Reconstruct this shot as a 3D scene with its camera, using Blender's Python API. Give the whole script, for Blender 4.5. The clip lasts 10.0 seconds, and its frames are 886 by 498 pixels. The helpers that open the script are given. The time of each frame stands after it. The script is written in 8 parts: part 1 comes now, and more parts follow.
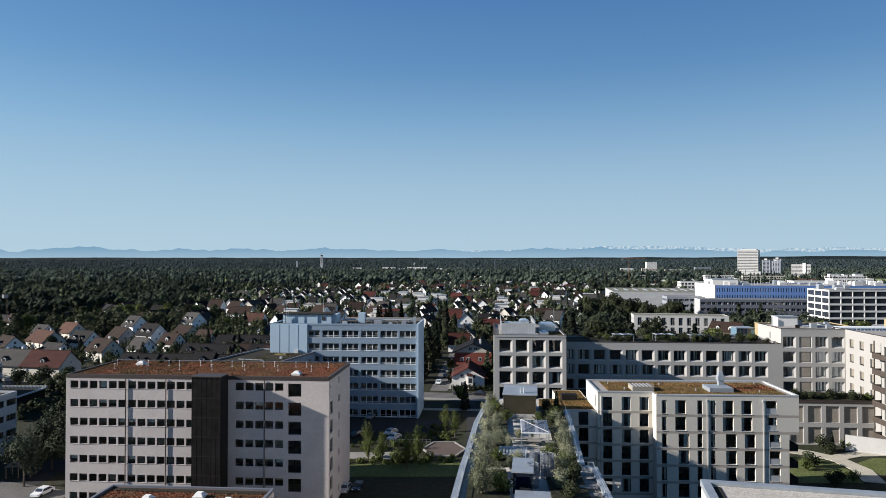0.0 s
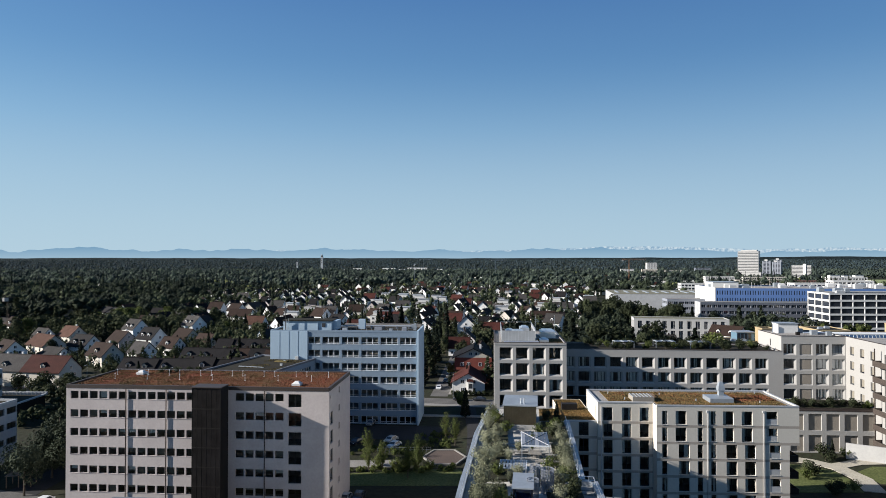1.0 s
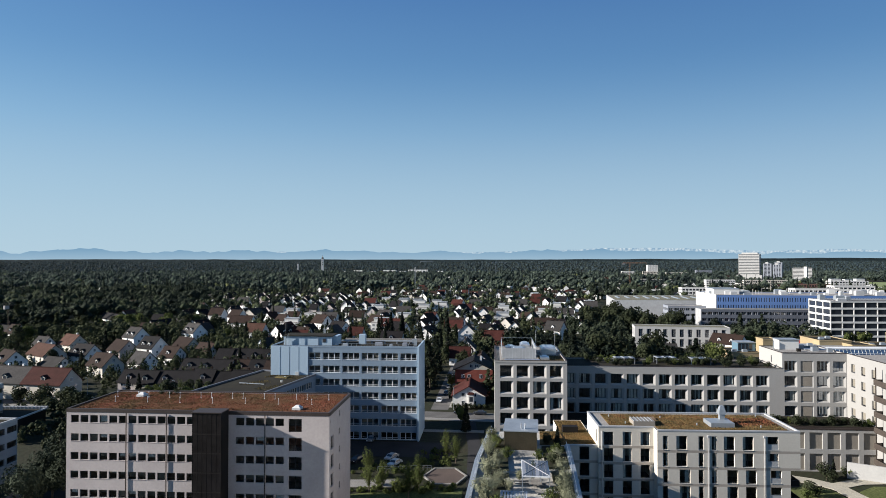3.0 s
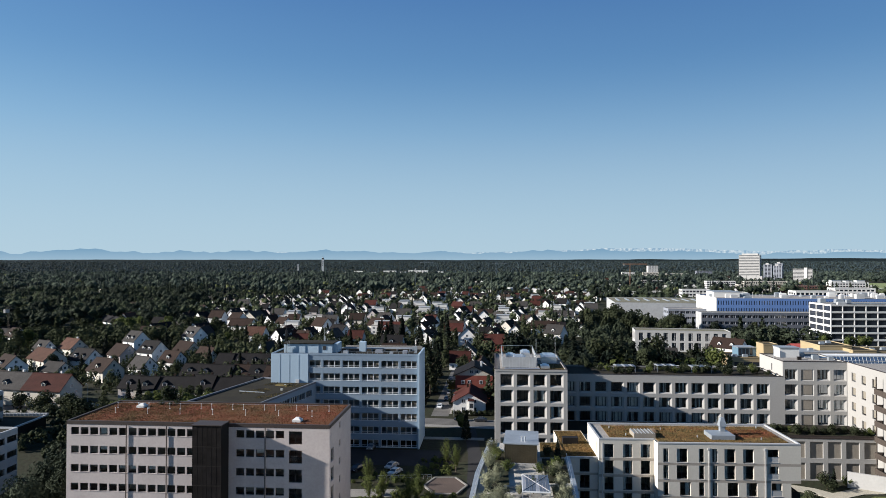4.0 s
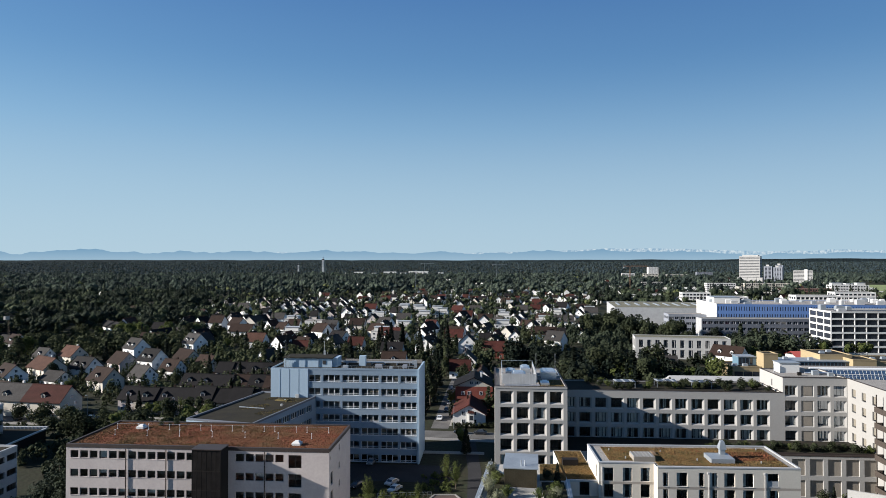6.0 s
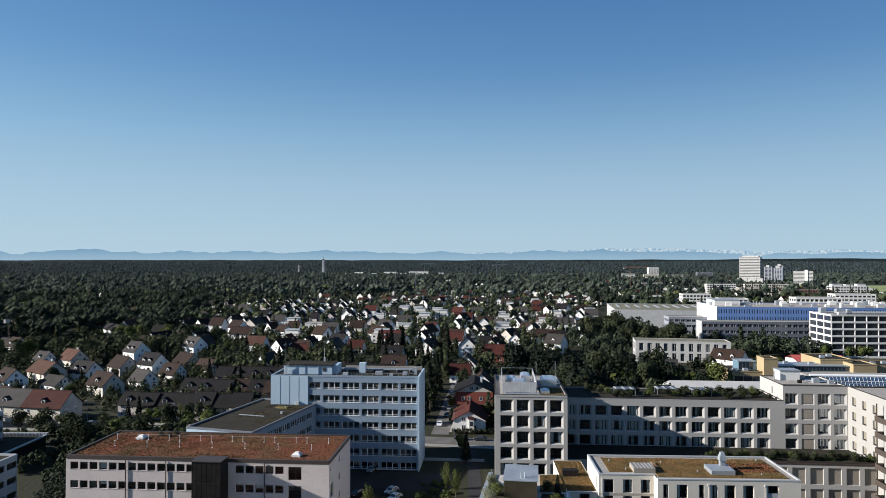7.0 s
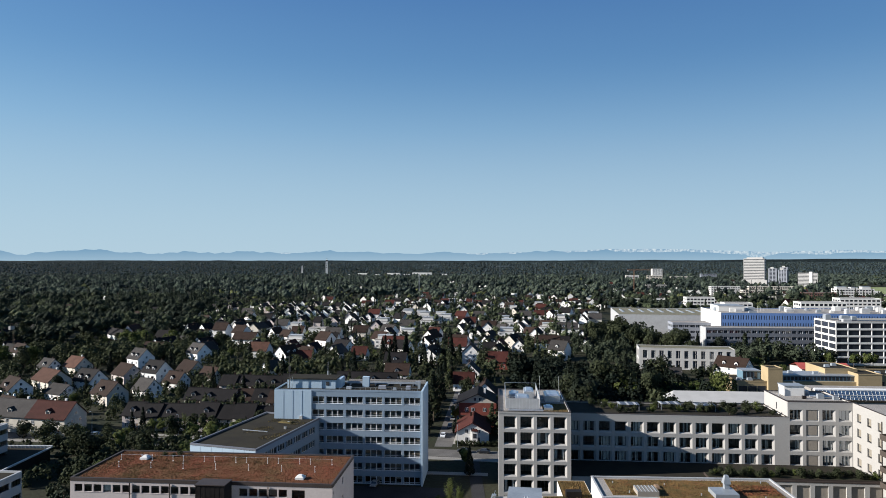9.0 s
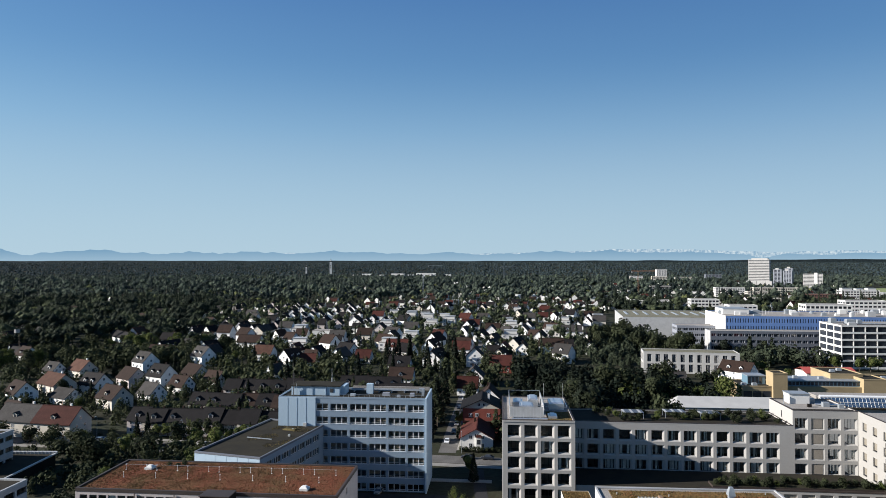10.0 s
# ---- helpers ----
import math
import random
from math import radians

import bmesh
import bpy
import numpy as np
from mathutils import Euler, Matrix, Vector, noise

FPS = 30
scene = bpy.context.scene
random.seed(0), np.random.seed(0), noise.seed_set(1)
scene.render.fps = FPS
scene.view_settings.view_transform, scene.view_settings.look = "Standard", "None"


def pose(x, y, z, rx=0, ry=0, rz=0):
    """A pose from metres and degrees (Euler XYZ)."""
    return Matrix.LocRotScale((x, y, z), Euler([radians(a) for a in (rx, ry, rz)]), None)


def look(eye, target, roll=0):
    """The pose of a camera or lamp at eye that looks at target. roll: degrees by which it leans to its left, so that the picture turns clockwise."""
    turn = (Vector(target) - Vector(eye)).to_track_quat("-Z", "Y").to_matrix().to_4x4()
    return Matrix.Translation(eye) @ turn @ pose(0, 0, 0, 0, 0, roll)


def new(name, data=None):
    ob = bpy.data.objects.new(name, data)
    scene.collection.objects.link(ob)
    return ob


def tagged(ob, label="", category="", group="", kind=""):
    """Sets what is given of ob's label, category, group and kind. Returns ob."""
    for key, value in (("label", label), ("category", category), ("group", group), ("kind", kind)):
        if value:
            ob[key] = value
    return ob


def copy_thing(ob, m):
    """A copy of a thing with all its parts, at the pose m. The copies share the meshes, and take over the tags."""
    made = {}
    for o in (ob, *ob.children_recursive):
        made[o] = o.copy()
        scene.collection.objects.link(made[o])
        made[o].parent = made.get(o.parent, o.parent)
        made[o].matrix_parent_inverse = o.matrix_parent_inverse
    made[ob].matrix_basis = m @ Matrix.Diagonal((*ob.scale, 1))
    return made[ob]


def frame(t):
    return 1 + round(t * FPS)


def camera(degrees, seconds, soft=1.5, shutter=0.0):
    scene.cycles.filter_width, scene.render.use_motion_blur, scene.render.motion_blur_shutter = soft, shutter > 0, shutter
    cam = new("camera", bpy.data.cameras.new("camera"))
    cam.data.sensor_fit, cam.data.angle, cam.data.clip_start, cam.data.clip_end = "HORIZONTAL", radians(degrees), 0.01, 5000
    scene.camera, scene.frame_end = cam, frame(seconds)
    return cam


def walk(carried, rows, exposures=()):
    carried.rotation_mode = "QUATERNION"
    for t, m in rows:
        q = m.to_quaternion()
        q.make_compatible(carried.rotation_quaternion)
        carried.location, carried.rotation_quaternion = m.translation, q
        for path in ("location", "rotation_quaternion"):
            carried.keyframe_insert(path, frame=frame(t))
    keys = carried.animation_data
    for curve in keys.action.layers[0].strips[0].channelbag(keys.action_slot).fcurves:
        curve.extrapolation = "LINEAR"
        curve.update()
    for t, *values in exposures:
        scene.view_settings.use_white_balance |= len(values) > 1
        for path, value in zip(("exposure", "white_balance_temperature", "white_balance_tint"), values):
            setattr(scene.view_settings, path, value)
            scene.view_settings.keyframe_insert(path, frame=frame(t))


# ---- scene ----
cam = camera(67.9, 10.0, soft=0.85)
# a drone climbing straight up: seconds, drift right, drift ahead, height, turn to the left, tilt over level
PATH = [(0.0, 0.0, 0.0, 45.0, 0.0, 0.9), (0.5, 0.0, 0.0, 45.9, 0.01, 0.9), (1.0, 0.0, 0.0, 46.87, 0.02, 0.91), (1.5, 0.02, 0.02, 47.84, 0.03, 0.93),
        (2.0, 0.02, 0.02, 48.93, 0.04, 0.96), (2.5, 0.04, 0.02, 50.02, 0.06, 0.98), (4.0, 0.04, 0.06, 53.32, 0.1, 0.98), (4.5, 0.08, 0.08, 54.39, 0.11, 0.98),
        (5.0, 0.08, 0.08, 55.46, 0.12, 0.98), (5.5, 0.12, 0.08, 56.53, 0.12, 0.97), (7.0, 0.19, 0.15, 59.74, 0.14, 0.93), (7.5, 0.21, 0.17, 60.79, 0.15, 0.92),
        (8.0, 0.21, 0.17, 61.82, 0.18, 0.92), (8.5, 0.21, 0.19, 62.89, 0.29, 0.92), (9.0, 0.21, 0.19, 63.92, 0.44, 0.92), (9.5, 0.21, 0.19, 64.97, 0.61, 0.92),
        (10.0, 0.21, 0.19, 66.0, 0.78, 0.92)]
walk(cam, [(t, pose(x, y, z, 90 + p, 0.0, w)) for t, x, y, z, w, p in PATH])

# ---- daylight: clear morning, low sun from the east ----
SUN_EL, SUN_ROT = radians(21.8), radians(263.4)
world = bpy.data.worlds.new("clear_sky")
scene.world = world
world.use_nodes = True
wn = world.node_tree
wn.nodes.clear()
sky = wn.nodes.new("ShaderNodeTexSky")
sky.sky_type = "NISHITA"
sky.sun_disc = False
sky.sun_elevation, sky.sun_rotation = SUN_EL, SUN_ROT
sky.altitude, sky.air_density, sky.dust_density, sky.ozone_density = 500, 1.0, 0.0, 4.0
bg = wn.nodes.new("ShaderNodeBackground")
bg.inputs["Strength"].default_value = 0.0502
wo = wn.nodes.new("ShaderNodeOutputWorld")
# pale haze that lies along the whole horizon
way, sepz, fade, haze = (wn.nodes.new(k) for k in ("ShaderNodeTexCoord", "ShaderNodeSeparateXYZ", "ShaderNodeMapRange", "ShaderNodeMix"))
haze.data_type = "RGBA"
fade.interpolation_type = "SMOOTHSTEP"
wn.links.new(way.outputs["Generated"], sepz.inputs[0])
wn.links.new(sepz.outputs["Z"], fade.inputs[0])
fade.inputs[1].default_value, fade.inputs[2].default_value, fade.inputs[3].default_value, fade.inputs[4].default_value = 0.0, 0.30, 0.75, 0.0
wn.links.new(fade.outputs[0], haze.inputs["Factor"])
clear = wn.nodes.new("ShaderNodeMix")
clear.data_type, clear.blend_type = "RGBA", "MULTIPLY"
clear.inputs["Factor"].default_value = 1.0
clear.inputs["B"].default_value = (0.82, 1.0, 1.06, 1)
wn.links.new(sky.outputs[0], clear.inputs["A"])
# thin dust evens the blue out round the compass, so that it mostly follows the height
even, calm = wn.nodes.new("ShaderNodeValToRGB"), wn.nodes.new("ShaderNodeMix")
calm.data_type = "RGBA"
calm.inputs["Factor"].default_value = 0.82
steps = ((0.0, (0.49, 0.74, 0.92)), (0.08, (0.335, 0.605, 0.855)), (0.19, (0.218, 0.495, 0.82)), (0.37, (0.112, 0.30, 0.66)), (1.0, (0.06, 0.17, 0.42)))
while len(even.color_ramp.elements) < len(steps):
    even.color_ramp.elements.new(0.5)
for e, (at, c) in zip(even.color_ramp.elements, steps):
    e.position, e.color = at, (*c, 1)
gain = wn.nodes.new("ShaderNodeMix")
gain.data_type, gain.blend_type = "RGBA", "MULTIPLY"
gain.inputs["Factor"].default_value = 1.0
# the blue deepens away from the sun's side
away = wn.nodes.new("ShaderNodeMapRange")
away.inputs[1].default_value, away.inputs[2].default_value = -0.6, 0.6
tint = wn.nodes.new("ShaderNodeMix")
tint.data_type = "RGBA"
tint.inputs["A"].default_value, tint.inputs["B"].default_value = (7.5, 6.95, 6.65, 1), (5.1, 5.15, 5.35, 1)
wn.links.new(sepz.outputs["X"], away.inputs[0])
wn.links.new(away.outputs[0], tint.inputs["Factor"])
wn.links.new(tint.outputs["Result"], gain.inputs["B"])
wn.links.new(sepz.outputs["Z"], even.inputs[0])
wn.links.new(even.outputs[0], gain.inputs["A"])
wn.links.new(clear.outputs["Result"], calm.inputs["A"])
wn.links.new(gain.outputs["Result"], calm.inputs["B"])
wn.links.new(calm.outputs["Result"], haze.inputs["A"])
haze.inputs["B"].default_value = (3.8, 5.15, 6.2, 1)
wn.links.new(haze.outputs["Result"], bg.inputs["Color"])
wn.links.new(bg.outputs[0], wo.inputs["Surface"])
to_sun = Vector((math.cos(SUN_EL) * math.sin(SUN_ROT), math.cos(SUN_EL) * math.cos(SUN_ROT), math.sin(SUN_EL)))
lamp = bpy.data.lights.new("sun", "SUN")
lamp.energy, lamp.angle, lamp.color = 5.0, radians(0.53), (1.0, 0.945, 0.875)
sun = new("sun", lamp)
sun.matrix_world = look(to_sun * 200, (0, 0, 0))
EXPOSURE = 1.25
scene.view_settings.exposure = EXPOSURE

# ---- materials ----
def surface(name, color, rough=0.8, metal=0.0, big=0.15, fine=0.15, big_size=4.0, fine_size=0.25, bump=0.2, dirt=None, spec=0.4, vary=0.0):
    """A worn surface: colour with large stains and fine grain at world size, and relief from the grain."""
    m = bpy.data.materials.new(name)
    m.use_nodes = True
    nt = m.node_tree
    b = nt.nodes["Principled BSDF"]
    b.inputs["Roughness"].default_value = rough
    b.inputs["Metallic"].default_value = metal
    b.inputs["Specular IOR Level"].default_value = spec
    geo = nt.nodes.new("ShaderNodeNewGeometry")
    n1, n2 = nt.nodes.new("ShaderNodeTexNoise"), nt.nodes.new("ShaderNodeTexNoise")
    n1.inputs["Scale"].default_value, n1.inputs["Detail"].default_value = 1 / big_size, 4
    n2.inputs["Scale"].default_value, n2.inputs["Detail"].default_value = 1 / fine_size, 3
    nt.links.new(geo.outputs["Position"], n1.inputs["Vector"])
    nt.links.new(geo.outputs["Position"], n2.inputs["Vector"])
    mix1, mix2 = nt.nodes.new("ShaderNodeMix"), nt.nodes.new("ShaderNodeMix")
    dark = dirt or tuple(c * 0.45 for c in color)
    for mx in (mix1, mix2):
        mx.data_type = "RGBA"
    r1, r2 = nt.nodes.new("ShaderNodeMapRange"), nt.nodes.new("ShaderNodeMapRange")
    r1.inputs[1].default_value, r1.inputs[2].default_value, r1.inputs[3].default_value, r1.inputs[4].default_value = 0.35, 0.75, 0, min(1, big * 2)
    r2.inputs[1].default_value, r2.inputs[2].default_value, r2.inputs[3].default_value, r2.inputs[4].default_value = 0.35, 0.7, 0, min(1, fine * 2)
    nt.links.new(n1.outputs["Fac"], r1.inputs[0])
    nt.links.new(n2.outputs["Fac"], r2.inputs[0])
    nt.links.new(r1.outputs[0], mix1.inputs["Factor"])
    nt.links.new(r2.outputs[0], mix2.inputs["Factor"])
    mix1.inputs["A"].default_value, mix1.inputs["B"].default_value = (*color, 1), (*dark, 1)
    nt.links.new(mix1.outputs["Result"], mix2.inputs["A"])
    mix2.inputs["B"].default_value = (*[c * 0.7 for c in dark], 1)
    out = mix2.outputs["Result"]
    if vary:
        info, hsv = nt.nodes.new("ShaderNodeObjectInfo"), nt.nodes.new("ShaderNodeHueSaturation")
        rr = nt.nodes.new("ShaderNodeMapRange")
        rr.inputs[3].default_value, rr.inputs[4].default_value = 1 - vary, 1 + vary
        nt.links.new(info.outputs["Random"], rr.inputs[0])
        nt.links.new(rr.outputs[0], hsv.inputs["Value"])
        nt.links.new(out, hsv.inputs["Color"])
        out = hsv.outputs[0]
    nt.links.new(out, b.inputs["Base Color"])
    if bump:
        bp = nt.nodes.new("ShaderNodeBump")
        bp.inputs["Strength"].default_value, bp.inputs["Distance"].default_value = bump, fine_size * 0.3
        nt.links.new(n2.outputs["Fac"], bp.inputs["Height"])
        nt.links.new(bp.outputs[0], b.inputs["Normal"])
    return m


def foliage(name, dark, light, size=1.2, through_leaf=0.25, relief=0.0, spread=(0.45, 1.05)):
    """Leaves: colour varies from leaf clump to leaf clump and from tree to tree; some light passes through."""
    m = bpy.data.materials.new(name)
    m.use_nodes = True
    nt = m.node_tree
    b = nt.nodes["Principled BSDF"]
    b.inputs["Roughness"].default_value = 0.8
    b.inputs["Specular IOR Level"].default_value = 0.06
    geo, info = nt.nodes.new("ShaderNodeNewGeometry"), nt.nodes.new("ShaderNodeObjectInfo")
    no = nt.nodes.new("ShaderNodeTexNoise")
    no.inputs["Scale"].default_value, no.inputs["Detail"].default_value = 1 / (size * 9), 5
    nt.links.new(geo.outputs["Position"], no.inputs["Vector"])
    add, add2 = nt.nodes.new("ShaderNodeMath"), nt.nodes.new("ShaderNodeMath")
    add.operation = add2.operation = "MULTIPLY_ADD"
    nt.links.new(geo.outputs["Random Per Island"], add.inputs[0])
    add.inputs[1].default_value = 0.32
    nt.links.new(no.outputs["Fac"], add.inputs[2])
    nt.links.new(info.outputs["Random"], add2.inputs[0])
    add2.inputs[1].default_value = 0.4
    nt.links.new(add.outputs[0], add2.inputs[2])
    ramp = nt.nodes.new("ShaderNodeMapRange")
    ramp.inputs[1].default_value, ramp.inputs[2].default_value = spread
    nt.links.new(add2.outputs[0], ramp.inputs[0])
    mx = nt.nodes.new("ShaderNodeMix")
    mx.data_type = "RGBA"
    mx.inputs["A"].default_value, mx.inputs["B"].default_value = (*dark, 1), (*light, 1)
    nt.links.new(ramp.outputs[0], mx.inputs["Factor"])
    nt.links.new(mx.outputs["Result"], b.inputs["Base Color"])
    if relief:
        lump, bp = nt.nodes.new("ShaderNodeTexNoise"), nt.nodes.new("ShaderNodeBump")
        lump.inputs["Scale"].default_value, lump.inputs["Detail"].default_value, lump.inputs["Roughness"].default_value = 1 / relief, 4, 0.75
        nt.links.new(geo.outputs["Position"], lump.inputs["Vector"])
        bp.inputs["Strength"].default_value, bp.inputs["Distance"].default_value = 1.0, relief * 1.2
        nt.links.new(lump.outputs["Fac"], bp.inputs["Height"])
        nt.links.new(bp.outputs[0], b.inputs["Normal"])
    if through_leaf:
        tl, ms = nt.nodes.new("ShaderNodeBsdfTranslucent"), nt.nodes.new("ShaderNodeMixShader")
        nt.links.new(mx.outputs["Result"], tl.inputs["Color"])
        ms.inputs[0].default_value = through_leaf
        nt.links.new(b.outputs[0], ms.inputs[1])
        nt.links.new(tl.outputs[0], ms.inputs[2])
        nt.links.new(ms.outputs[0], nt.nodes["Material Output"].inputs["Surface"])
    return m


def window_glass(name, tint=(0.86, 0.88, 0.87)):
    m = bpy.data.materials.new(name)
    m.use_nodes = True
    nt = m.node_tree
    nt.nodes.remove(nt.nodes["Principled BSDF"])
    tr, gl, ms, fr = (nt.nodes.new(k) for k in ("ShaderNodeBsdfTransparent", "ShaderNodeBsdfGlossy", "ShaderNodeMixShader", "ShaderNodeFresnel"))
    tr.inputs[0].default_value = (*tint, 1)
    gl.inputs["Roughness"].default_value = 0.02
    fr.inputs[0].default_value = 1.6
    nt.links.new(fr.outputs[0], ms.inputs[0])
    nt.links.new(tr.outputs[0], ms.inputs[1])
    nt.links.new(gl.outputs[0], ms.inputs[2])
    nt.links.new(ms.outputs[0], nt.nodes["Material Output"].inputs["Surface"])
    return m


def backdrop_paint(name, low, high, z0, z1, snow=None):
    """A far backdrop that glows by itself, haze painted into its colour: pale at the foot, bluer above, with snow on
    the tops where given.
    """
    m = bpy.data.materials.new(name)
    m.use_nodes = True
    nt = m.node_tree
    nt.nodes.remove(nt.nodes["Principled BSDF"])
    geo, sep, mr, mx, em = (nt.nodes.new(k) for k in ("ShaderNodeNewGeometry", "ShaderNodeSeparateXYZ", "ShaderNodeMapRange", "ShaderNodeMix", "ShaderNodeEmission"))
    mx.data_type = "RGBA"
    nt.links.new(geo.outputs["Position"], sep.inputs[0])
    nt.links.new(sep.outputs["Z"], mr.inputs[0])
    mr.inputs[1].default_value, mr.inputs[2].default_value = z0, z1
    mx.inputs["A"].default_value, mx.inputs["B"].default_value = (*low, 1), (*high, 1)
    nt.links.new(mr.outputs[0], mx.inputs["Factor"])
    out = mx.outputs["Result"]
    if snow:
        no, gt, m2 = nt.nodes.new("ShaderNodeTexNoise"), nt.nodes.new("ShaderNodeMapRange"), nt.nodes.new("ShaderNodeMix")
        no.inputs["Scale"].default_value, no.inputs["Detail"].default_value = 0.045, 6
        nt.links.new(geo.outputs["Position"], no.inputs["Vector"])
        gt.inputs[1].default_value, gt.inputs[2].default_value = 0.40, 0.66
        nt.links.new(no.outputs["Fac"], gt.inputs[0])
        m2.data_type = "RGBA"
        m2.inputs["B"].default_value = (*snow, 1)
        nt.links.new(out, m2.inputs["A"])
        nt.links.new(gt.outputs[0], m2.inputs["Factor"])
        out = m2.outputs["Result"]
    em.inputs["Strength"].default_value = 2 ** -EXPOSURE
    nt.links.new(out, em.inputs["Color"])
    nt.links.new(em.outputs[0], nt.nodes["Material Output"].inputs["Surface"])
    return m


M_ASPHALT = surface("asphalt", (0.034, 0.034, 0.037), 0.9, big=0.25, fine=0.3, big_size=6, bump=0.3, spec=0.1)
M_ROADGREY = surface("worn_street_asphalt", (0.13, 0.125, 0.12), 0.9, big=0.3, fine=0.25, big_size=5, bump=0.2, spec=0.1)
M_PAVING = surface("pale_paving", (0.22, 0.21, 0.195), 0.85, big=0.25, fine=0.2, big_size=5)
M_DECKPALE = surface("pale_concrete_deck", (0.43, 0.41, 0.37), 0.88, big=0.3, fine=0.2, big_size=3)
M_WINGWALL = surface("warm_white_wing_render", (0.265, 0.258, 0.247), 0.9, dirt=(0.20, 0.193, 0.183), big=0.14, fine=0.07, big_size=4, fine_size=0.35, bump=0.08)
M_GRAVELPATH = surface("sandy_path", (0.40, 0.37, 0.30), 0.9, big=0.2, fine=0.25, big_size=4)
M_GRASS = surface("mown_grass", (0.115, 0.128, 0.05), 0.9, big=0.35, fine=0.4, big_size=7, fine_size=0.5, bump=0.6, dirt=(0.05, 0.065, 0.02), spec=0.1)
M_SOIL = surface("gardens_ground", (0.022, 0.029, 0.016), 0.95, big=0.5, fine=0.45, big_size=14, fine_size=1.2, bump=0.6, dirt=(0.03, 0.027, 0.018), spec=0.1)
M_FIELD = surface("far_field", (0.20, 0.24, 0.09), 0.95, big=0.3, fine=0.2, big_size=60, fine_size=6)
M_GREYPLASTER = surface("pinkish_grey_render", (0.43, 0.385, 0.37), 0.9, big=0.27, fine=0.1, big_size=2.6, fine_size=0.4, bump=0.08, dirt=(0.34, 0.30, 0.29))
M_CONCRETE = surface("pale_beige_concrete", (0.298, 0.292, 0.282), 0.88, big=0.13, fine=0.07, big_size=4, fine_size=0.35, bump=0.1, dirt=(0.275, 0.255, 0.232))
M_BEIGE = surface("beige_render", (0.50, 0.468, 0.41), 0.9, big=0.13, fine=0.07, big_size=4, fine_size=0.3, bump=0.08, dirt=(0.40, 0.36, 0.305))
M_BAND = surface("taupe_render_band", (0.32, 0.285, 0.245), 0.9, big=0.15, fine=0.07, big_size=4, fine_size=0.3, bump=0.08)
M_WHITE = surface("white_render", (0.545, 0.54, 0.525), 0.88, big=0.10, fine=0.05, big_size=3, fine_size=0.3, bump=0.06, dirt=(0.52, 0.50, 0.47), vary=0.06)
M_DULLWHITE = surface("dull_white_render", (0.365, 0.362, 0.355), 0.88, big=0.14, fine=0.06, big_size=5, fine_size=0.4, bump=0.06, vary=0.08)
M_CREAM = surface("cream_render", (0.47, 0.44, 0.385), 0.9, big=0.12, fine=0.06, big_size=3, fine_size=0.3, bump=0.06, vary=0.08)
M_BLUEPANEL = surface("pale_blue_panel", (0.172, 0.228, 0.29), 0.6, big=0.12, fine=0.05, big_size=4, fine_size=0.5, bump=0.03, dirt=(0.145, 0.205, 0.275))
M_ICEPANEL = surface("ice_blue_panel", (0.32, 0.415, 0.50), 0.55, big=0.12, fine=0.05, big_size=3, fine_size=0.5, bump=0.03, dirt=(0.30, 0.39, 0.47))
M_DEEPBLUE = surface("deep_blue_cladding", (0.095, 0.175, 0.37), 0.5, big=0.12, fine=0.06, big_size=8, fine_size=0.8, bump=0.05)
M_CANOPY = surface("dull_blue_canopy_panels", (0.075, 0.095, 0.13), 0.6, big=0.2, fine=0.1, big_size=1.5, bump=0, spec=0.15)
M_TEAL = surface("teal_glazing", (0.10, 0.17, 0.225), 0.3, big=0.12, fine=0.06, big_size=5, bump=0.03)
M_GREYCLAD = surface("grey_cladding", (0.20, 0.215, 0.25), 0.6, big=0.12, fine=0.06, big_size=6, fine_size=0.6, bump=0.05)
M_SLATECLAD = surface("slate_grey_cladding", (0.115, 0.125, 0.15), 0.6, big=0.12, fine=0.06, big_size=6, fine_size=0.6, bump=0.05)
M_YELLOW = surface("ochre_render", (0.29, 0.225, 0.13), 0.9, big=0.12, fine=0.06, big_size=4, fine_size=0.4, bump=0.06)
M_BRICK = surface("red_timber_cladding", (0.20, 0.05, 0.035), 0.85, big=0.2, fine=0.2, big_size=2, fine_size=0.2, bump=0.2)
M_DARKMETAL = surface("dark_bronze_metal", (0.016, 0.0135, 0.0125), 0.6, 0.0, spec=0.15, big=0.25, fine=0.15, big_size=3, fine_size=0.4, bump=0.05)
M_PANETOWER = surface("dark_bronze_glass", (0.02, 0.018, 0.018), 0.12, 0.0, big=0.5, fine=0.1, big_size=1.4, bump=0.02, spec=0.25)
M_DARKFLASH = surface("dark_brown_flashing", (0.05, 0.038, 0.034), 0.6, 0.3, big=0.2, fine=0.1, big_size=2)
M_ZINC = surface("zinc_sheet", (0.33, 0.36, 0.39), 0.5, 0.5, big=0.2, fine=0.08, big_size=2.5, fine_size=0.5, bump=0.03)
M_ALU = surface("bright_aluminium", (0.70, 0.72, 0.74), 0.35, 0.85, big=0.15, fine=0.06, big_size=2, fine_size=0.4, bump=0.03)
M_COPING = surface("pale_metal_coping", (0.42, 0.425, 0.43), 0.5, 0.25, big=0.15, fine=0.06, big_size=2, fine_size=0.4, bump=0.03)
M_SLATS = surface("bronze_slats", (0.16, 0.125, 0.075), 0.5, 0.5, big=0.2, fine=0.1, big_size=1.5)
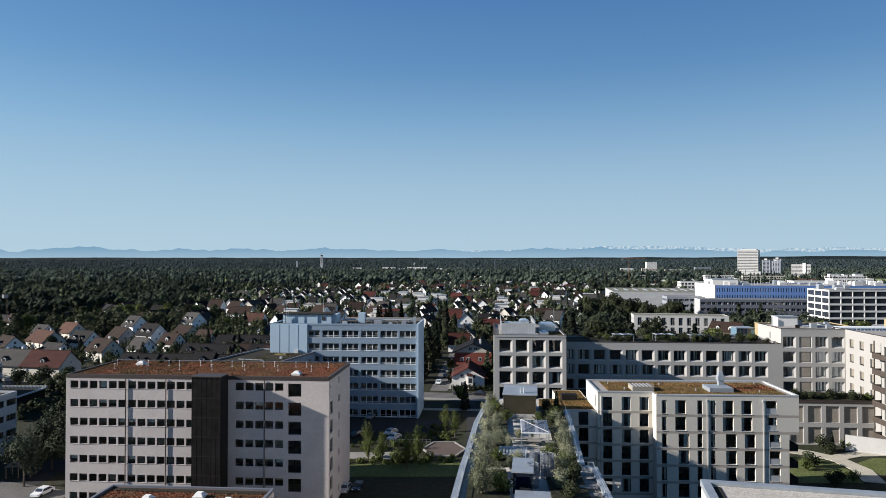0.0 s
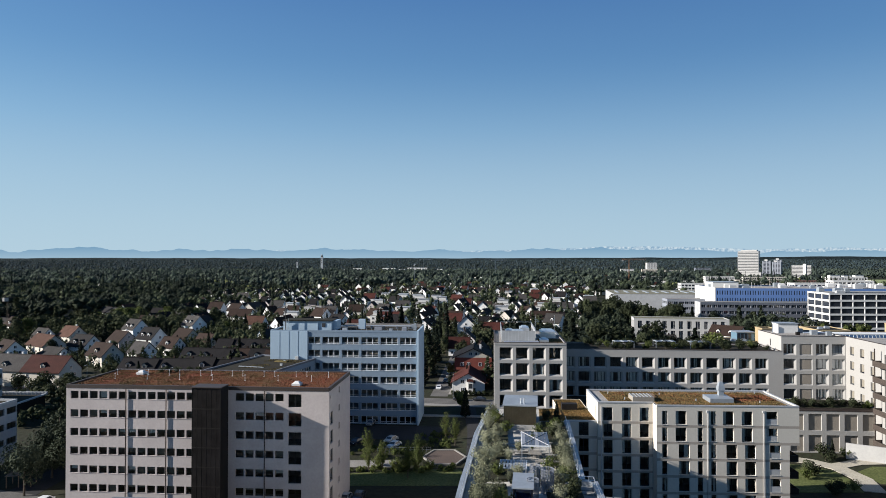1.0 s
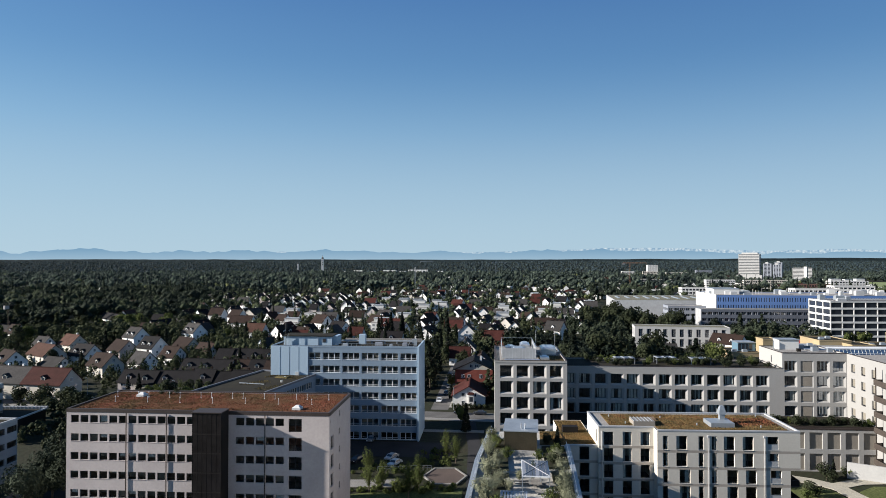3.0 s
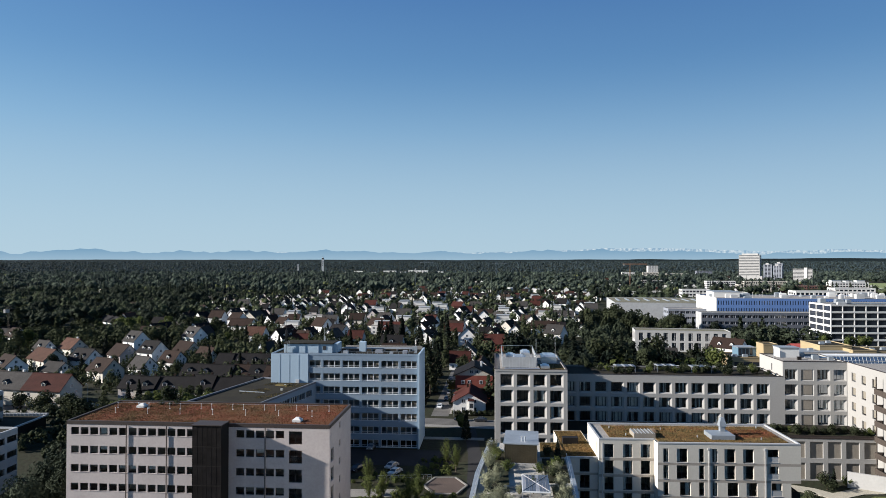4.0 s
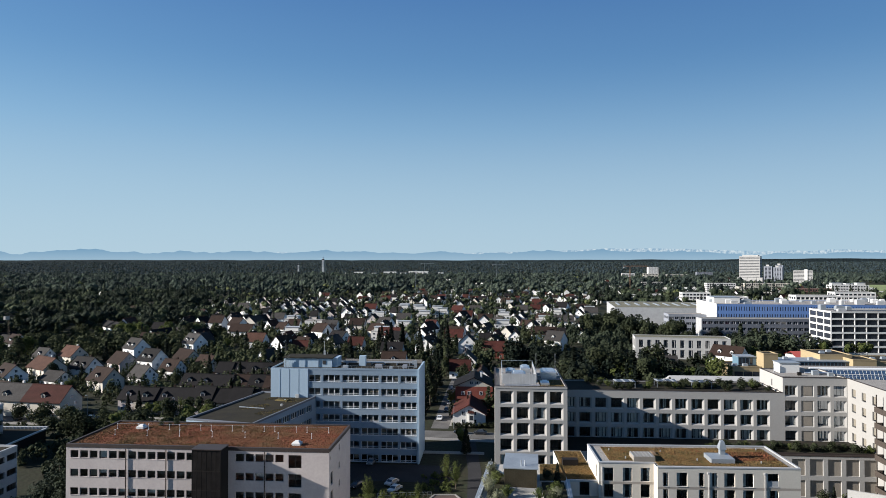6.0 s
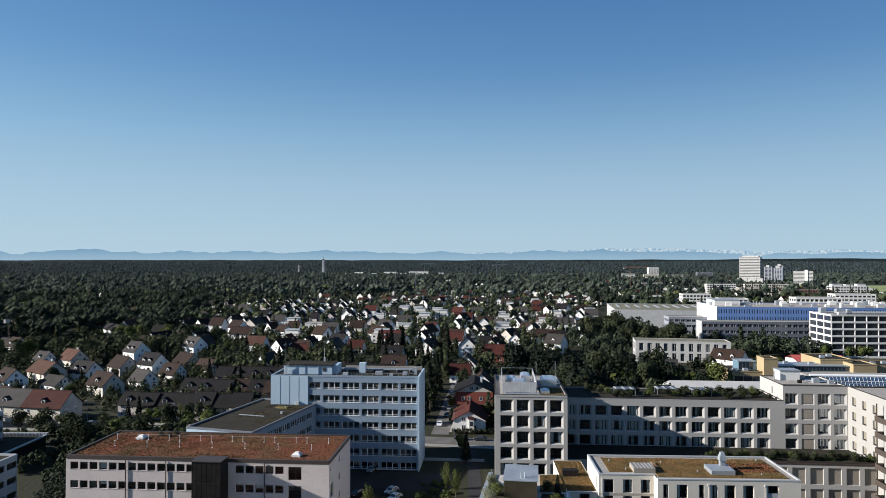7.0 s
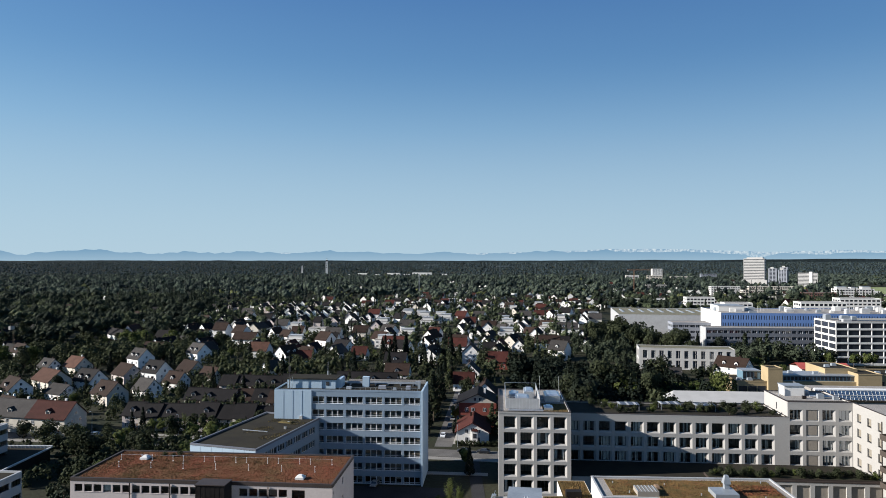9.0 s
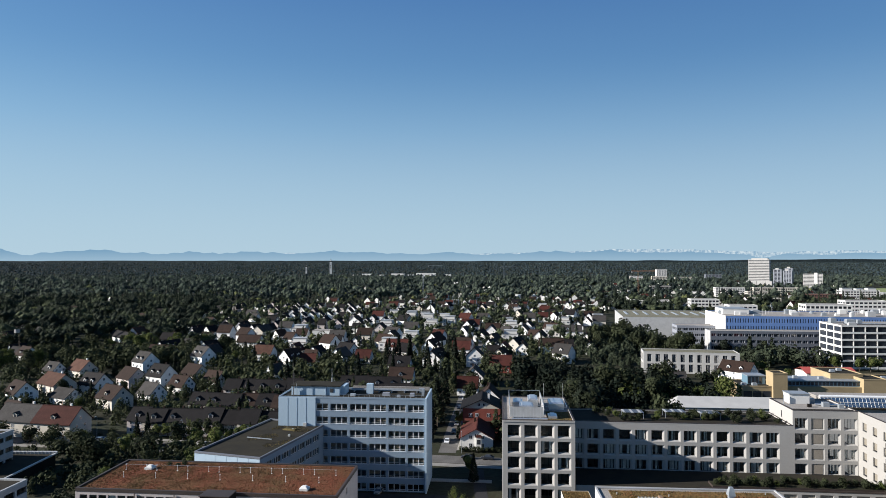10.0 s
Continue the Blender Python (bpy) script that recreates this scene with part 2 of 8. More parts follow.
M_BITUMEN = surface("roof_bitumen", (0.0178, 0.0163, 0.0148), 0.95, big=0.45, fine=0.35, big_size=3.5, fine_size=0.5, bump=0.4, dirt=(0.031, 0.028, 0.019), spec=0.1)
M_GRAVEL = surface("pale_roof_gravel", (0.30, 0.28, 0.26), 0.95, big=0.2, fine=0.4, big_size=3, fine_size=0.15, bump=0.6)
M_GRAVELPALE = surface("pale_beige_roof_gravel", (0.43, 0.395, 0.35), 0.95, big=0.2, fine=0.35, big_size=3, fine_size=0.15, bump=0.5)
M_SEDUMRED = surface("red_sedum_mat", (0.165, 0.052, 0.030), 0.95, big=0.42, fine=0.3, big_size=5, fine_size=0.3, bump=0.9, dirt=(0.085, 0.062, 0.028), spec=0.1)
M_SEDUMOLIVE = surface("olive_sedum_mat", (0.125, 0.098, 0.042), 0.95, big=0.4, fine=0.3, big_size=2, fine_size=0.25, bump=0.9, dirt=(0.05, 0.045, 0.022), spec=0.1)
M_SEDUMYEL = surface("yellow_sedum_mat", (0.185, 0.105, 0.042), 0.95, big=0.5, fine=0.35, big_size=3, fine_size=0.25, bump=0.9, dirt=(0.085, 0.068, 0.028), spec=0.1)
M_FRAME = surface("dark_window_frame", (0.035, 0.035, 0.038), 0.5, 0.2, big=0.1, fine=0.05)
M_FRAMEWHITE = surface("white_window_frame", (0.60, 0.62, 0.64), 0.5, big=0.1, fine=0.05)
M_CURTAIN = surface("pale_curtain", (0.8, 0.79, 0.76), 0.95, big=0.2, fine=0.15, big_size=1, fine_size=0.15)
M_BLIND = surface("taupe_sun_screen", (0.225, 0.20, 0.168), 0.8, big=0.1, fine=0.06, big_size=2)
M_INSIDE = surface("dim_rooms", (0.16, 0.15, 0.14), 0.9, big=0.5, fine=0.3, big_size=3, fine_size=0.7, bump=0)
M_GLASS = window_glass("window_glass")
M_GLASSBLUE = window_glass("blue_tinted_glass", (0.20, 0.32, 0.5))
M_BROWNBRICK = surface("weathered_brown_brick", (0.17, 0.092, 0.075), 0.9, big=0.2, fine=0.2, big_size=3, fine_size=0.3)
M_TILERED = surface("red_roof_tiles", (0.062, 0.021, 0.017), 0.85, big=0.3, fine=0.3, big_size=2.5, fine_size=0.3, bump=0.5, vary=0.2, spec=0.1)
M_TILEBROWN = surface("brown_roof_tiles", (0.033, 0.021, 0.017), 0.85, big=0.3, fine=0.3, big_size=2.5, fine_size=0.3, bump=0.5, vary=0.2, spec=0.1)
M_TILEGREY = surface("grey_roof_tiles", (0.047, 0.044, 0.043), 0.85, big=0.3, fine=0.3, big_size=2.5, fine_size=0.3, bump=0.5, vary=0.25, spec=0.1)
M_TILEDARK = surface("dark_roof_tiles", (0.0125, 0.0115, 0.0125), 0.8, big=0.3, fine=0.3, big_size=2.5, fine_size=0.3, bump=0.5, vary=0.2, spec=0.1)
M_TILEPINK = surface("weathered_pink_tiles", (0.082, 0.043, 0.032), 0.88, big=0.3, fine=0.3, big_size=2.5, fine_size=0.3, bump=0.5, vary=0.15, spec=0.1)
M_WOOD = surface("weathered_wood", (0.20, 0.13, 0.08), 0.85, big=0.25, fine=0.3, big_size=1.5)
M_BARK = surface("bark", (0.09, 0.07, 0.05), 0.95, big=0.3, fine=0.4, big_size=1, fine_size=0.15, bump=0.6)
M_LEAF = foliage("broad_leaves", (0.008, 0.0115, 0.008), (0.043, 0.051, 0.027))
M_LEAFYOUNG = foliage("fresh_leaves", (0.02, 0.032, 0.010), (0.088, 0.105, 0.035))
M_NEEDLE = foliage("dark_needles", (0.006, 0.010, 0.007), (0.016, 0.021, 0.015), through_leaf=0.1)
M_SILVERLEAF = foliage("silver_green_leaves", (0.075, 0.082, 0.05), (0.25, 0.255, 0.17))
M_CROWNMID = foliage("green_tree_crowns", (0.020, 0.028, 0.018), (0.078, 0.095, 0.052), size=2.5, through_leaf=0.1, relief=1.3)
M_CROWNDARK = foliage("dark_tree_crowns", (0.011, 0.0165, 0.012), (0.042, 0.053, 0.034), size=2.5, through_leaf=0.05, relief=1.3)
M_CROWNPALE = foliage("pale_green_tree_crowns", (0.045, 0.056, 0.026), (0.125, 0.14, 0.06), size=2.5, through_leaf=0.15, relief=1.2)
# extra blue in both far crown colours stands for aerial haze
M_CROWNFAR = foliage("haze_tinted_tree_crowns", (0.015, 0.024, 0.022), (0.076, 0.096, 0.072), size=3.0, through_leaf=0.1, relief=2.4, spread=(0.5, 0.98))
M_CROWNFARDARK = foliage("haze_tinted_dark_crowns", (0.009, 0.015, 0.016), (0.044, 0.058, 0.050), size=3.0, through_leaf=0.05, relief=2.4, spread=(0.5, 0.98))
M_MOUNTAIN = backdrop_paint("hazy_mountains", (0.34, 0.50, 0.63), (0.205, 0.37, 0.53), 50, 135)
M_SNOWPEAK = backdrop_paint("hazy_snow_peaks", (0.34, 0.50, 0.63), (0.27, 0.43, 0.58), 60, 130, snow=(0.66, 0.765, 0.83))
# haze painted into the leaf colour: paler and bluer than near trees
M_FARWOODS = foliage("haze_tinted_far_woods", (0.024, 0.036, 0.044), (0.052, 0.074, 0.080), size=14, through_leaf=0.1, relief=4.0)
M_DARKWOOD = surface("dark_stained_wood", (0.055, 0.042, 0.034), 0.8, big=0.25, fine=0.3, big_size=1.5)
# bluish base colour carries the haze of distance on the hills
M_HILLS = surface("haze_tinted_wooded_hills", (0.026, 0.042, 0.044), 0.95, big=0.35, fine=0.5, big_size=150, fine_size=18, bump=0)
M_CARPAINT = surface("car_paint", (0.5, 0.51, 0.52), 0.25, 0.3, big=0.05, fine=0.02, bump=0, vary=0.6)
M_CARWHITE = surface("white_car_paint", (0.6, 0.61, 0.62), 0.25, 0.1, big=0.05, fine=0.02, bump=0)
M_CARDARK = surface("dark_car_paint", (0.03, 0.035, 0.045), 0.22, 0.3, big=0.05, fine=0.02, bump=0)
M_RUBBER = surface("rubber", (0.02, 0.02, 0.02), 0.9, bump=0)
M_DULLGREEN = surface("mossy_green_roof", (0.16, 0.15, 0.10), 0.95, big=0.3, fine=0.3, big_size=9, fine_size=0.8)
M_CRANE = surface("orange_crane_steel", (0.36, 0.17, 0.09), 0.6, 0.2)
M_REDSHEET = surface("red_sheet_roof", (0.36, 0.07, 0.055), 0.6, big=0.15, fine=0.1)
M_SOLAR = surface("solar_panel", (0.02, 0.03, 0.06), 0.15, 0.2, bump=0)


# ---- building blocks ----
def link_part(name, mesh, parent, m=None, label=""):
    ob = new(name, mesh)
    if parent:
        ob.parent = parent
    if m is not None:
        ob.matrix_basis = m
    return tagged(ob, label)


def as_mesh(name, bm, *mats):
    me = bpy.data.meshes.new(name)
    bm.normal_update()
    bm.to_mesh(me)
    bm.free()
    for mt in mats:
        me.materials.append(mt)
    return me


def part(name, bm, material, parent, label="", m=None):
    return link_part(name, as_mesh(name, bm, *(material if isinstance(material, tuple) else (material,))), parent, m, label)


def thing(name, m, label, category, group="", kind=""):
    ob = new(name)
    ob.empty_display_size = 0.5
    ob.matrix_basis = m
    return tagged(ob, label, category, group, kind)


def block(bm, x0, x1, y0, y1, z0, z1, m=None, mi=0, taper=0.0):
    """A box; taper draws its top in by that many metres."""
    t = taper
    co = [(x0, y0, z0), (x1, y0, z0), (x1, y1, z0), (x0, y1, z0), (x0 + t, y0 + t, z1), (x1 - t, y0 + t, z1), (x1 - t, y1 - t, z1), (x0 + t, y1 - t, z1)]
    v = [bm.verts.new((m @ Vector(c)) if m is not None else c) for c in co]
    for f in ((3, 2, 1, 0), (4, 5, 6, 7), (0, 1, 5, 4), (1, 2, 6, 5), (2, 3, 7, 6), (3, 0, 4, 7)):
        bm.faces.new([v[i] for i in f]).material_index = mi
    return bm


def boxed(*dims, m=None, mi=0, taper=0.0):
    return block(bmesh.new(), *dims, m=m, mi=mi, taper=taper)


def quad(bm, pts, mi=0):
    f = bm.faces.new([bm.verts.new(p) for p in pts])
    f.material_index = mi
    return f


def tube(bm, a, b, r, n=8, r2=None, mi=0):
    a, b = Vector(a), Vector(b)
    q = (b - a).to_track_quat("Z", "Y").to_matrix()
    rings = []
    for c, rr in ((a, r), (b, r if r2 is None else r2)):
        rings.append([bm.verts.new(c + q @ Vector((rr * math.cos(k * math.tau / n), rr * math.sin(k * math.tau / n), 0))) for k in range(n)])
    for k in range(n):
        bm.faces.new((rings[0][k], rings[0][(k + 1) % n], rings[1][(k + 1) % n], rings[1][k])).material_index = mi
    bm.faces.new(rings[1]).material_index = mi
    bm.faces.new(rings[0][::-1]).material_index = mi
    return bm


def prism(bm, plan, z0, z1, mi=0, mi_top=None):
    """An upright prism over a plan given counter-clockwise."""
    lo = [bm.verts.new((x, y, z0)) for x, y in plan]
    hi = [bm.verts.new((x, y, z1)) for x, y in plan]
    n = len(plan)
    for k in range(n):
        bm.faces.new((lo[k], lo[(k + 1) % n], hi[(k + 1) % n], hi[k])).material_index = mi
    bm.faces.new(hi).material_index = mi if mi_top is None else mi_top
    bm.faces.new(lo[::-1]).material_index = mi
    return bm


def side(which, w, d):
    """The frame of one side of a block w wide and d deep: x runs along the side as seen from outside, -y points out."""
    return {"front": Matrix(), "right": pose(w, 0, 0, 0, 0, 90), "back": pose(w, d, 0, 0, 0, 180), "left": pose(0, d, 0, 0, 0, -90)}[which]


def pierced(bm, m, w, z0, z1, holes, depth=0.25, splay=(0, 0, 0, 0), mi=0, mi_reveal=None, band=None):
    """One side of a wall, w wide, with its holes cut through and their reveals; splay: how far the left, right, bottom and top reveals draw in.
    band: (z edges, material) lays other plaster between those heights."""
    xs = sorted({0.0, w, *[h[0] for h in holes], *[h[1] for h in holes]})
    zs = sorted({z0, z1, *[h[2] for h in holes], *[h[3] for h in holes], *[z for pair in (band[0] if band else ()) for z in pair]})
    for a, b in zip(xs, xs[1:]):
        run = None
        for c, d in zip(zs, zs[1:]):
            mx, mz = (a + b) / 2, (c + d) / 2
            if any(h[0] < mx < h[1] and h[2] < mz < h[3] for h in holes):
                continue
            k = band[1] if band and any(p[0] < mz < p[1] for p in band[0]) else mi
            quad(bm, [m @ Vector(p) for p in ((a, 0, c), (b, 0, c), (b, 0, d), (a, 0, d))], k)
    l, r, lo, up = splay
    rv = mi if mi_reveal is None else mi_reveal
    for h in holes:
        o = [Vector(p) for p in ((h[0], 0, h[2]), (h[1], 0, h[2]), (h[1], 0, h[3]), (h[0], 0, h[3]))]
        i = [Vector(p) for p in ((h[0] + l, depth, h[2] + lo), (h[1] - r, depth, h[2] + lo), (h[1] - r, depth, h[3] - up), (h[0] + l, depth, h[3] - up))]
        for k in range(4):
            n = (k + 1) % 4
            quad(bm, [m @ o[n], m @ o[k], m @ i[k], m @ i[n]], rv)
    return bm


WINDOWS = {}


def window(parent, m, w, h, bars=(1, 1), frame_mat=None, inside="", name="window", glass=None, bar=0.06):
    """A window set in its reveal: a frame with bars (columns, rows of panes), glass, and a curtain or blind where one hangs."""
    frame_mat, glass = frame_mat or M_FRAME, glass or M_GLASS
    key = (round(w, 2), round(h, 2), bars, frame_mat.name, glass.name, bar)
    if key not in WINDOWS:
        bm, t = bmesh.new(), bar
        xs = [0.5 * t + (w - t) * k / bars[0] for k in range(bars[0] + 1)]
        zs = [0.5 * t + (h - t) * k / bars[1] for k in range(bars[1] + 1)]
        pierced(bm, Matrix(), w, 0, h, [(a + t / 2, b - t / 2, c + t / 2, d - t / 2) for a, b in zip(xs, xs[1:]) for c, d in zip(zs, zs[1:])], 0.07)
        bmesh.ops.remove_doubles(bm, verts=bm.verts, dist=1e-4)
        g = bmesh.new()
        quad(g, [(t / 2, 0.035, t / 2), (w - t / 2, 0.035, t / 2), (w - t / 2, 0.035, h - t / 2), (t / 2, 0.035, h - t / 2)])
        WINDOWS[key] = as_mesh(name, bm, frame_mat), as_mesh("pane", g, glass)
    fr, pn = WINDOWS[key]
    win = link_part(name, fr, parent, m)
    p = link_part("pane", pn, win)
    p.visible_shadow = False
    if inside:
        link_part("curtain" if inside[0] == "c" else "blind", hanging(w, h, inside), win)
    return win


HANGINGS = {}


def hanging(w, h, inside):
    key = (round(w, 2), round(h, 2), inside)
    if key not in HANGINGS:
        bm = bmesh.new()
        rows = {"c1": [(0.06, 0.34)], "c2": [(0.06, 0.3), (0.72, 0.94)], "c3": [(0.55, 0.92)], "c4": [(0.34, 0.5), (0.64, 0.84)], "c5": [(0.05, 0.14), (0.38, 0.52), (0.6, 0.66)], "c6": [(0.2, 0.3), (0.36, 0.62), (0.7, 0.9)], "b1": None, "b2": None, "b3": None, "p1": None, "p2": None}[inside]
        if rows is None:
            drop = {"b1": 0.9, "b2": 0.55, "b3": 0.3, "p1": 0.92, "p2": 0.5}[inside]
            block(bm, 0.07, w - 0.07, 0.12, 0.14, h - 0.07 - (h - 0.14) * drop, h - 0.07)
        else:
            for a, b in rows:
                n = max(3, int((b - a) * w / 0.12))
                for k in range(n):
                    x0, x1 = w * (a + (b - a) * k / n), w * (a + (b - a) * (k + 1) / n)
                    y = (0.09, 0.13)[k % 2], (0.13, 0.09)[k % 2]
                    quad(bm, [(x0, y[0], 0.08), (x1, y[1], 0.08), (x1, y[1], h - 0.08), (x0, y[0], h - 0.08)])
        HANGINGS[key] = as_mesh("curtain" if inside[0] == "c" else "blind", bm, M_BLIND if inside[0] == "b" else M_CURTAIN)
    return HANGINGS[key]


def rooms(parent, m, w, floors, top, depth=4.0, shell=0.3):
    """The dim rooms behind a front: a rear wall and the floor slabs, seen through the glass."""
    part("inner_wall", boxed(shell, w - shell, depth, depth + 0.1, floors[0], top - 0.4, m=m), M_INSIDE, parent)
    for z in floors:
        part("floor_slab", boxed(shell, w - shell, shell + 0.12, depth - 0.01, z - 0.25, z, m=m), M_INSIDE, parent)


def tufts(name, plan, z, count, mat, parent, size=(0.15, 0.4), seed=1):
    """Low succulent tufts scattered over a roof bed: small leaning leaves in one mesh. plan: a function that tells whether (x, y) is inside, and its bounds."""
    rnd = np.random.default_rng(seed)
    inside, x0, x1, y0, y1 = plan
    pts = [p for p in zip(rnd.uniform(x0, x1, count), rnd.uniform(y0, y1, count)) if inside(*p)]
    n = len(pts)
    c = np.array([(x, y, z) for x, y in pts])
    s = rnd.uniform(*size, n)[:, None]
    a = rnd.uniform(0, math.tau, n)
    u = np.stack([np.cos(a), np.sin(a), np.zeros(n)], 1) * s
    up = np.stack([rnd.normal(0, 0.35, n), rnd.normal(0, 0.35, n), rnd.uniform(0.5, 1.1, n)], 1) * s
    co = np.concatenate([c - u * 0.5 - (0, 0, 0.03), c + u * 0.5 - (0, 0, 0.03), c + u * 0.3 + up, c - u * 0.3 + up], 1).reshape(-1, 3)
    ob = link_part(name, quads_mesh(name, co, mat), parent)
    return tagged(ob, kind="stuff")


def quads_mesh(name, co, mat):
    """A mesh of loose quads from an array of their corners, four by four."""
    me = bpy.data.meshes.new(name)
    nv = len(co)
    me.vertices.add(nv)
    me.vertices.foreach_set("co", np.asarray(co, dtype=np.float32).ravel())
    me.loops.add(nv)
    me.loops.foreach_set("vertex_index", np.arange(nv, dtype=np.int32))
    me.polygons.add(nv // 4)
    me.polygons.foreach_set("loop_start", np.arange(0, nv, 4, dtype=np.int32))
    me.materials.append(mat)
    me.update(calc_edges=True)
    return me


def leaf_quads(rnd, centres, size):
    """Small tilted leaf clumps, one quad each, round the given centres."""
    n = len(centres)
    mid = centres.mean(0)
    out = (centres - mid) / (np.abs(centres - mid).max(0) + 1e-6)
    nrm = rnd.normal(0, 0.6, (n, 3)) + out * 1.5 + (0, 0, 0.25)
    nrm /= np.linalg.norm(nrm, axis=1)[:, None]
    t = np.cross(nrm, rnd.normal(0, 1, (n, 3)))
    t /= np.linalg.norm(t, axis=1)[:, None]
    b = np.cross(nrm, t)
    s = (size * rnd.uniform(0.55, 1.25, n))[:, None]
    k = rnd.uniform(0.5, 1.0, (n, 1))
    return np.concatenate([centres - t * s, centres - b * s * k, centres + t * s, centres + b * s * k * 0.8], 1).reshape(-1, 3)


# ---- the land ----
GRID = -4.2


def land():
    """One sheet of ground that reaches the horizon and rises gently far off."""
    bm = bmesh.new()
    ys = [-4000, -1500, -300, 0, 60, 120, 200, 300, 450, 700, 1100, 1600, 2200, 2800, 3400, 4000, 4500, 4850]
    rows = []
    for y in ys:
        half = 4300 if y <= 0 else max(700, 260 + y * 0.95)
        z = 38 * max(0.0, (y - 2000) / 2850) ** 1.3
        rows.append([bm.verts.new((half * (k / 12 - 1), y, z)) for k in range(25)])
    for a, b in zip(rows, rows[1:]):
        for k in range(24):
            bm.faces.new((a[k], a[k + 1], b[k + 1], b[k]))
    g = part("ground", bm, M_SOIL, None)
    return tagged(g, "dark green gardens and open ground of the suburb", "ground", kind="structure")


def strip(name, pts, width, z, mat, label, category, kind="structure", thick=0.12):
    """A paved strip of even width along a line of points, with its own thickness."""
    bm = bmesh.new()
    pts = [Vector((*p, 0)) for p in pts]
    l, r = [], []
    for k, p in enumerate(pts):
        d = (pts[min(k + 1, len(pts) - 1)] - pts[max(k - 1, 0)]).normalized()
        n = Vector((-d.y, d.x, 0)) * width / 2
        l.append(p + n)
        r.append(p - n)
    plan = [(p.x, p.y) for p in r] + [(p.x, p.y) for p in reversed(l)]
    for k in range(len(pts) - 1):
        prism(bm, [(r[k].x, r[k].y), (r[k + 1].x, r[k + 1].y), (l[k + 1].x, l[k + 1].y), (l[k].x, l[k].y)], z - thick, z)
    return tagged(part(name, bm, mat, None), label, category, kind=kind)


land()
# cross street with pavements, the side street between the gardens, the park way
strip("road_cross", [(-260, 250), (-120, 236), (8, 217.5), (60, 211), (240, 196)], 8.0, 0.02, M_ROADGREY, "grey asphalt street crossing in front of the houses", "road")
strip("pavement_cross", [(-260, 256.2), (-120, 242.2), (-9, 226.2)], 2.6, 0.13, M_PAVING, "pale paved footway along the gardens", "pavement")
strip("pavement_near", [(-260, 243.6), (-120, 229.6), (8, 211.2), (60, 204.6)], 3.0, 0.13, M_PAVING, "pale paved footway along the offices", "pavement")
strip("road_side", [(-1.5, 226), (4, 290), (16, 420), (30, 600)], 6.0, 0.03, M_ROADGREY, "narrow asphalt side street between gardens", "road")
strip("pavement_corner", [(2.6, 229), (8.6, 290)], 1.6, 0.14, M_PAVING, "pale footway along the side street", "pavement")
strip("road_park", [(8.2, 212), (8.4, 180), (6.4, 140), (0, 90)], 3.6, 0.04, M_ASPHALT, "paved lane beside the young trees", "road")
strip("road_left", [(-104, 236), (-84, 150), (-86, 70)], 7.0, 0.03, M_ASPHALT, "service lane past the office block", "road")
strip("road_yard", [(-42, 181), (2, 178)], 14.0, 0.03, M_ASPHALT, "dark car park in front of the blue offices", "road")


strip("road_forecourt", [(-104, 134), (-86, 129), (-72, 124)], 8.0, 0.05, M_ROADGREY, "sunlit grey asphalt forecourt beside the offices", "road")
strip("pavement_park", [(-25, 151.5), (-10.5, 151.5)], 5.0, 0.12, M_PAVING, "pale paved patch beside the young trees", "pavement")
strip("pavement_lane", [(-9, 198.5), (12, 196.8)], 2.6, 0.12, M_PAVING, "pale footway across the end of the lane", "pavement")


def lawn(name, plan, label, mat=None, z=0.06):
    return tagged(part(name, prism(bmesh.new(), plan, z - 0.3, z), mat or M_GRASS, None), label, "lawn", kind="structure")


# near edge drawn at the offices' shadow line, with dark soil for shade
lawn("lawn_park", [(-22, 137), (3.6, 137), (4.2, 147.5), (-8, 147.5), (-21, 144.5)], "mown grass beside the young trees")
lawn("bed_park", [(-20, 146), (-7, 146), (-6, 160), (-18, 160)], "rough dark planting round the sand bed", M_SOIL)
lawn("lawn_court", [(64, 133), (84.6, 133), (86.6, 141), (86.4, 147), (81, 151), (66, 152)], "mown lawn in the courtyard of the flats")
lawn("lawn_court_side", [(91.4, 138), (104, 137), (104, 149), (97, 149.5), (91.6, 146)], "mown lawn beside the courtyard wall")
strip("path_court", [(74, 158.5), (80, 156), (85, 153), (88.6, 148.5), (89.3, 141), (86.9, 133)], 4.2, 0.16, M_GRAVELPATH, "sandy curved courtyard path", "path")
strip("path_court_branch", [(88.6, 149.5), (95, 152.2), (106, 153)], 3.4, 0.165, M_GRAVELPATH, "sandy courtyard path along the wall", "path")


def hexagon_bed():
    """The raised sand bed with a pale kerb in the small park."""
    t = thing("sand_bed", pose(0.3, 156, 0.06), "hexagonal sand bed with a pale concrete kerb", "sandpit")
    ring = [(5.3 * math.cos(a), 6.8 * math.sin(a)) for a in [radians(60 * k) for k in range(6)]]
    for k in range(6):
        a, b = Vector(ring[k]), Vector(ring[(k + 1) % 6])
        bm = bmesh.new()
        ai, bi = a * 0.91, b * 0.91
        prism(bm, [a, b, bi, ai], 0, 0.35)
        part("kerb", bm, M_PAVING, t)
    # brown sand, its colour darkened to stand for shadow across the bed
    part("sand", prism(bmesh.new(), [Vector(p) * 0.905 for p in ring], 0, 0.18), surface("shadowed_brown_sand", (0.085, 0.06, 0.05), 0.95, big=0.3, fine=0.3), t)


hexagon_bed()


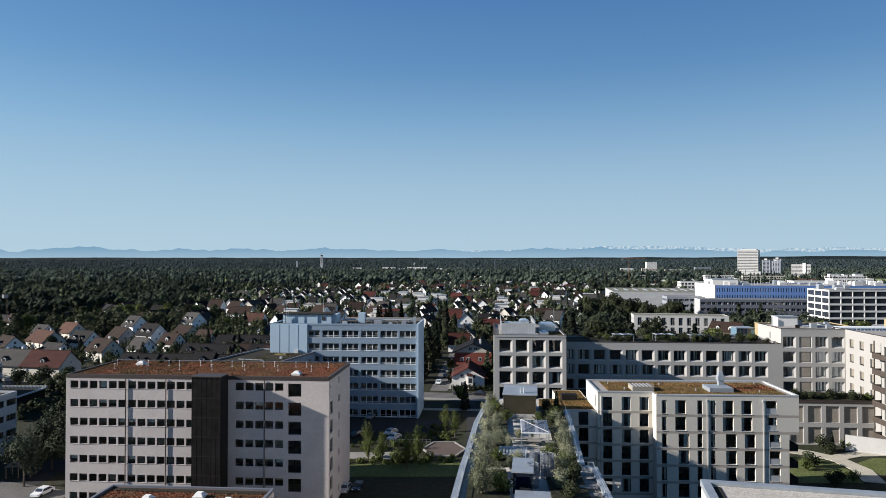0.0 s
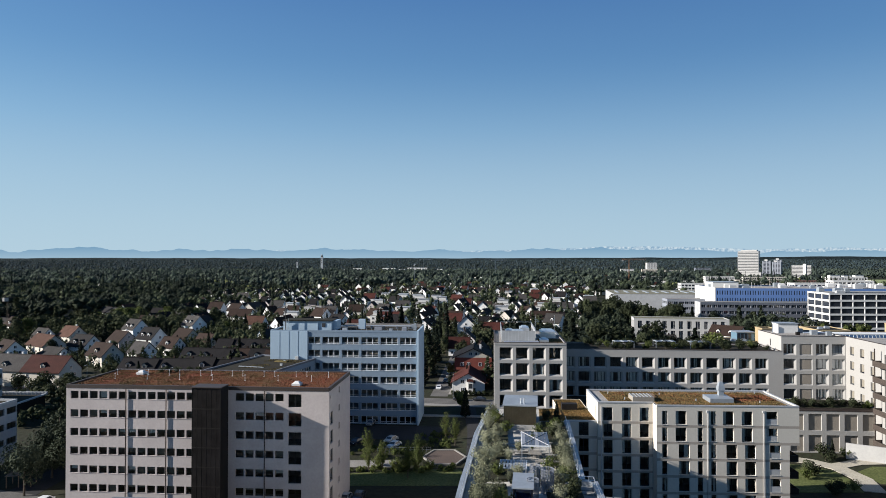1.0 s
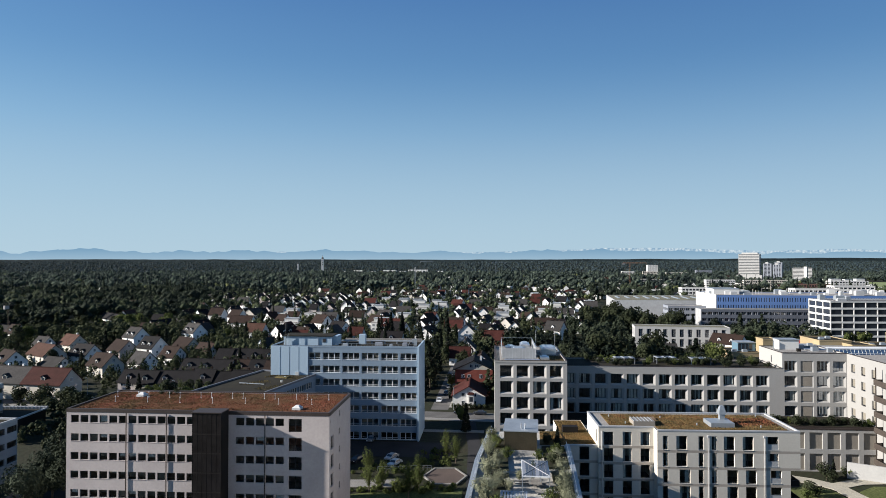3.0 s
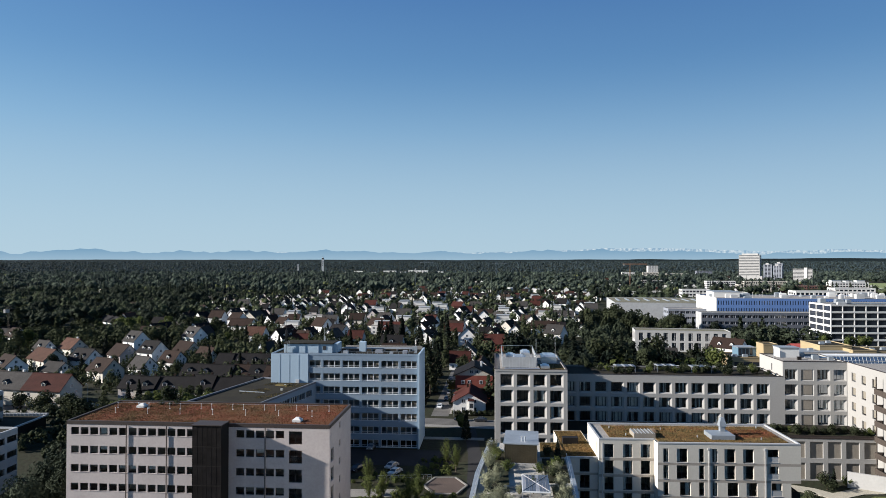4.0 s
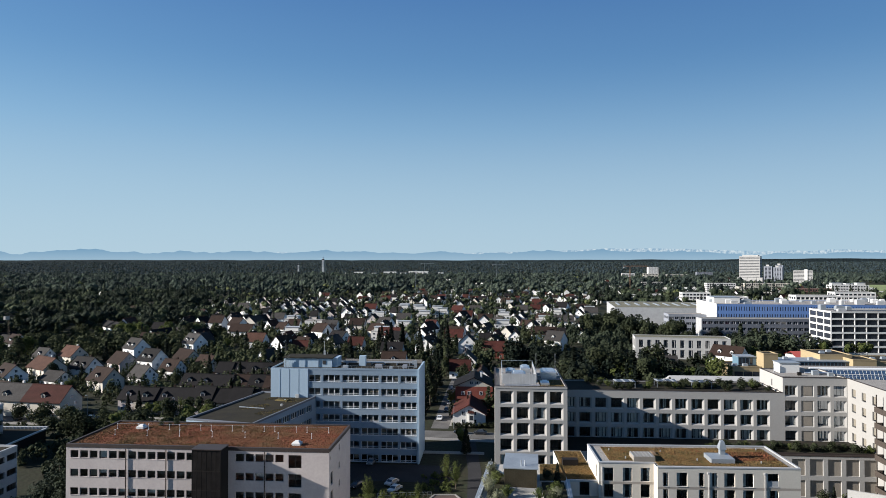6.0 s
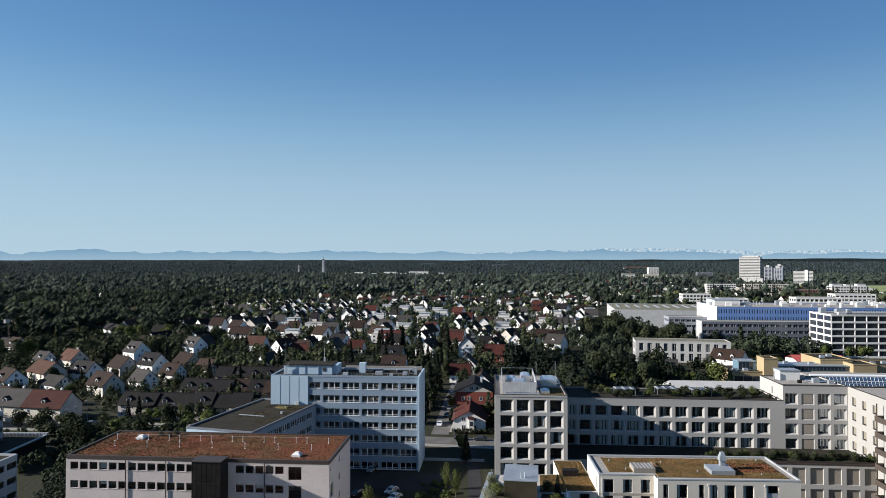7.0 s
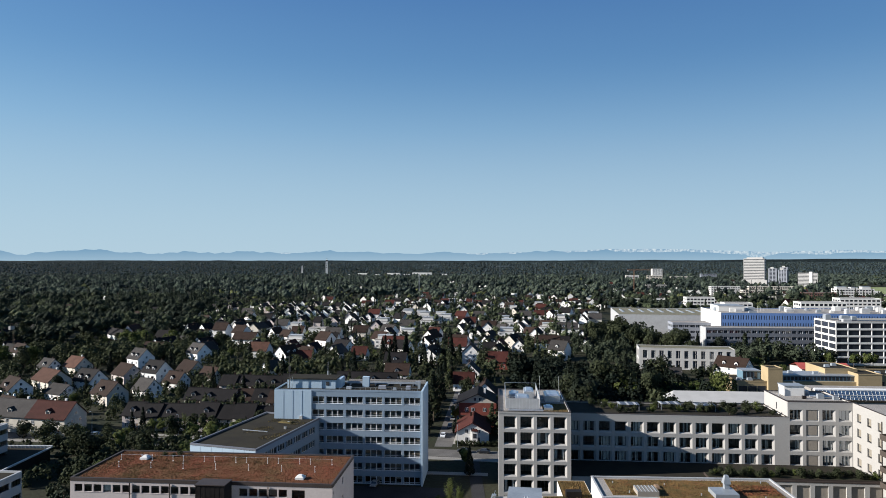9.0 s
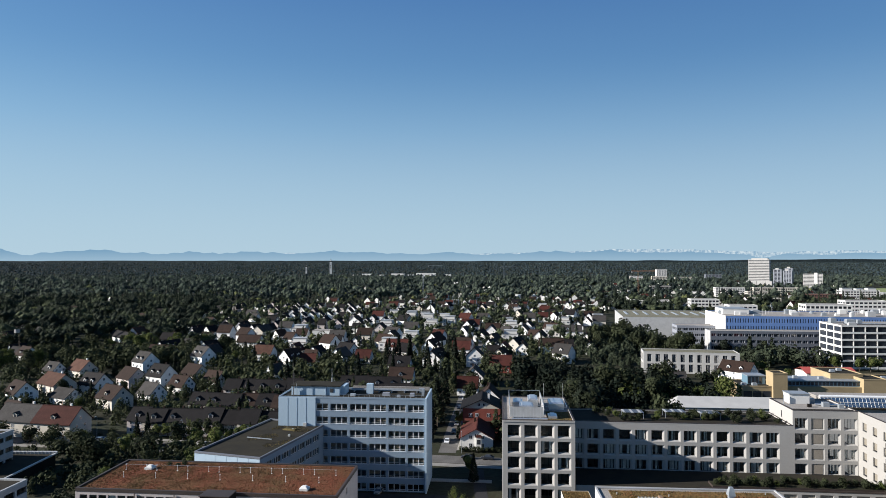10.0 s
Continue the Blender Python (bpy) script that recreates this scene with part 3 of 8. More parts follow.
# ---- far hills and the mountain backdrop ----
def ridge(name, y, z_foot, heights, mat, label, seed, wide=4300, rough=0.25, steps=420):
    rnd = np.random.default_rng(seed)
    bm = bmesh.new()
    xs = np.linspace(-wide, wide, steps)
    kx = np.linspace(-wide, wide, len(heights))
    base = np.interp(xs, kx, heights)
    wob = sum(np.interp(xs, np.linspace(-wide, wide, n), rnd.normal(0, s, n)) for n, s in ((44, 1.0), (120, 0.5), (330, 0.2)))
    zs = base + wob * rough * 12
    lo = [bm.verts.new((x, y, z_foot)) for x in xs]
    hi = [bm.verts.new((x, y + 6, max(z, z_foot + 1))) for x, z in zip(xs, zs)]
    for k in range(steps - 1):
        bm.faces.new((lo[k], lo[k + 1], hi[k + 1], hi[k]))
    return tagged(part(name, bm, mat, None), label, "mountains", kind="structure")


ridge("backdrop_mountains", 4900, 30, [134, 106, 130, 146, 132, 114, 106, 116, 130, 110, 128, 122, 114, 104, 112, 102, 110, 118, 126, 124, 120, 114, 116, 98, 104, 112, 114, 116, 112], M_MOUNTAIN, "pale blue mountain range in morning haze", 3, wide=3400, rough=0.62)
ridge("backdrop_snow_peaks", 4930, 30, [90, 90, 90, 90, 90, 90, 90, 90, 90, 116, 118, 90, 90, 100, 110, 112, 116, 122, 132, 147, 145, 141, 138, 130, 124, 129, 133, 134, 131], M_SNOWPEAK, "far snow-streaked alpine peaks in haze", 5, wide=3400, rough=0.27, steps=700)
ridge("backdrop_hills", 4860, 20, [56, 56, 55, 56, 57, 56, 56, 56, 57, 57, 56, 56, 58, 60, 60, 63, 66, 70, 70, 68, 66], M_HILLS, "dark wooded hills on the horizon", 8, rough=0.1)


# ---- the office block with the red sedum roof ----
def flat_roof(parent, w, d, z, bed, coping, width=0.4, up=0.35, m=None, name="roof", rim=None, fascia=0.12):
    """A flat roof: the bed, a raised rim, its metal coping."""
    bm = boxed(width, w - width, width, d - width, z - 0.5, z, m=m)
    part(name, bm, bed, parent)
    for x0, x1, y0, y1 in ((0, w, -0.06, width), (0, w, d - width, d + 0.06), (-0.06, width, width, d - width), (w - width, w + 0.06, width, d - width)):
        foot = z - fascia
        if rim:
            foot = z + up - 0.12
            part("parapet", boxed(x0 + 0.01, x1 - 0.01, y0 + 0.05, y1 - 0.03, z - 0.12, foot, m=m), rim, parent)
        part("coping", boxed(x0 - 0.003, x1 + 0.003, y0, y1, foot, z + up, m=m), coping, parent)


def shell(bm, w, d, z0, z1, sides, mi=0):
    """The blind sides of a block."""
    for s in sides:
        m = side(s, w, d)
        ww = w if s in ("front", "back") else d
        quad(bm, [m @ Vector(p) for p in ((0, 0, z0), (ww, 0, z0), (ww, 0, z1), (0, 0, z1))], mi)


def red_roof_offices():
    w, d, top = 49.0, 17.4, 23.75
    t = thing("office_block", pose(-69.2, 121.2, 0, 0, 0, GRID), "pinkish grey rendered office block with dark windows and red sedum roof", "building")
    rows = [22.75 - 3.387 * k for k in range(7)]
    cols = [0.86 + 1.83 * k for k in range(13)]
    cols_r = [31.94 + 1.82 * k for k in range(5)]
    front = [(c - 0.03, c + 1.47, z - 1.33, z + 0.03) for z in rows for c in cols] + [(c - 0.03, c + 1.49, z - 1.33, z + 0.03) for z in rows for c in cols_r] + [(41.6, 43.98, z - 2.35, z) for z in rows]
    sidew = [(1.1, 3.1, z - 2.35, z) for z in rows[1:]] + [(7.3, 8.4, z - 1.2, z) for z in rows] + [(0.7, 1.25, rows[0] - 0.9, rows[0] - 0.3)]
    bm = bmesh.new()
    pierced(bm, Matrix(), w, 0, top, front, 0.22)
    pierced(bm, side("right", w, d), d, 0, top, sidew, 0.25)
    shell(bm, w, d, 0, top, ("back", "left"))
    part("wall", bm, M_GREYPLASTER, t)
    rooms(t, Matrix(), w, [z - 2.3 for z in rows], top)
    part("stair_lining", boxed(w - 4.2, w - 4.1, 0.5, d - 0.5, 0.1, top - 0.4), M_INSIDE, t)
    rnd = random.Random(4)
    for h in front:
        big = h[1] - h[0] > 2
        window(t, pose(h[0], 0.22, h[2]), h[1] - h[0], h[3] - h[2], (2, 1) if big else (1, 1), inside=("p1" if h[3] > 20 and rnd.random() < 0.14 else rnd.choice(["", "", "", "", "b3", "b1", "p2", "b3", "b2"])) if not big else "")
    sm = side("right", w, d)
    for h in sidew:
        window(t, sm @ pose(h[0], 0.25, h[2]), h[1] - h[0], h[3] - h[2])
    for z in rows:
        part("sill", boxed(0.8, 24.2, -0.05, 0.0, z - 1.39, z - 1.33), M_GREYPLASTER, t)
    # dark metal stair tower before the front, with upright ribs
    part("stair_tower", boxed(25.35, 30.55, -3.34, 0.0, 0, 24.3), M_DARKMETAL, t, "dark bronze metal stair tower")
    for k in range(6):
        for j in range(7):
            part("glass_panel", boxed(25.42 + k * 0.86, 26.22 + k * 0.86, -3.38, -3.34, 23.9 - 3.387 * j - 3.15, 23.9 - 3.387 * j), M_PANETOWER, t)
    for k in range(7):
        part("mullion", boxed(25.36 + k * 0.86, 25.41 + k * 0.86, -3.4, -3.34, 0.2, 24.3), M_DARKMETAL, t)
    for j in range(7):
        part("floor_band", boxed(25.36, 30.56, -3.395, -3.34, 23.9 - 3.387 * j - 3.36, 23.9 - 3.387 * j - 3.17), M_DARKMETAL, t)
    part("tower_cap", boxed(25.2, 30.7, -3.5, -0.1, 24.3, 24.45), M_DARKFLASH, t)
    for u in (11.45, 19.02, 37.3):
        bm = tube(bmesh.new(), (u, -0.16, 0), (u, -0.16, 23.3), 0.09, 8)
        part("downpipe", bm, M_DARKFLASH, t)
    flat_roof(t, w, d, 23.75, M_SEDUMRED, M_DARKFLASH, 0.35, 0.22, fascia=0.42)
    tufts("sedum", (lambda x, y: True, 0.6, w - 0.6, 0.6, d - 0.6), 23.75, 19000, M_SEDUMRED, t, (0.05, 0.15), 2)
    # greener growth spreads from the west end and in patches
    green = lambda x, y: noise.noise((x * 0.22, y * 0.3, 0)) + 0.35 * noise.noise((x * 0.9, y * 0.9, 4)) > -0.27 + 0.016 * x
    tufts("moss", (green, 0.6, w - 0.6, 0.6, d - 0.6), 23.76, 17000, M_SEDUMOLIVE, t, (0.05, 0.13), 3)
    # lightning-rod posts in two rows, joined by a thin wire
    for k in range(21):
        u, v = 3 + k * 2.15, 11.5 - (k % 3 == 1) * 4.5
        bm = tube(bmesh.new(), (u, v, 23.75), (u, v, 24.85), 0.033, 6)
        block(bm, u - 0.1, u + 0.1, v - 0.1, v + 0.1, 23.75, 23.84)
        block(bm, u - 0.07, u + 0.07, v - 0.07, v + 0.07, 24.72, 24.9)
        part("roof_post", bm, M_FRAMEWHITE, t)
    part("wire", tube(bmesh.new(), (3, 11.5, 24.85), (46, 11.5, 24.85), 0.015, 4), M_ALU, t)
    for u, v, q in ((10.5, 14.6, 0.55), (13.4, 15.2, 0.7), (12.4, 14.4, 0.45)):
        n = 420
        rd = np.random.default_rng(int(u * 10))
        pts = rd.normal(0, 0.45, (n, 3)) * (q, q, q * 0.8) + (u, v, 23.75 + 0.75 * q)
        link_part("roof_shrub", quads_mesh("roof_shrub", leaf_quads(rd, np.maximum(pts, (-99, -99, 23.78)), 0.1), M_LEAF), t, label="small wild bush rooted in the roof")
    for u, v in ((42.2, 3.2), (7.5, 12.5)):
        bm = boxed(u - 0.8, u + 0.8, v - 0.8, v + 0.8, 23.75, 24.15)
        block(bm, u - 0.7, u + 0.7, v - 0.7, v + 0.7, 24.15, 24.5, taper=0.35)
        part("skylight", bm, M_WHITE, t)


red_roof_offices()


def annex():
    """The lower wing before the office block, with the same sedum."""
    w, d, z = 25.0, 24.0, 10.5
    t = thing("annex", pose(-50.2, 100.6, 0, 0, 0, GRID) @ pose(0, -d, 0), "lower flat-roofed annex with red sedum and white skylights", "building")
    bm = bmesh.new()
    shell(bm, w, d, 0, z, ("front", "right", "back", "left"))
    part("wall", bm, M_GREYPLASTER, t)
    flat_roof(t, w, d, z, M_SEDUMRED, M_SLATECLAD, 0.35, 0.3)
    tufts("sedum", (lambda x, y: True, 0.8, w - 0.8, 10, d - 1.6), z, 8000, M_SEDUMRED, t, (0.06, 0.18), 6)
    part("gravel_edge", boxed(0.6, w - 0.6, d - 1.9, d - 0.5, z - 0.05, z + 0.02), M_BITUMEN, t)
    for u, v in ((8.3, 18.7), (15.2, 20.5), (20.2, 18.5)):
        bm = boxed(u - 0.8, u + 0.8, v - 0.8, v + 0.8, z, z + 0.3)
        block(bm, u - 0.72, u + 0.72, v - 0.72, v + 0.72, z + 0.3, z + 0.75, taper=0.3)
        part("skylight", bm, M_WHITE, t)


annex()


# ---- the pale blue offices ----
def blue_offices():
    w, d, top = 43.0, 14.3, 26.2
    t = thing("blue_offices", pose(-49.9, 190.6, 0, 0, 0, GRID), "pale blue panelled office slab with bands of white-framed windows", "building")
    rows = [24.5 - 3.74 * k for k in range(7)]
    groups = [(11.07, 14.5, 2), (15.2, 20.15, 3), (20.85, 25.8, 3), (26.45, 31.4, 3), (32.05, 37.0, 3), (37.6, 42.3, 3)]
    holes = [(g[0], g[1], z - 1.88, z + 0.14) for z in rows for g in groups]
    bm = bmesh.new()
    pierced(bm, Matrix(), w, 0, top, holes, 0.25)
    shell(bm, w, d, 0, top, ("back", "left"))
    part("wall", bm, M_BLUEPANEL, t)
    sm = side("right", w, d)
    part("end_wall", boxed(w - 0.35, w + 0.12, -0.9, d, 0, top + 0.5), M_ICEPANEL, t, "ice-blue end wall standing proud of the front")
    rooms(t, Matrix(), w, [z - 2.6 for z in rows], top)
    rnd = random.Random(9)
    for z in rows:
        part("sill", boxed(11.0, 42.4, -0.06, 0.0, z - 1.94, z - 1.88), M_FRAMEWHITE, t, "white window ledge")
        for u0, u1, n in groups:
            pw = (u1 - u0) / n
            part("transom", boxed(u0, u1, 0.19, 0.24, z - 1.44, z - 1.36), M_FRAMEWHITE, t)
            for k in range(n):
                window(t, pose(u0 + k * pw, 0.25, z - 1.88), pw, 2.02, (1, 1), M_FRAMEWHITE, inside=rnd.choice(["", "", "", "b3", "b2"]), bar=0.1)
    # blind stair end with upright panel seams
    part("stair_end", boxed(0, 10.9, -0.25, 0.0, 17.9, top + 0.1), M_ICEPANEL, t, "blind ice-blue stair end")
    for k in range(1, 4):
        part("seam", boxed(k * 2.72, k * 2.72 + 0.06, -0.29, -0.25, 17.9, top), M_BLUEPANEL, t)
    part("roof", boxed(0.3, w - 0.4, 0.3, d - 0.3, top - 0.4, top), M_BITUMEN, t)
    for dims in ((0, w - 0.36, -0.05, 0.3), (0, w - 0.36, d - 0.3, d + 0.05), (-0.05, 0.3, 0.3, d - 0.3)):
        part("coping", boxed(*dims, top - 0.15, top + 0.35), M_BLUEPANEL, t)
    # plant room, chimneys, pipes and masts on the roof
    part("plant_room", boxed(2.6, 17.0, 3.5, 10.5, top, top + 2.6), M_ICEPANEL, t)
    part("plant_room_roof", boxed(2.3, 17.3, 3.2, 10.8, top + 2.6, top + 2.85), M_BITUMEN, t)
    part("hatch", boxed(14.2, 15.2, 3.42, 3.5, top + 0.9, top + 2.0), M_FRAME, t)
    part("hut_edge", boxed(12.9, 13.05, 3.3, 3.5, top, top + 2.6), M_BLUEPANEL, t)
    for k in range(16):
        part("roof_rail_post", tube(bmesh.new(), (18.9 + k * 1.5, 0.75, top), (18.9 + k * 1.5, 0.75, top + 1.0), 0.03, 5), M_ZINC, t)
    part("roof_rail", tube(bmesh.new(), (18.9, 0.75, top + 1.0), (41.4, 0.75, top + 1.0), 0.03, 5), M_ZINC, t)
    for k, (x, y, a, b, c) in enumerate(((20.2, 3.0, 1.6, 1.2, 0.7), (29.5, 4.2, 2.2, 1.4, 0.9), (34.0, 2.6, 1.0, 1.0, 0.6), (37.6, 3.8, 1.4, 2.0, 0.8), (39.6, 10.0, 1.6, 1.2, 1.1))):
        part("roof_box", boxed(x, x + a, y, y + b, top, top + c, taper=0.08), (M_ZINC, M_GREYCLAD)[k % 2], t)
    part("side_hut", boxed(17.0, 18.4, 4.5, 9.5, top, top + 2.7), M_ICEPANEL, t)
    part("chimney", boxed(24.3, 26.2, 7.0, 8.6, top, top + 2.9), M_ICEPANEL, t)
    part("rear_parapet", boxed(18.8, 42.4, d - 0.9, d - 0.4, top, top + 1.0), M_GRAVEL, t)
    part("chimney_small", boxed(41.0, 41.7, 5.0, 5.7, top, top + 2.0), M_ZINC, t)
    for y in (9.0, 10.2, 11.4):
        part("duct", tube(bmesh.new(), (19, y, top + 0.7), (40, y, top + 0.7), 0.12, 6), M_ZINC, t)
    for k in range(6):
        part("duct_stand", boxed(20 + k * 3.8, 20.2 + k * 3.8, 8.8, 11.6, top, top + 0.6), M_ZINC, t)
    for x, y, h in ((3.6, 2.4, 9.5), (13.2, 9.6, 7.0)):
        bm = tube(bmesh.new(), (x, y, top), (x, y, top + h), 0.09, 8, 0.05)
        for k in range(3):
            a = k * 2.1
            block(bm, x + 0.28 * math.cos(a) - 0.08, x + 0.28 * math.cos(a) + 0.08, y + 0.28 * math.sin(a) - 0.07, y + 0.28 * math.sin(a) + 0.07, top + h - 4.6, top + h - 2.9)
        part("antenna_mast", bm, M_FRAME if h > 8 else M_ZINC, t)
        for q in range(4):
            part("antenna", tube(bmesh.new(), (x + 0.5 * q - 0.8, y + 0.6, top), (x + 0.5 * q - 0.8, y + 0.6, top + 2.2 + q * 0.4), 0.05, 5), M_ALU, t)


blue_offices()


def blue_wing():
    """The lower wing of the blue offices, turned a little against the slab."""
    w, d, top = 18.6, 35.0, 18.1
    t = thing("blue_wing", pose(-63.7, 163.4, 0, 0, 0, -16.0), "lower pale blue office wing with a mossy bitumen roof", "building")
    rows = [16.6 - 3.74 * k for k in range(4)]
    holes = [(2 + 4.1 * k, 5.6 + 4.1 * k, z - 1.75, z) for z in rows for k in range(7)]
    bm = bmesh.new()
    shell(bm, w, d, 0, top, ("front", "back", "left"))
    sm = side("right", w, d)
    pierced(bm, sm, d, 0, top, holes, 0.25)
    part("wall", bm, M_BLUEPANEL, t)
    rooms(t, sm, d - 6, [z - 2.6 for z in rows], top)
    for h in holes:
        for k in range(3):
            window(t, sm @ pose(h[0] + 1.2 * k, 0.25, h[2]), 1.2, 1.75, (1, 1), M_FRAMEWHITE, bar=0.09)
    for k in range(6):
        part("panel", boxed(0.1 + k * 3.08, 3.1 + k * 3.08, -0.06, 0.0, 12.5, top), M_ICEPANEL, t)
    flat_roof(t, w, d, top, M_BITUMEN, M_SLATECLAD, 0.35, 0.4)
    for x, y, s in ((13, 31, 0.9), (14.5, 20, 0.5), (12.2, 26, 0.4)):
        part("roof_box", boxed(x, x + 1.2 * s, y, y + s, top, top + 1.1 * s), M_ALU, t)
    part("roof_plank", boxed(4.5, 12, 15.8, 16.1, top, top + 0.18), M_ZINC, t)
    tufts("moss", (lambda x, y: noise.noise((x * 0.16, y * 0.16, 3)) > 0.05, 6, w - 1, 9, d - 2), top, 4000, M_SEDUMOLIVE, t, (0.06, 0.2), 11)
    part("moss_heap", boxed(9.5, 13.5, 25.5, 27.5, top, top + 0.35, taper=0.3), M_SEDUMOLIVE, t)


blue_wing()


# ---- the flats with splayed window reveals ----
SPLAY = (0.03, 0.52, 0.42, 0.03)


def reveal_wall(parent, m, w, z1, holes, mat, seed, screens=(), depth=0.36, hang=("", "c2", "c4", "c4", "c3")):
    bm = bmesh.new()
    pierced(bm, m, w, 0, z1, holes, depth, SPLAY)
    part("wall", bm, mat, parent)
    rnd = random.Random(seed)
    for k, h in enumerate(holes):
        ww, hh = h[1] - h[0] - SPLAY[0] - SPLAY[1], h[3] - h[2] - SPLAY[2] - SPLAY[3]
        if k in screens:
            part("sun_screen", boxed(h[0] + 0.02, h[1] - 0.4, depth - 0.25, depth - 0.15, h[2] + 0.36, h[3] - 0.03, m=m), M_BLIND, parent)
        window(parent, m @ pose(h[0] + SPLAY[0], depth, h[2] + SPLAY[2]), ww, hh, (3, 1), inside=rnd.choice(hang), bar=0.07)


def corner_tower():
    w, d, top = 17.9, 28.5, 26.1
    t = thing("corner_tower", pose(12.75, 165.0, 0, 0, 0, GRID), "pale concrete corner tower with deep splayed windows and rooftop plant", "building")
    rows = [24.85 - 3.93 * k for k in range(6)]
    holes = [(c, c + 3.28, z - 3.1, z + 0.05) for z in rows for c in (1.35, 5.45, 9.55, 13.65)]
    reveal_wall(t, Matrix(), w, top, holes, M_CONCRETE, 3, hang=("", "", "", "c2", ""))
    bm = bmesh.new()
    shell(bm, w, d, 0, top, ("back", "left", "right"))
    part("side_wall", bm, M_CONCRETE, t)
    rooms(t, Matrix(), w, [z - 3.2 for z in rows], top, 5, 0.9)
    flat_roof(t, w, d, top - 0.3, M_GRAVEL, M_DARKFLASH, 0.35, 0.4, rim=M_CONCRETE)
    part("parapet_front", boxed(0.02, w - 0.02, -0.1, -0.03, top - 0.5, top - 0.02), M_CONCRETE, t)
    tufts("sedum", (lambda x, y: True, 11.5, w - 0.6, 1.2, 11), top - 0.3, 2600, M_SEDUMOLIVE, t, (0.06, 0.18), 5)
    part("sedum_bed", boxed(11.3, w - 0.5, 1.0, 11.2, top - 0.3, top - 0.24), M_SEDUMYEL, t)
    # open rooftop plant screen of bright steel posts and panels
    for k in range(10):
        part("screen_panel", boxed(2.0 + k * 0.84, 2.8 + k * 0.84, 2.8, 2.86, top + 0.1, top + 2.7), M_COPING, t)
        part("screen_post", boxed(1.96 + k * 0.84, 2.04 + k * 0.84, 2.86, 2.94, top - 0.3, top + 3.1), M_ALU, t)
    for k in range(9):
        for x in (1.9, 10.5):
            part("screen_post", boxed(x - 0.07, x + 0.07, 4.6 + k * 2.1, 4.74 + k * 2.1, top - 0.3, top + 3.0), M_ALU, t)
    for x in (1.9, 10.5):
        part("screen_rail", boxed(x - 0.04, x + 0.04, 2.98, 21.8, top + 3.0, top + 3.08), M_ALU, t)
        part("screen_side", boxed(x - 0.03, x + 0.03, 2.98, 21.6, top + 0.1, top + 2.6), M_COPING, t)
    for y in (2.85, 21.8):
        part("screen_rail", boxed(1.8, 10.6, y - 0.04, y + 0.04, top + 3.083, top + 3.15), M_ALU, t)
    for x0, x1, y0, y1, h in ((4.5, 8.0, 7, 12, 2.2), (3, 5.5, 14, 19, 1.7), (7, 9.5, 14, 20, 2.5), (12.5, 16.5, 13.5, 20, 1.6), (11.6, 13.8, 3.0, 6.5, 0.7)):
        bm = boxed(x0, x1, y0, y1, top - 0.3, top - 0.3 + h)
        block(bm, x0 + 0.4, x1 - 0.4, y0 + 0.4, y1 - 0.4, top - 0.3 + h, top + h, taper=0.15)
        part("air_unit", bm, M_ALU, t)
    for k in range(5):
        part("duct", tube(bmesh.new(), (2.4 + k * 0.3, 1.5 + k * 0.1, top), (6.5 + k * 1.2, 1.6 + k * 0.1, top), 0.16, 8), M_ALU, t)
    for x in (11.6, 16.9):
        part("pole", tube(bmesh.new(), (x, 21.5, top - 0.3), (x, 21.5, top + 5.2), 0.05, 6), M_ALU, t)
    for dims in ((11.4, 17.2, 12.0, 12.1), (11.4, 17.2, 21, 21.1), (17.1, 17.2, 12.0, 21)):
        part("guard_rail", boxed(*dims, top + 0.7, top + 0.8), M_ALU, t)


corner_tower()


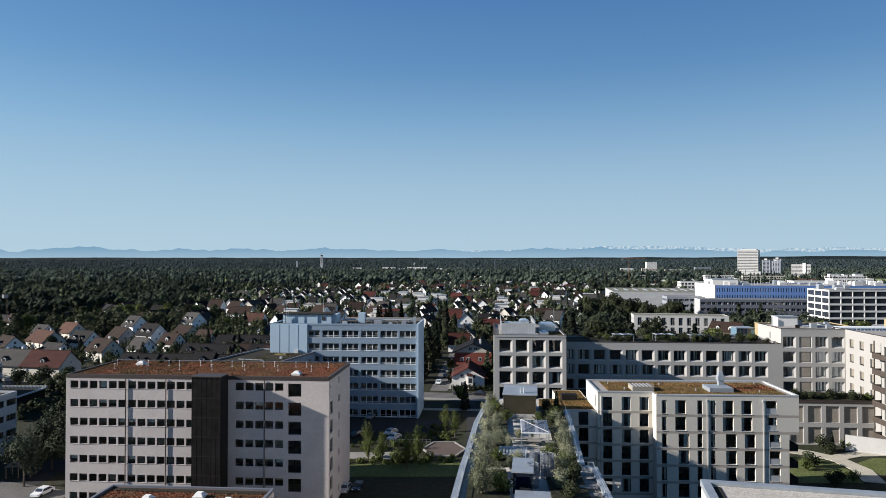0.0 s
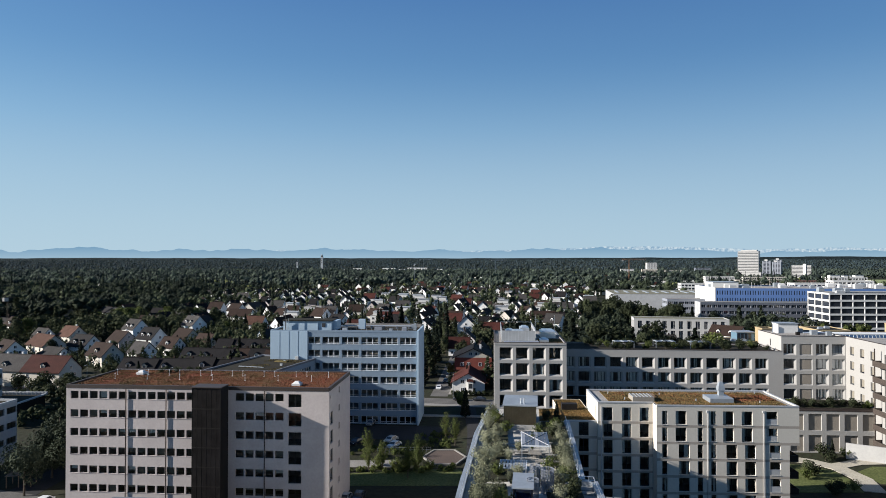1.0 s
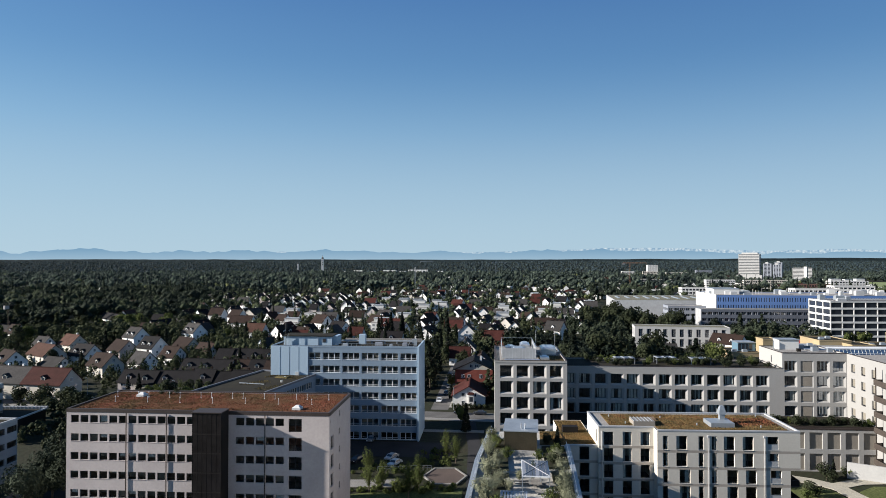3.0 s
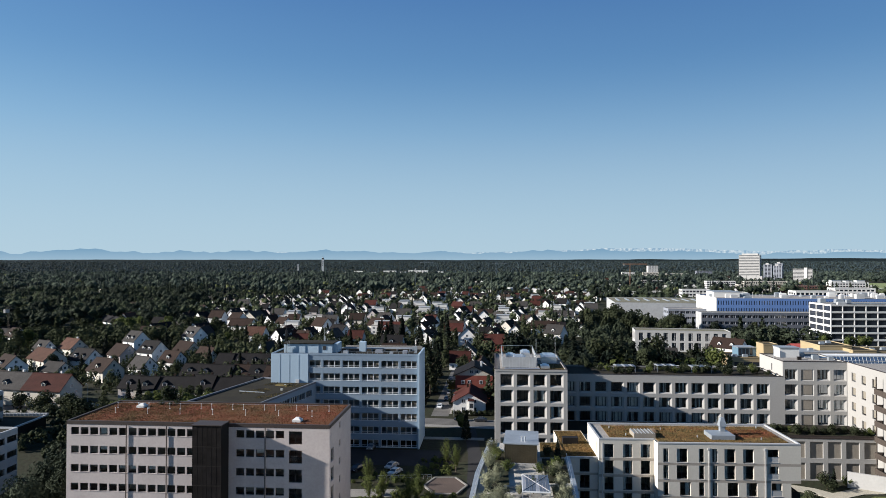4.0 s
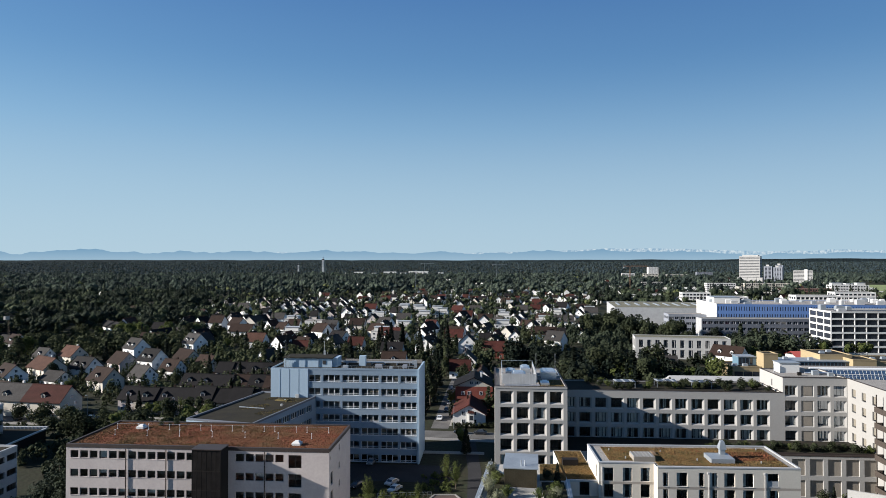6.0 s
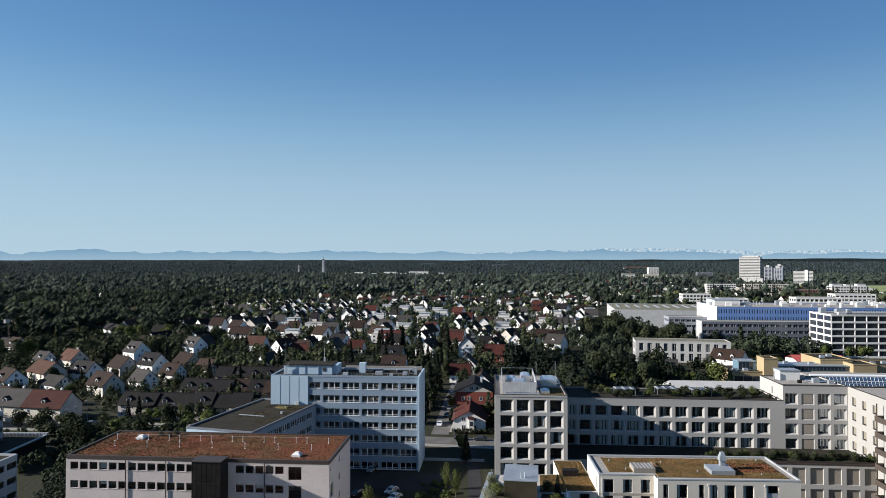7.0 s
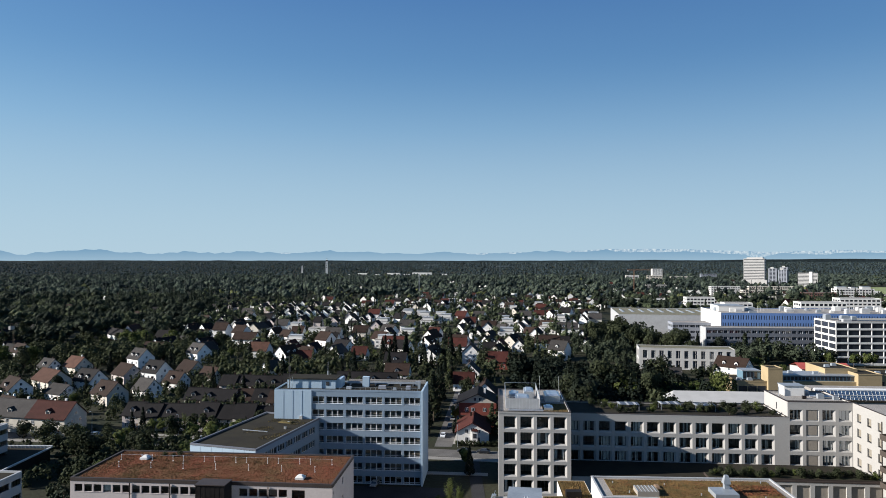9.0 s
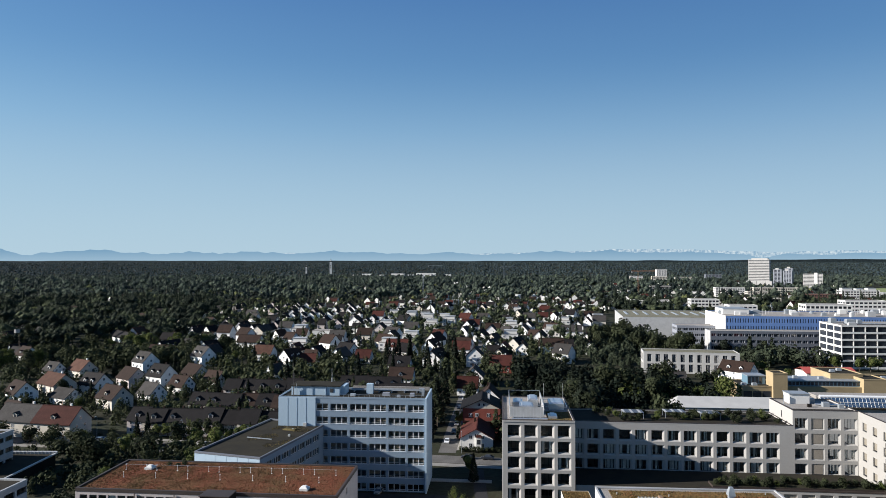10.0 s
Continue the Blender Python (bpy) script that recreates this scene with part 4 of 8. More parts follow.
def long_flats():
    """The long front behind the podium, its taller end, and the wing that comes forward."""
    t = thing("long_flats", pose(31.0, 178.0, 0, 0, 0, GRID), "long pale concrete block of flats with splayed windows", "building")
    w, d, top, low = 58.2, 15.0, 26.7, 22.75
    cols = [1.3 + 4.19 * k for k in range(14)]
    rows = [20.65 - 3.93 * k for k in range(3)]
    holes = [(c - 0.05, c + 3.3, z - 2.92, z + 0.05) for z in rows for c in cols if c + 3.4 < w]
    bm = bmesh.new()
    reveal_wall(t, Matrix(), w, low, holes, M_CONCRETE, 5, hang=("", "c4", "c5", "c6", "c6", "c5", "c2", ""))
    shell(bm, w, d, 0, low, ("back", "left"))
    part("side_wall", bm, M_CONCRETE, t)
    rooms(t, Matrix(), w, [z - 3.1 for z in rows], low, 5, 0.9)
    flat_roof(t, w, d, low - 0.3, M_BITUMEN, M_DARKFLASH, 0.3, 0.4, rim=M_CONCRETE)
    for u0, v0 in ((16.0, 5.0), (27.5, 6.5), (36.5, 5.5)):
        g = thing("roof_pergola", pose(31.0, 178.0, 0, 0, 0, GRID) @ pose(u0, v0, low - 0.3), "low steel pergola with dark panes on the planted roof", "pergola", "pergolas on the flats")
        for u, v in ((0, 0), (5.2, 0), (0, 3.4), (5.2, 3.4)):
            part("post", boxed(u - 0.06, u + 0.06, v - 0.06, v + 0.06, 0, 1.7), M_ZINC, g)
        for k in range(8):
            part("pane", boxed(-0.2 + k * 0.7, 0.44 + k * 0.7, -0.2, 3.6, 1.7, 1.76), M_CANOPY if k % 3 else M_COPING, g)
    t2 = thing("end_flats", pose(31.0, 178.0, 0, 0, 0, GRID) @ pose(58.2, 0, 0), "taller end of the pale concrete flats with taupe screens", "building")
    w2 = 16.3
    rows2 = [24.6 - 3.93 * k for k in range(4)]
    holes2 = [(0.55 + 4.1 * k, 3.8 + 4.1 * k, z - 2.92, z + 0.05) for z in rows2 for k in range(4) if 3.8 + 4.1 * k < w2 + 0.2]
    n = len(holes2) // 4
    reveal_wall(t2, Matrix(), w2 + 0.1, top, holes2, M_CONCRETE, 7, [r * n + 1 for r in range(4)])
    bm = bmesh.new()
    shell(bm, w2, d, 0, top, ("back",))
    quad(bm, [(0, d, low - 0.5), (0, 0, low - 0.5), (0, 0, top), (0, d, top)])
    part("side_wall", bm, M_CONCRETE, t2, "sunlit pale side wall")
    part("vent_slot", boxed(-0.03, 0.02, 6.5, 7.0, 23.4, 25.2), M_FRAME, t2)
    rooms(t2, Matrix(), w2, [z - 3.1 for z in rows2], top, 5, 0.9)
    flat_roof(t2, w2, d, top - 0.3, M_GRAVEL, M_DARKFLASH, 0.3, 0.4, rim=M_CONCRETE)
    part("roof_hut", boxed(3.2, 8.5, 9.5, 13.5, top - 0.3, top + 2.3), M_WHITE, t2)
    part("roof_hut_cap", boxed(3.0, 8.7, 9.3, 13.7, top + 2.3, top + 2.5), M_ZINC, t2)
    part("roof_edge", boxed(0.3, w2 - 0.3, 0.35, 2.4, top - 0.3, top - 0.1), M_BITUMEN, t2)
    for x, y, s in ((10.5, 6, 1.0), (12.2, 8.5, 0.7), (6.2, 5.2, 0.6), (13.8, 4.4, 0.8), (9.2, 11.2, 0.9)):
        part("roof_box", boxed(x, x + 1.6 * s, y, y + 1.2 * s, top - 0.3, top + 0.9 * s), M_DARKMETAL if s < 0.75 else M_ZINC, t2)
    part("duct", tube(bmesh.new(), (9, 7.5, top + 0.1), (15.5, 7.5, top + 0.1), 0.22, 8), M_ALU, t2)
    part("roof_pipe", tube(bmesh.new(), (1.5, 9, top - 0.3), (1.5, 9, top + 2.3), 0.14, 8), M_ALU, t2)
    # wing coming forward, its long side lit
    t3 = thing("wing_flats", pose(31.0, 178.0, 0, 0, 0, GRID) @ pose(74.5, 0, 0), "white rendered wing of the flats with small taupe windows", "building")
    ln = 46.0
    m = pose(0, 0, 0, 0, 0, -90)
    rows3 = [24.4 - 3.75 * k for k in range(6)]
    hol = [(2.0 + 4.6 * k, 3.9 + 4.6 * k, z - 2.2, z) for z in rows3 for k in range(3)] + [(17 + 4.6 * k, 18.9 + 4.6 * k, z - 2.2, z) for z in rows3 for k in range(6)]
    bm = bmesh.new()
    pierced(bm, m, ln, 0, top, hol, 0.25)
    quad(bm, [m @ Vector(p) for p in ((ln, 0, 0), (ln, 16, 0), (ln, 16, top), (ln, 0, top))])
    quad(bm, [m @ Vector(p) for p in ((0, 16, 0), (0, 16, top), (ln, 16, top), (ln, 16, 0))])
    part("wall", bm, M_WINGWALL, t3)
    for h in hol:
        window(t3, m @ pose(h[0], 0.25, h[2]), h[1] - h[0], h[3] - h[2], inside="b1")
    rooms(t3, m, ln, [z - 2.6 for z in rows3], top)
    bm = boxed(0.3, ln - 0.3, 0.3, 15.7, top - 0.5, top - 0.25, m=m)
    part("roof", bm, M_GRAVEL, t3)
    for dims in ((0, ln, -0.06, 0.3), (0, ln, 15.7, 16.06), (ln - 0.3, ln + 0.06, 0.3, 15.7)):
        part("coping", boxed(*dims, top, top + 0.13, m=m), M_DARKFLASH, t3)
    # timber balconies stacked along the wing
    for z in rows3:
        part("balcony_slab", boxed(15.6, 33.0, -2.0, 0.0, z - 2.9, z - 2.65, m=m), M_DARKWOOD, t3)
        part("balcony_rail", boxed(15.6, 33.0, -2.0, -1.9, z - 2.65, z - 1.6, m=m), M_DARKWOOD, t3)
        part("balcony_end", boxed(15.6, 15.7, -1.9, 0.0, z - 2.65, z - 1.6, m=m), M_DARKWOOD, t3)
    part("balcony_post", boxed(16.0, 16.2, -1.85, -1.65, 0, top - 1, m=m), M_DARKWOOD, t3)


long_flats()


def podium():
    """Two storeys with wide screened bays, a planted terrace on top."""
    t = thing("podium", pose(31.0, 164.6, 0, 0, 0, GRID), "two-storey concrete podium with taupe screened bays and planted terrace", "building")
    w, d, top = 75.6, 13.3, 10.2
    cols = [(41 + 4.2 * k, 44.1 + 4.2 * k) for k in range(8)]
    holes = [(a, b, z0, z1) for a, b in cols for z0, z1 in ((0.3, 4.3), (5.4, 9.4))]
    bm = bmesh.new()
    pierced(bm, Matrix(), w, 0, top, holes, 0.35)
    quad(bm, [(w, 0, 0), (w, d, 0), (w, d, top), (w, 0, top)])
    part("wall", bm, M_CONCRETE, t)
    for a, b, z0, z1 in holes:
        part("sun_screen", boxed(a, b, 0.3, 0.36, z0, z1), M_BLIND, t)
    part("terrace", boxed(0, w, 0.02, d - 0.05, top - 0.4, top + 0.02), M_BITUMEN, t)
    part("coping", boxed(30, w, -0.08, 0.35, top - 0.1, top + 0.25), M_DARKFLASH, t)
    part("planter", boxed(33, w - 0.3, 0.5, 4.2, top, top + 0.55), M_DARKFLASH, t)
    part("planter_soil", boxed(33.1, w - 0.4, 0.6, 4.1, top + 0.4, top + 0.6), M_SOIL, t)


podium()
bm = bmesh.new()
prism(bm, [(94.6, 155.4), (104.3, 149.4), (104.6, 149.9), (94.9, 155.9)], 0, 3.7)
tagged(part("court_wall", bm, M_DULLWHITE, None), "plain white courtyard wall beside the ramp", "wall")


# ---- the beige flats ----
def beige_flats():
    t = thing("beige_flats", pose(37.9, 117.3, 0, 0, 0, -2.3), "beige rendered flats with tall dark windows and yellow sedum roof", "building")
    top = 20.9
    rows = [20.0 - 2.945 * k for k in range(7)]
    rnd = random.Random(12)
    # main front
    holes = []
    for k, z in enumerate(rows):
        s = 0.55 if k >= 2 else 0.0
        for a, ww in ((0.94, 0.9), (3.31 + s, 1.87), (7.17, 0.9), (9.5, 0.85), (11.6 + s, 1.87), (14.84 + s, 1.87)):
            holes.append((a, a + ww, z - 2.42, z))
        holes.append((19.15 + s, 21.0 + s, z - 2.3, z))
    bands = [(z - 2.95, z - 2.5) for z in rows[:-1]]
    bm = bmesh.new()
    cut = [h for h in holes if h[2] > 0.1]
    pierced(bm, Matrix(), 23.1, 0, 14.1, [h for h in cut if h[3] < 14.15], 0.3, band=(bands[2:], 1))
    pierced(bm, Matrix(), 24.8, 14.1, top, [h for h in cut if h[2] > 14.0], 0.3, band=(bands[:2], 1))
    quad(bm, [(23.1, 0, 0), (23.1, 14, 0), (23.1, 14, 14.1), (23.1, 0, 14.1)])
    quad(bm, [(24.8, 0, 14.1), (24.8, 14, 14.1), (24.8, 14, top), (24.8, 0, top)])
    quad(bm, [(23.1, 0, 14.1), (23.1, 14, 14.1), (24.8, 14, 14.1), (24.8, 0, 14.1)])
    quad(bm, [(-0.02, 2.4, 0), (-0.02, 0, 0), (-0.02, 0, top), (-0.02, 2.4, top)])
    quad(bm, [(24.8, 14, 0), (-9.9, 14, 0), (-9.9, 14, top), (24.8, 14, top)])
    part("wall", bm, (M_BEIGE, M_BAND), t)
    for h in cut:
        ww = h[1] - h[0]
        window(t, pose(h[0], 0.3, h[2]), ww, h[3] - h[2], (2, 1) if ww > 1.2 else (1, 1), inside=rnd.choice(["", "", "c1", "c2", "c3", "c1"]), bar=0.07)
        part("sill", boxed(h[0] - 0.03, h[1] + 0.03, -0.06, 0.0, h[2] - 0.05, h[2]), M_COPING, t)
    rooms(t, Matrix(), 23.0, [z - 2.5 for z in rows], top)
    for h in cut:
        if h[0] > 19 and h[1] - h[0] > 1.5:
            part("window_rail", boxed(h[0] + 0.02, h[1] - 0.02, 0.04, 0.08, h[2] + 0.02, h[2] + 0.95), M_COPING, t, "pale metal window guard")
            part("rail_top", boxed(h[0], h[1], 0.02, 0.1, h[2] + 0.95, h[2] + 1.0), M_ZINC, t)
    for u in (8.85, 18.6):
        part("downpipe", tube(bmesh.new(), (u, -0.1, 0), (u, -0.1, 19.8), 0.06, 8), M_COPING, t)
        part("rain_head", boxed(u - 0.17, u + 0.17, -0.22, 0.0, 19.8, 20.15), M_COPING, t)
    for z in (2.2, 5.15, 8.1, 11.05):
        part("balcony_slab", boxed(23.12, 25.2, 1.2, 4.6, z - 0.2, z), M_DARKFLASH, t)
        part("balcony_rail", boxed(25.12, 25.2, 1.2, 4.6, z, z + 1.0), M_DARKMETAL, t)
        part("balcony_rail", boxed(23.12, 25.12, 1.2, 1.28, z, z + 1.0), M_DARKMETAL, t)
    # set-back left part
    lm = pose(-9.9, 2.4, 0)
    lh = [(a, a + 1.65, z - 2.42, z) for z in rows for a in (1.0, 4.35, 7.55)]
    bm = bmesh.new()
    lh = [h for h in lh if h[2] > 0.1]
    pierced(bm, lm, 9.9, 0, top, lh, 0.3, band=(bands, 1))
    quad(bm, [lm @ Vector(p) for p in ((0, 11.6, 0), (0, 0, 0), (0, 0, 17.5), (0, 11.6, 17.5))])
    part("wall", bm, (M_BEIGE, M_BAND), t)
    bm = bmesh.new()
    quad(bm, [lm @ Vector(p) for p in ((0, 11.6, 17.5), (0, 0, 17.5), (0, 0, top), (0, 11.6, top))])
    part("end_wall", bm, M_BEIGE, t, "sunlit pale end wall above the lower roof")
    part("vent_slot", boxed(-9.96, -9.88, 4.0, 4.25, 17.9, 20), M_FRAME, t)
    for h in lh:
        window(t, lm @ pose(h[0], 0.3, h[2]), 1.65, h[3] - h[2], (2, 1), inside=rnd.choice(["", "", "c1", "c2", ""]), bar=0.07)
    rooms(t, lm, 9.8, [z - 2.5 for z in rows], top)
    part("downpipe", tube(bmesh.new(), (-9.3, 2.28, 0), (-9.3, 2.28, 20.2), 0.09, 8), M_COPING, t)
    # roof: beds of sedum, gravel rims, low parapets
    part("roof", boxed(-9.6, 24.5, 2.7, 13.7, top - 0.5, top - 0.15), M_GRAVEL, t)
    part("roof_front", boxed(0.2, 24.5, 0.3, 2.7, top - 0.5, top - 0.155), M_GRAVEL, t)
    for x0, x1, y0, y1 in ((0, 24.8, -0.05, 0.3), (-9.9, 0, 2.35, 2.7), (-9.95, -9.6, 2.7, 13.7), (24.5, 24.85, 0.3, 13.7), (-9.95, 24.85, 13.7, 14.05)):
        part("coping", boxed(x0, x1, y0, y1, top - 0.1, top + 0.14), M_COPING, t)
    for k, (x0, x1, y0, y1) in enumerate(((-7.6, -2.9, 4.2, 12.6), (0.6, 14.5, 1.6, 12.6), (14.5, 23.4, 1.6, 12.6), (-2.9, 0.6, 7.2, 12.6))):
        part("sedum_bed", boxed(x0, x1, y0, y1, top - 0.15, top - 0.05 + 0.004 * k), M_SEDUMYEL, t)
        tufts("sedum", (lambda x, y: True, x0, x1, y0, y1), top - 0.05, int((x1 - x0) * (y1 - y0) * 26), M_SEDUMYEL, t, (0.05, 0.15), 20 + k)
        tufts("red_sedum", (lambda x, y: noise.noise((x * 0.35, y * 0.5, 7)) > 0.1, x0, x1, y0, y1), top - 0.05, int((x1 - x0) * (y1 - y0) * 20), M_SEDUMRED, t, (0.05, 0.14), 50 + k)
        tufts("moss", (lambda x, y: noise.noise((x * 0.3, y * 0.4, 2)) > 0.12, x0, x1, y0, y1), top - 0.05, int((x1 - x0) * (y1 - y0) * 20), M_SEDUMOLIVE, t, (0.06, 0.16), 60 + k)
    part("red_sedum_bed", boxed(15.6, 23.3, 4.6, 10.2, top - 0.15, top - 0.02), M_SEDUMRED, t)
    tufts("red_sedum", (lambda x, y: True, 15.7, 23.2, 4.7, 10.1), top - 0.02, 1500, M_SEDUMRED, t, (0.06, 0.2), 71)
    for k, (u, v) in enumerate(((-4.4, 5.2), (3.2, 9.6), (8.4, 4.4), (19.4, 3.2), (22.0, 11.6), (-6.4, 10.4))):
        part("roof_vent", tube(bmesh.new(), (u, v, top - 0.15), (u, v, top + 0.35), 0.12, 8), (M_ZINC, M_ALU)[k % 2], t)
    part("lightning_wire", tube(bmesh.new(), (-9.4, 13.2, top + 0.2), (24.3, 13.2, top + 0.2), 0.02, 4), M_ALU, t)
    bm = boxed(-3.3, 0.6, 3.6, 7.0, top - 0.15, top + 0.75)
    part("hatch", bm, M_BLIND, t)
    for k in range(6):
        part("hatch_fin", boxed(-3.2 + k * 0.65, -3.1 + k * 0.65, 3.6, 7.0, top + 0.75, top + 0.83), M_ALU, t)
    part("vent_base", boxed(10.4, 14.6, 2.8, 6.8, top - 0.15, top + 0.75), M_ZINC, t, "bright metal smoke hatch")
    bm = boxed(13.0, 13.9, 5.6, 6.5, top + 0.75, top + 1.7)
    block(bm, 12.8, 14.1, 5.4, 6.7, top + 1.7, top + 2.5, taper=0.12)
    block(bm, 12.95, 13.95, 5.55, 6.55, top + 2.5, top + 3.2, taper=0.2)
    part("vent_cowl", bm, M_ZINC, t)
    part("rubble", boxed(1.0, 2.0, 7.5, 9.5, top - 0.1, top + 0.3, taper=0.2), M_WOOD, t)
    # lower left roof that links to the garden roof
    t2 = thing("link_flats", pose(37.9, 117.3, 0, 0, 0, -2.3) @ pose(-15.6, 3.2, 0), "lower beige link building with yellow sedum roof", "building")
    w, d, z1 = 5.7, 19.0, 17.3
    lh2 = [(2.4, 4.2, z - 2.42, z) for z in rows[1:] if z - 2.42 > 0.1]
    bm = bmesh.new()
    pierced(bm, Matrix(), w, 0, z1, lh2, 0.3, band=(bands[1:], 1))
    shell(bm, w, d, 0, z1, ("left", "right", "back"))
    part("wall", bm, (M_BEIGE, M_BAND), t2)
    for h in lh2:
        window(t2, pose(h[0], 0.3, h[2]), 1.8, h[3] - h[2], (2, 1), bar=0.07)
    rooms(t2, Matrix(), w, [z - 2.5 for z in rows[1:]], z1)
    part("roof", boxed(0.02, w - 0.02, 0.3, d - 0.02, z1 - 0.4, z1 - 0.1), M_SEDUMYEL, t2)
    part("coping", boxed(0, w, -0.05, 0.3, z1 - 0.2, z1 + 0.12), M_COPING, t2)
    tufts("sedum", (lambda x, y: True, 0.4, w - 0.3, 0.5, d - 0.5), z1 - 0.1, 4200, M_SEDUMYEL, t2, (0.06, 0.17), 31)
    part("terrace_box", boxed(0.6, 3.6, 9.0, 10.5, z1 - 0.1, z1 + 1.1), M_DARKMETAL, t2)


beige_flats()


def gravel_roof_house():
    """The roof corner close by, with a pale wall and a broad metal rim."""
    t = thing("gravel_roof_house", pose(25.0, 64.0, 0, 0, 0, -12.5), "white house with a gravel flat roof and metal rim", "building")
    bm = bmesh.new()
    w, d, z = 34.0, 30.0, 23.6
    m = pose(0, -d, 0)
    block(bm, 0, w, -d, 0, 0, z - 0.4)
    part("wall", bm, M_WHITE, t)
    part("roof", boxed(0.8, w - 0.4, -d + 0.4, -0.8, z - 0.4, z - 0.15), M_GRAVELPALE, t)
    part("coping", boxed(-0.1, w, -0.75, 0.1, z - 0.5, z + 0.12), M_ZINC, t)
    part("coping", boxed(-0.1, 0.7, -d, -0.75, z - 0.5, z + 0.12), M_ZINC, t)
    part("gutter", boxed(0.75, 1.5, -d, -1.2, z - 0.16, z - 0.1), M_BITUMEN, t)


gravel_roof_house()


def left_offices():
    for x, y, w, d, top in ((-100.5, 155.7, 34, 24, 13.8), (-135.7, 203, 34, 16, 13.2)):
        t = thing("left_offices", pose(x, y, 0, 0, 0, GRID) @ pose(-w, -d, 0), "white rendered offices with grey window bands", "building")
        rows = [top - 1.3 - 3.5 * k for k in range(int(top / 3.5))]
        hol = [(w - 12.6 + 4 * k, w - 9.2 + 4 * k, z - 1.5, z) for z in rows for k in range(3)]
        bm = bmesh.new()
        pierced(bm, Matrix(), w, 0, top, hol, 0.3)
        sm = side("right", w, d)
        hs = [(1.2 + 3.9 * k, 4.4 + 3.9 * k, z - 1.5, z) for z in rows for k in range(int(d / 4))]
        pierced(bm, sm, d, 0, top, hs, 0.3)
        shell(bm, w, d, 0, top, ("back", "left"))
        part("wall", bm, M_DULLWHITE, t)
        for h in hol:
            window(t, pose(h[0], 0.3, h[2]), h[1] - h[0], 1.5, (3, 1))
        for h in hs:
            window(t, sm @ pose(h[0], 0.3, h[2]), h[1] - h[0], 1.5, (3, 1))
        rooms(t, Matrix(), w, [z - 2.5 for z in rows], top)
        flat_roof(t, w, d, top - 0.2, M_BITUMEN, M_COPING, 0.4, 0.4)
    # low hall with a ribbed rim beside it
    t2 = thing("low_hall", pose(-160, 184, 0), "low dark hall with a pale ribbed roof rim", "building")
    part("wall", boxed(0, 34, 0, 25, 0, 3.9), M_DARKMETAL, t2)
    part("roof", boxed(0, 34.2, -0.2, 25.2, 3.9, 4.1), M_BITUMEN, t2)
    part("coping", boxed(0, 34.5, 24.8, 25.6, 4.1, 4.9), M_COPING, t2)
    part("coping", boxed(33.9, 34.5, -0.4, 24.8, 4.1, 4.5), M_COPING, t2)
    for k in range(28):
        part("rib", boxed(1 + k * 1.2, 1.15 + k * 1.2, 24.66, 24.8, 4.1, 4.95), M_COPING, t2)


left_offices()


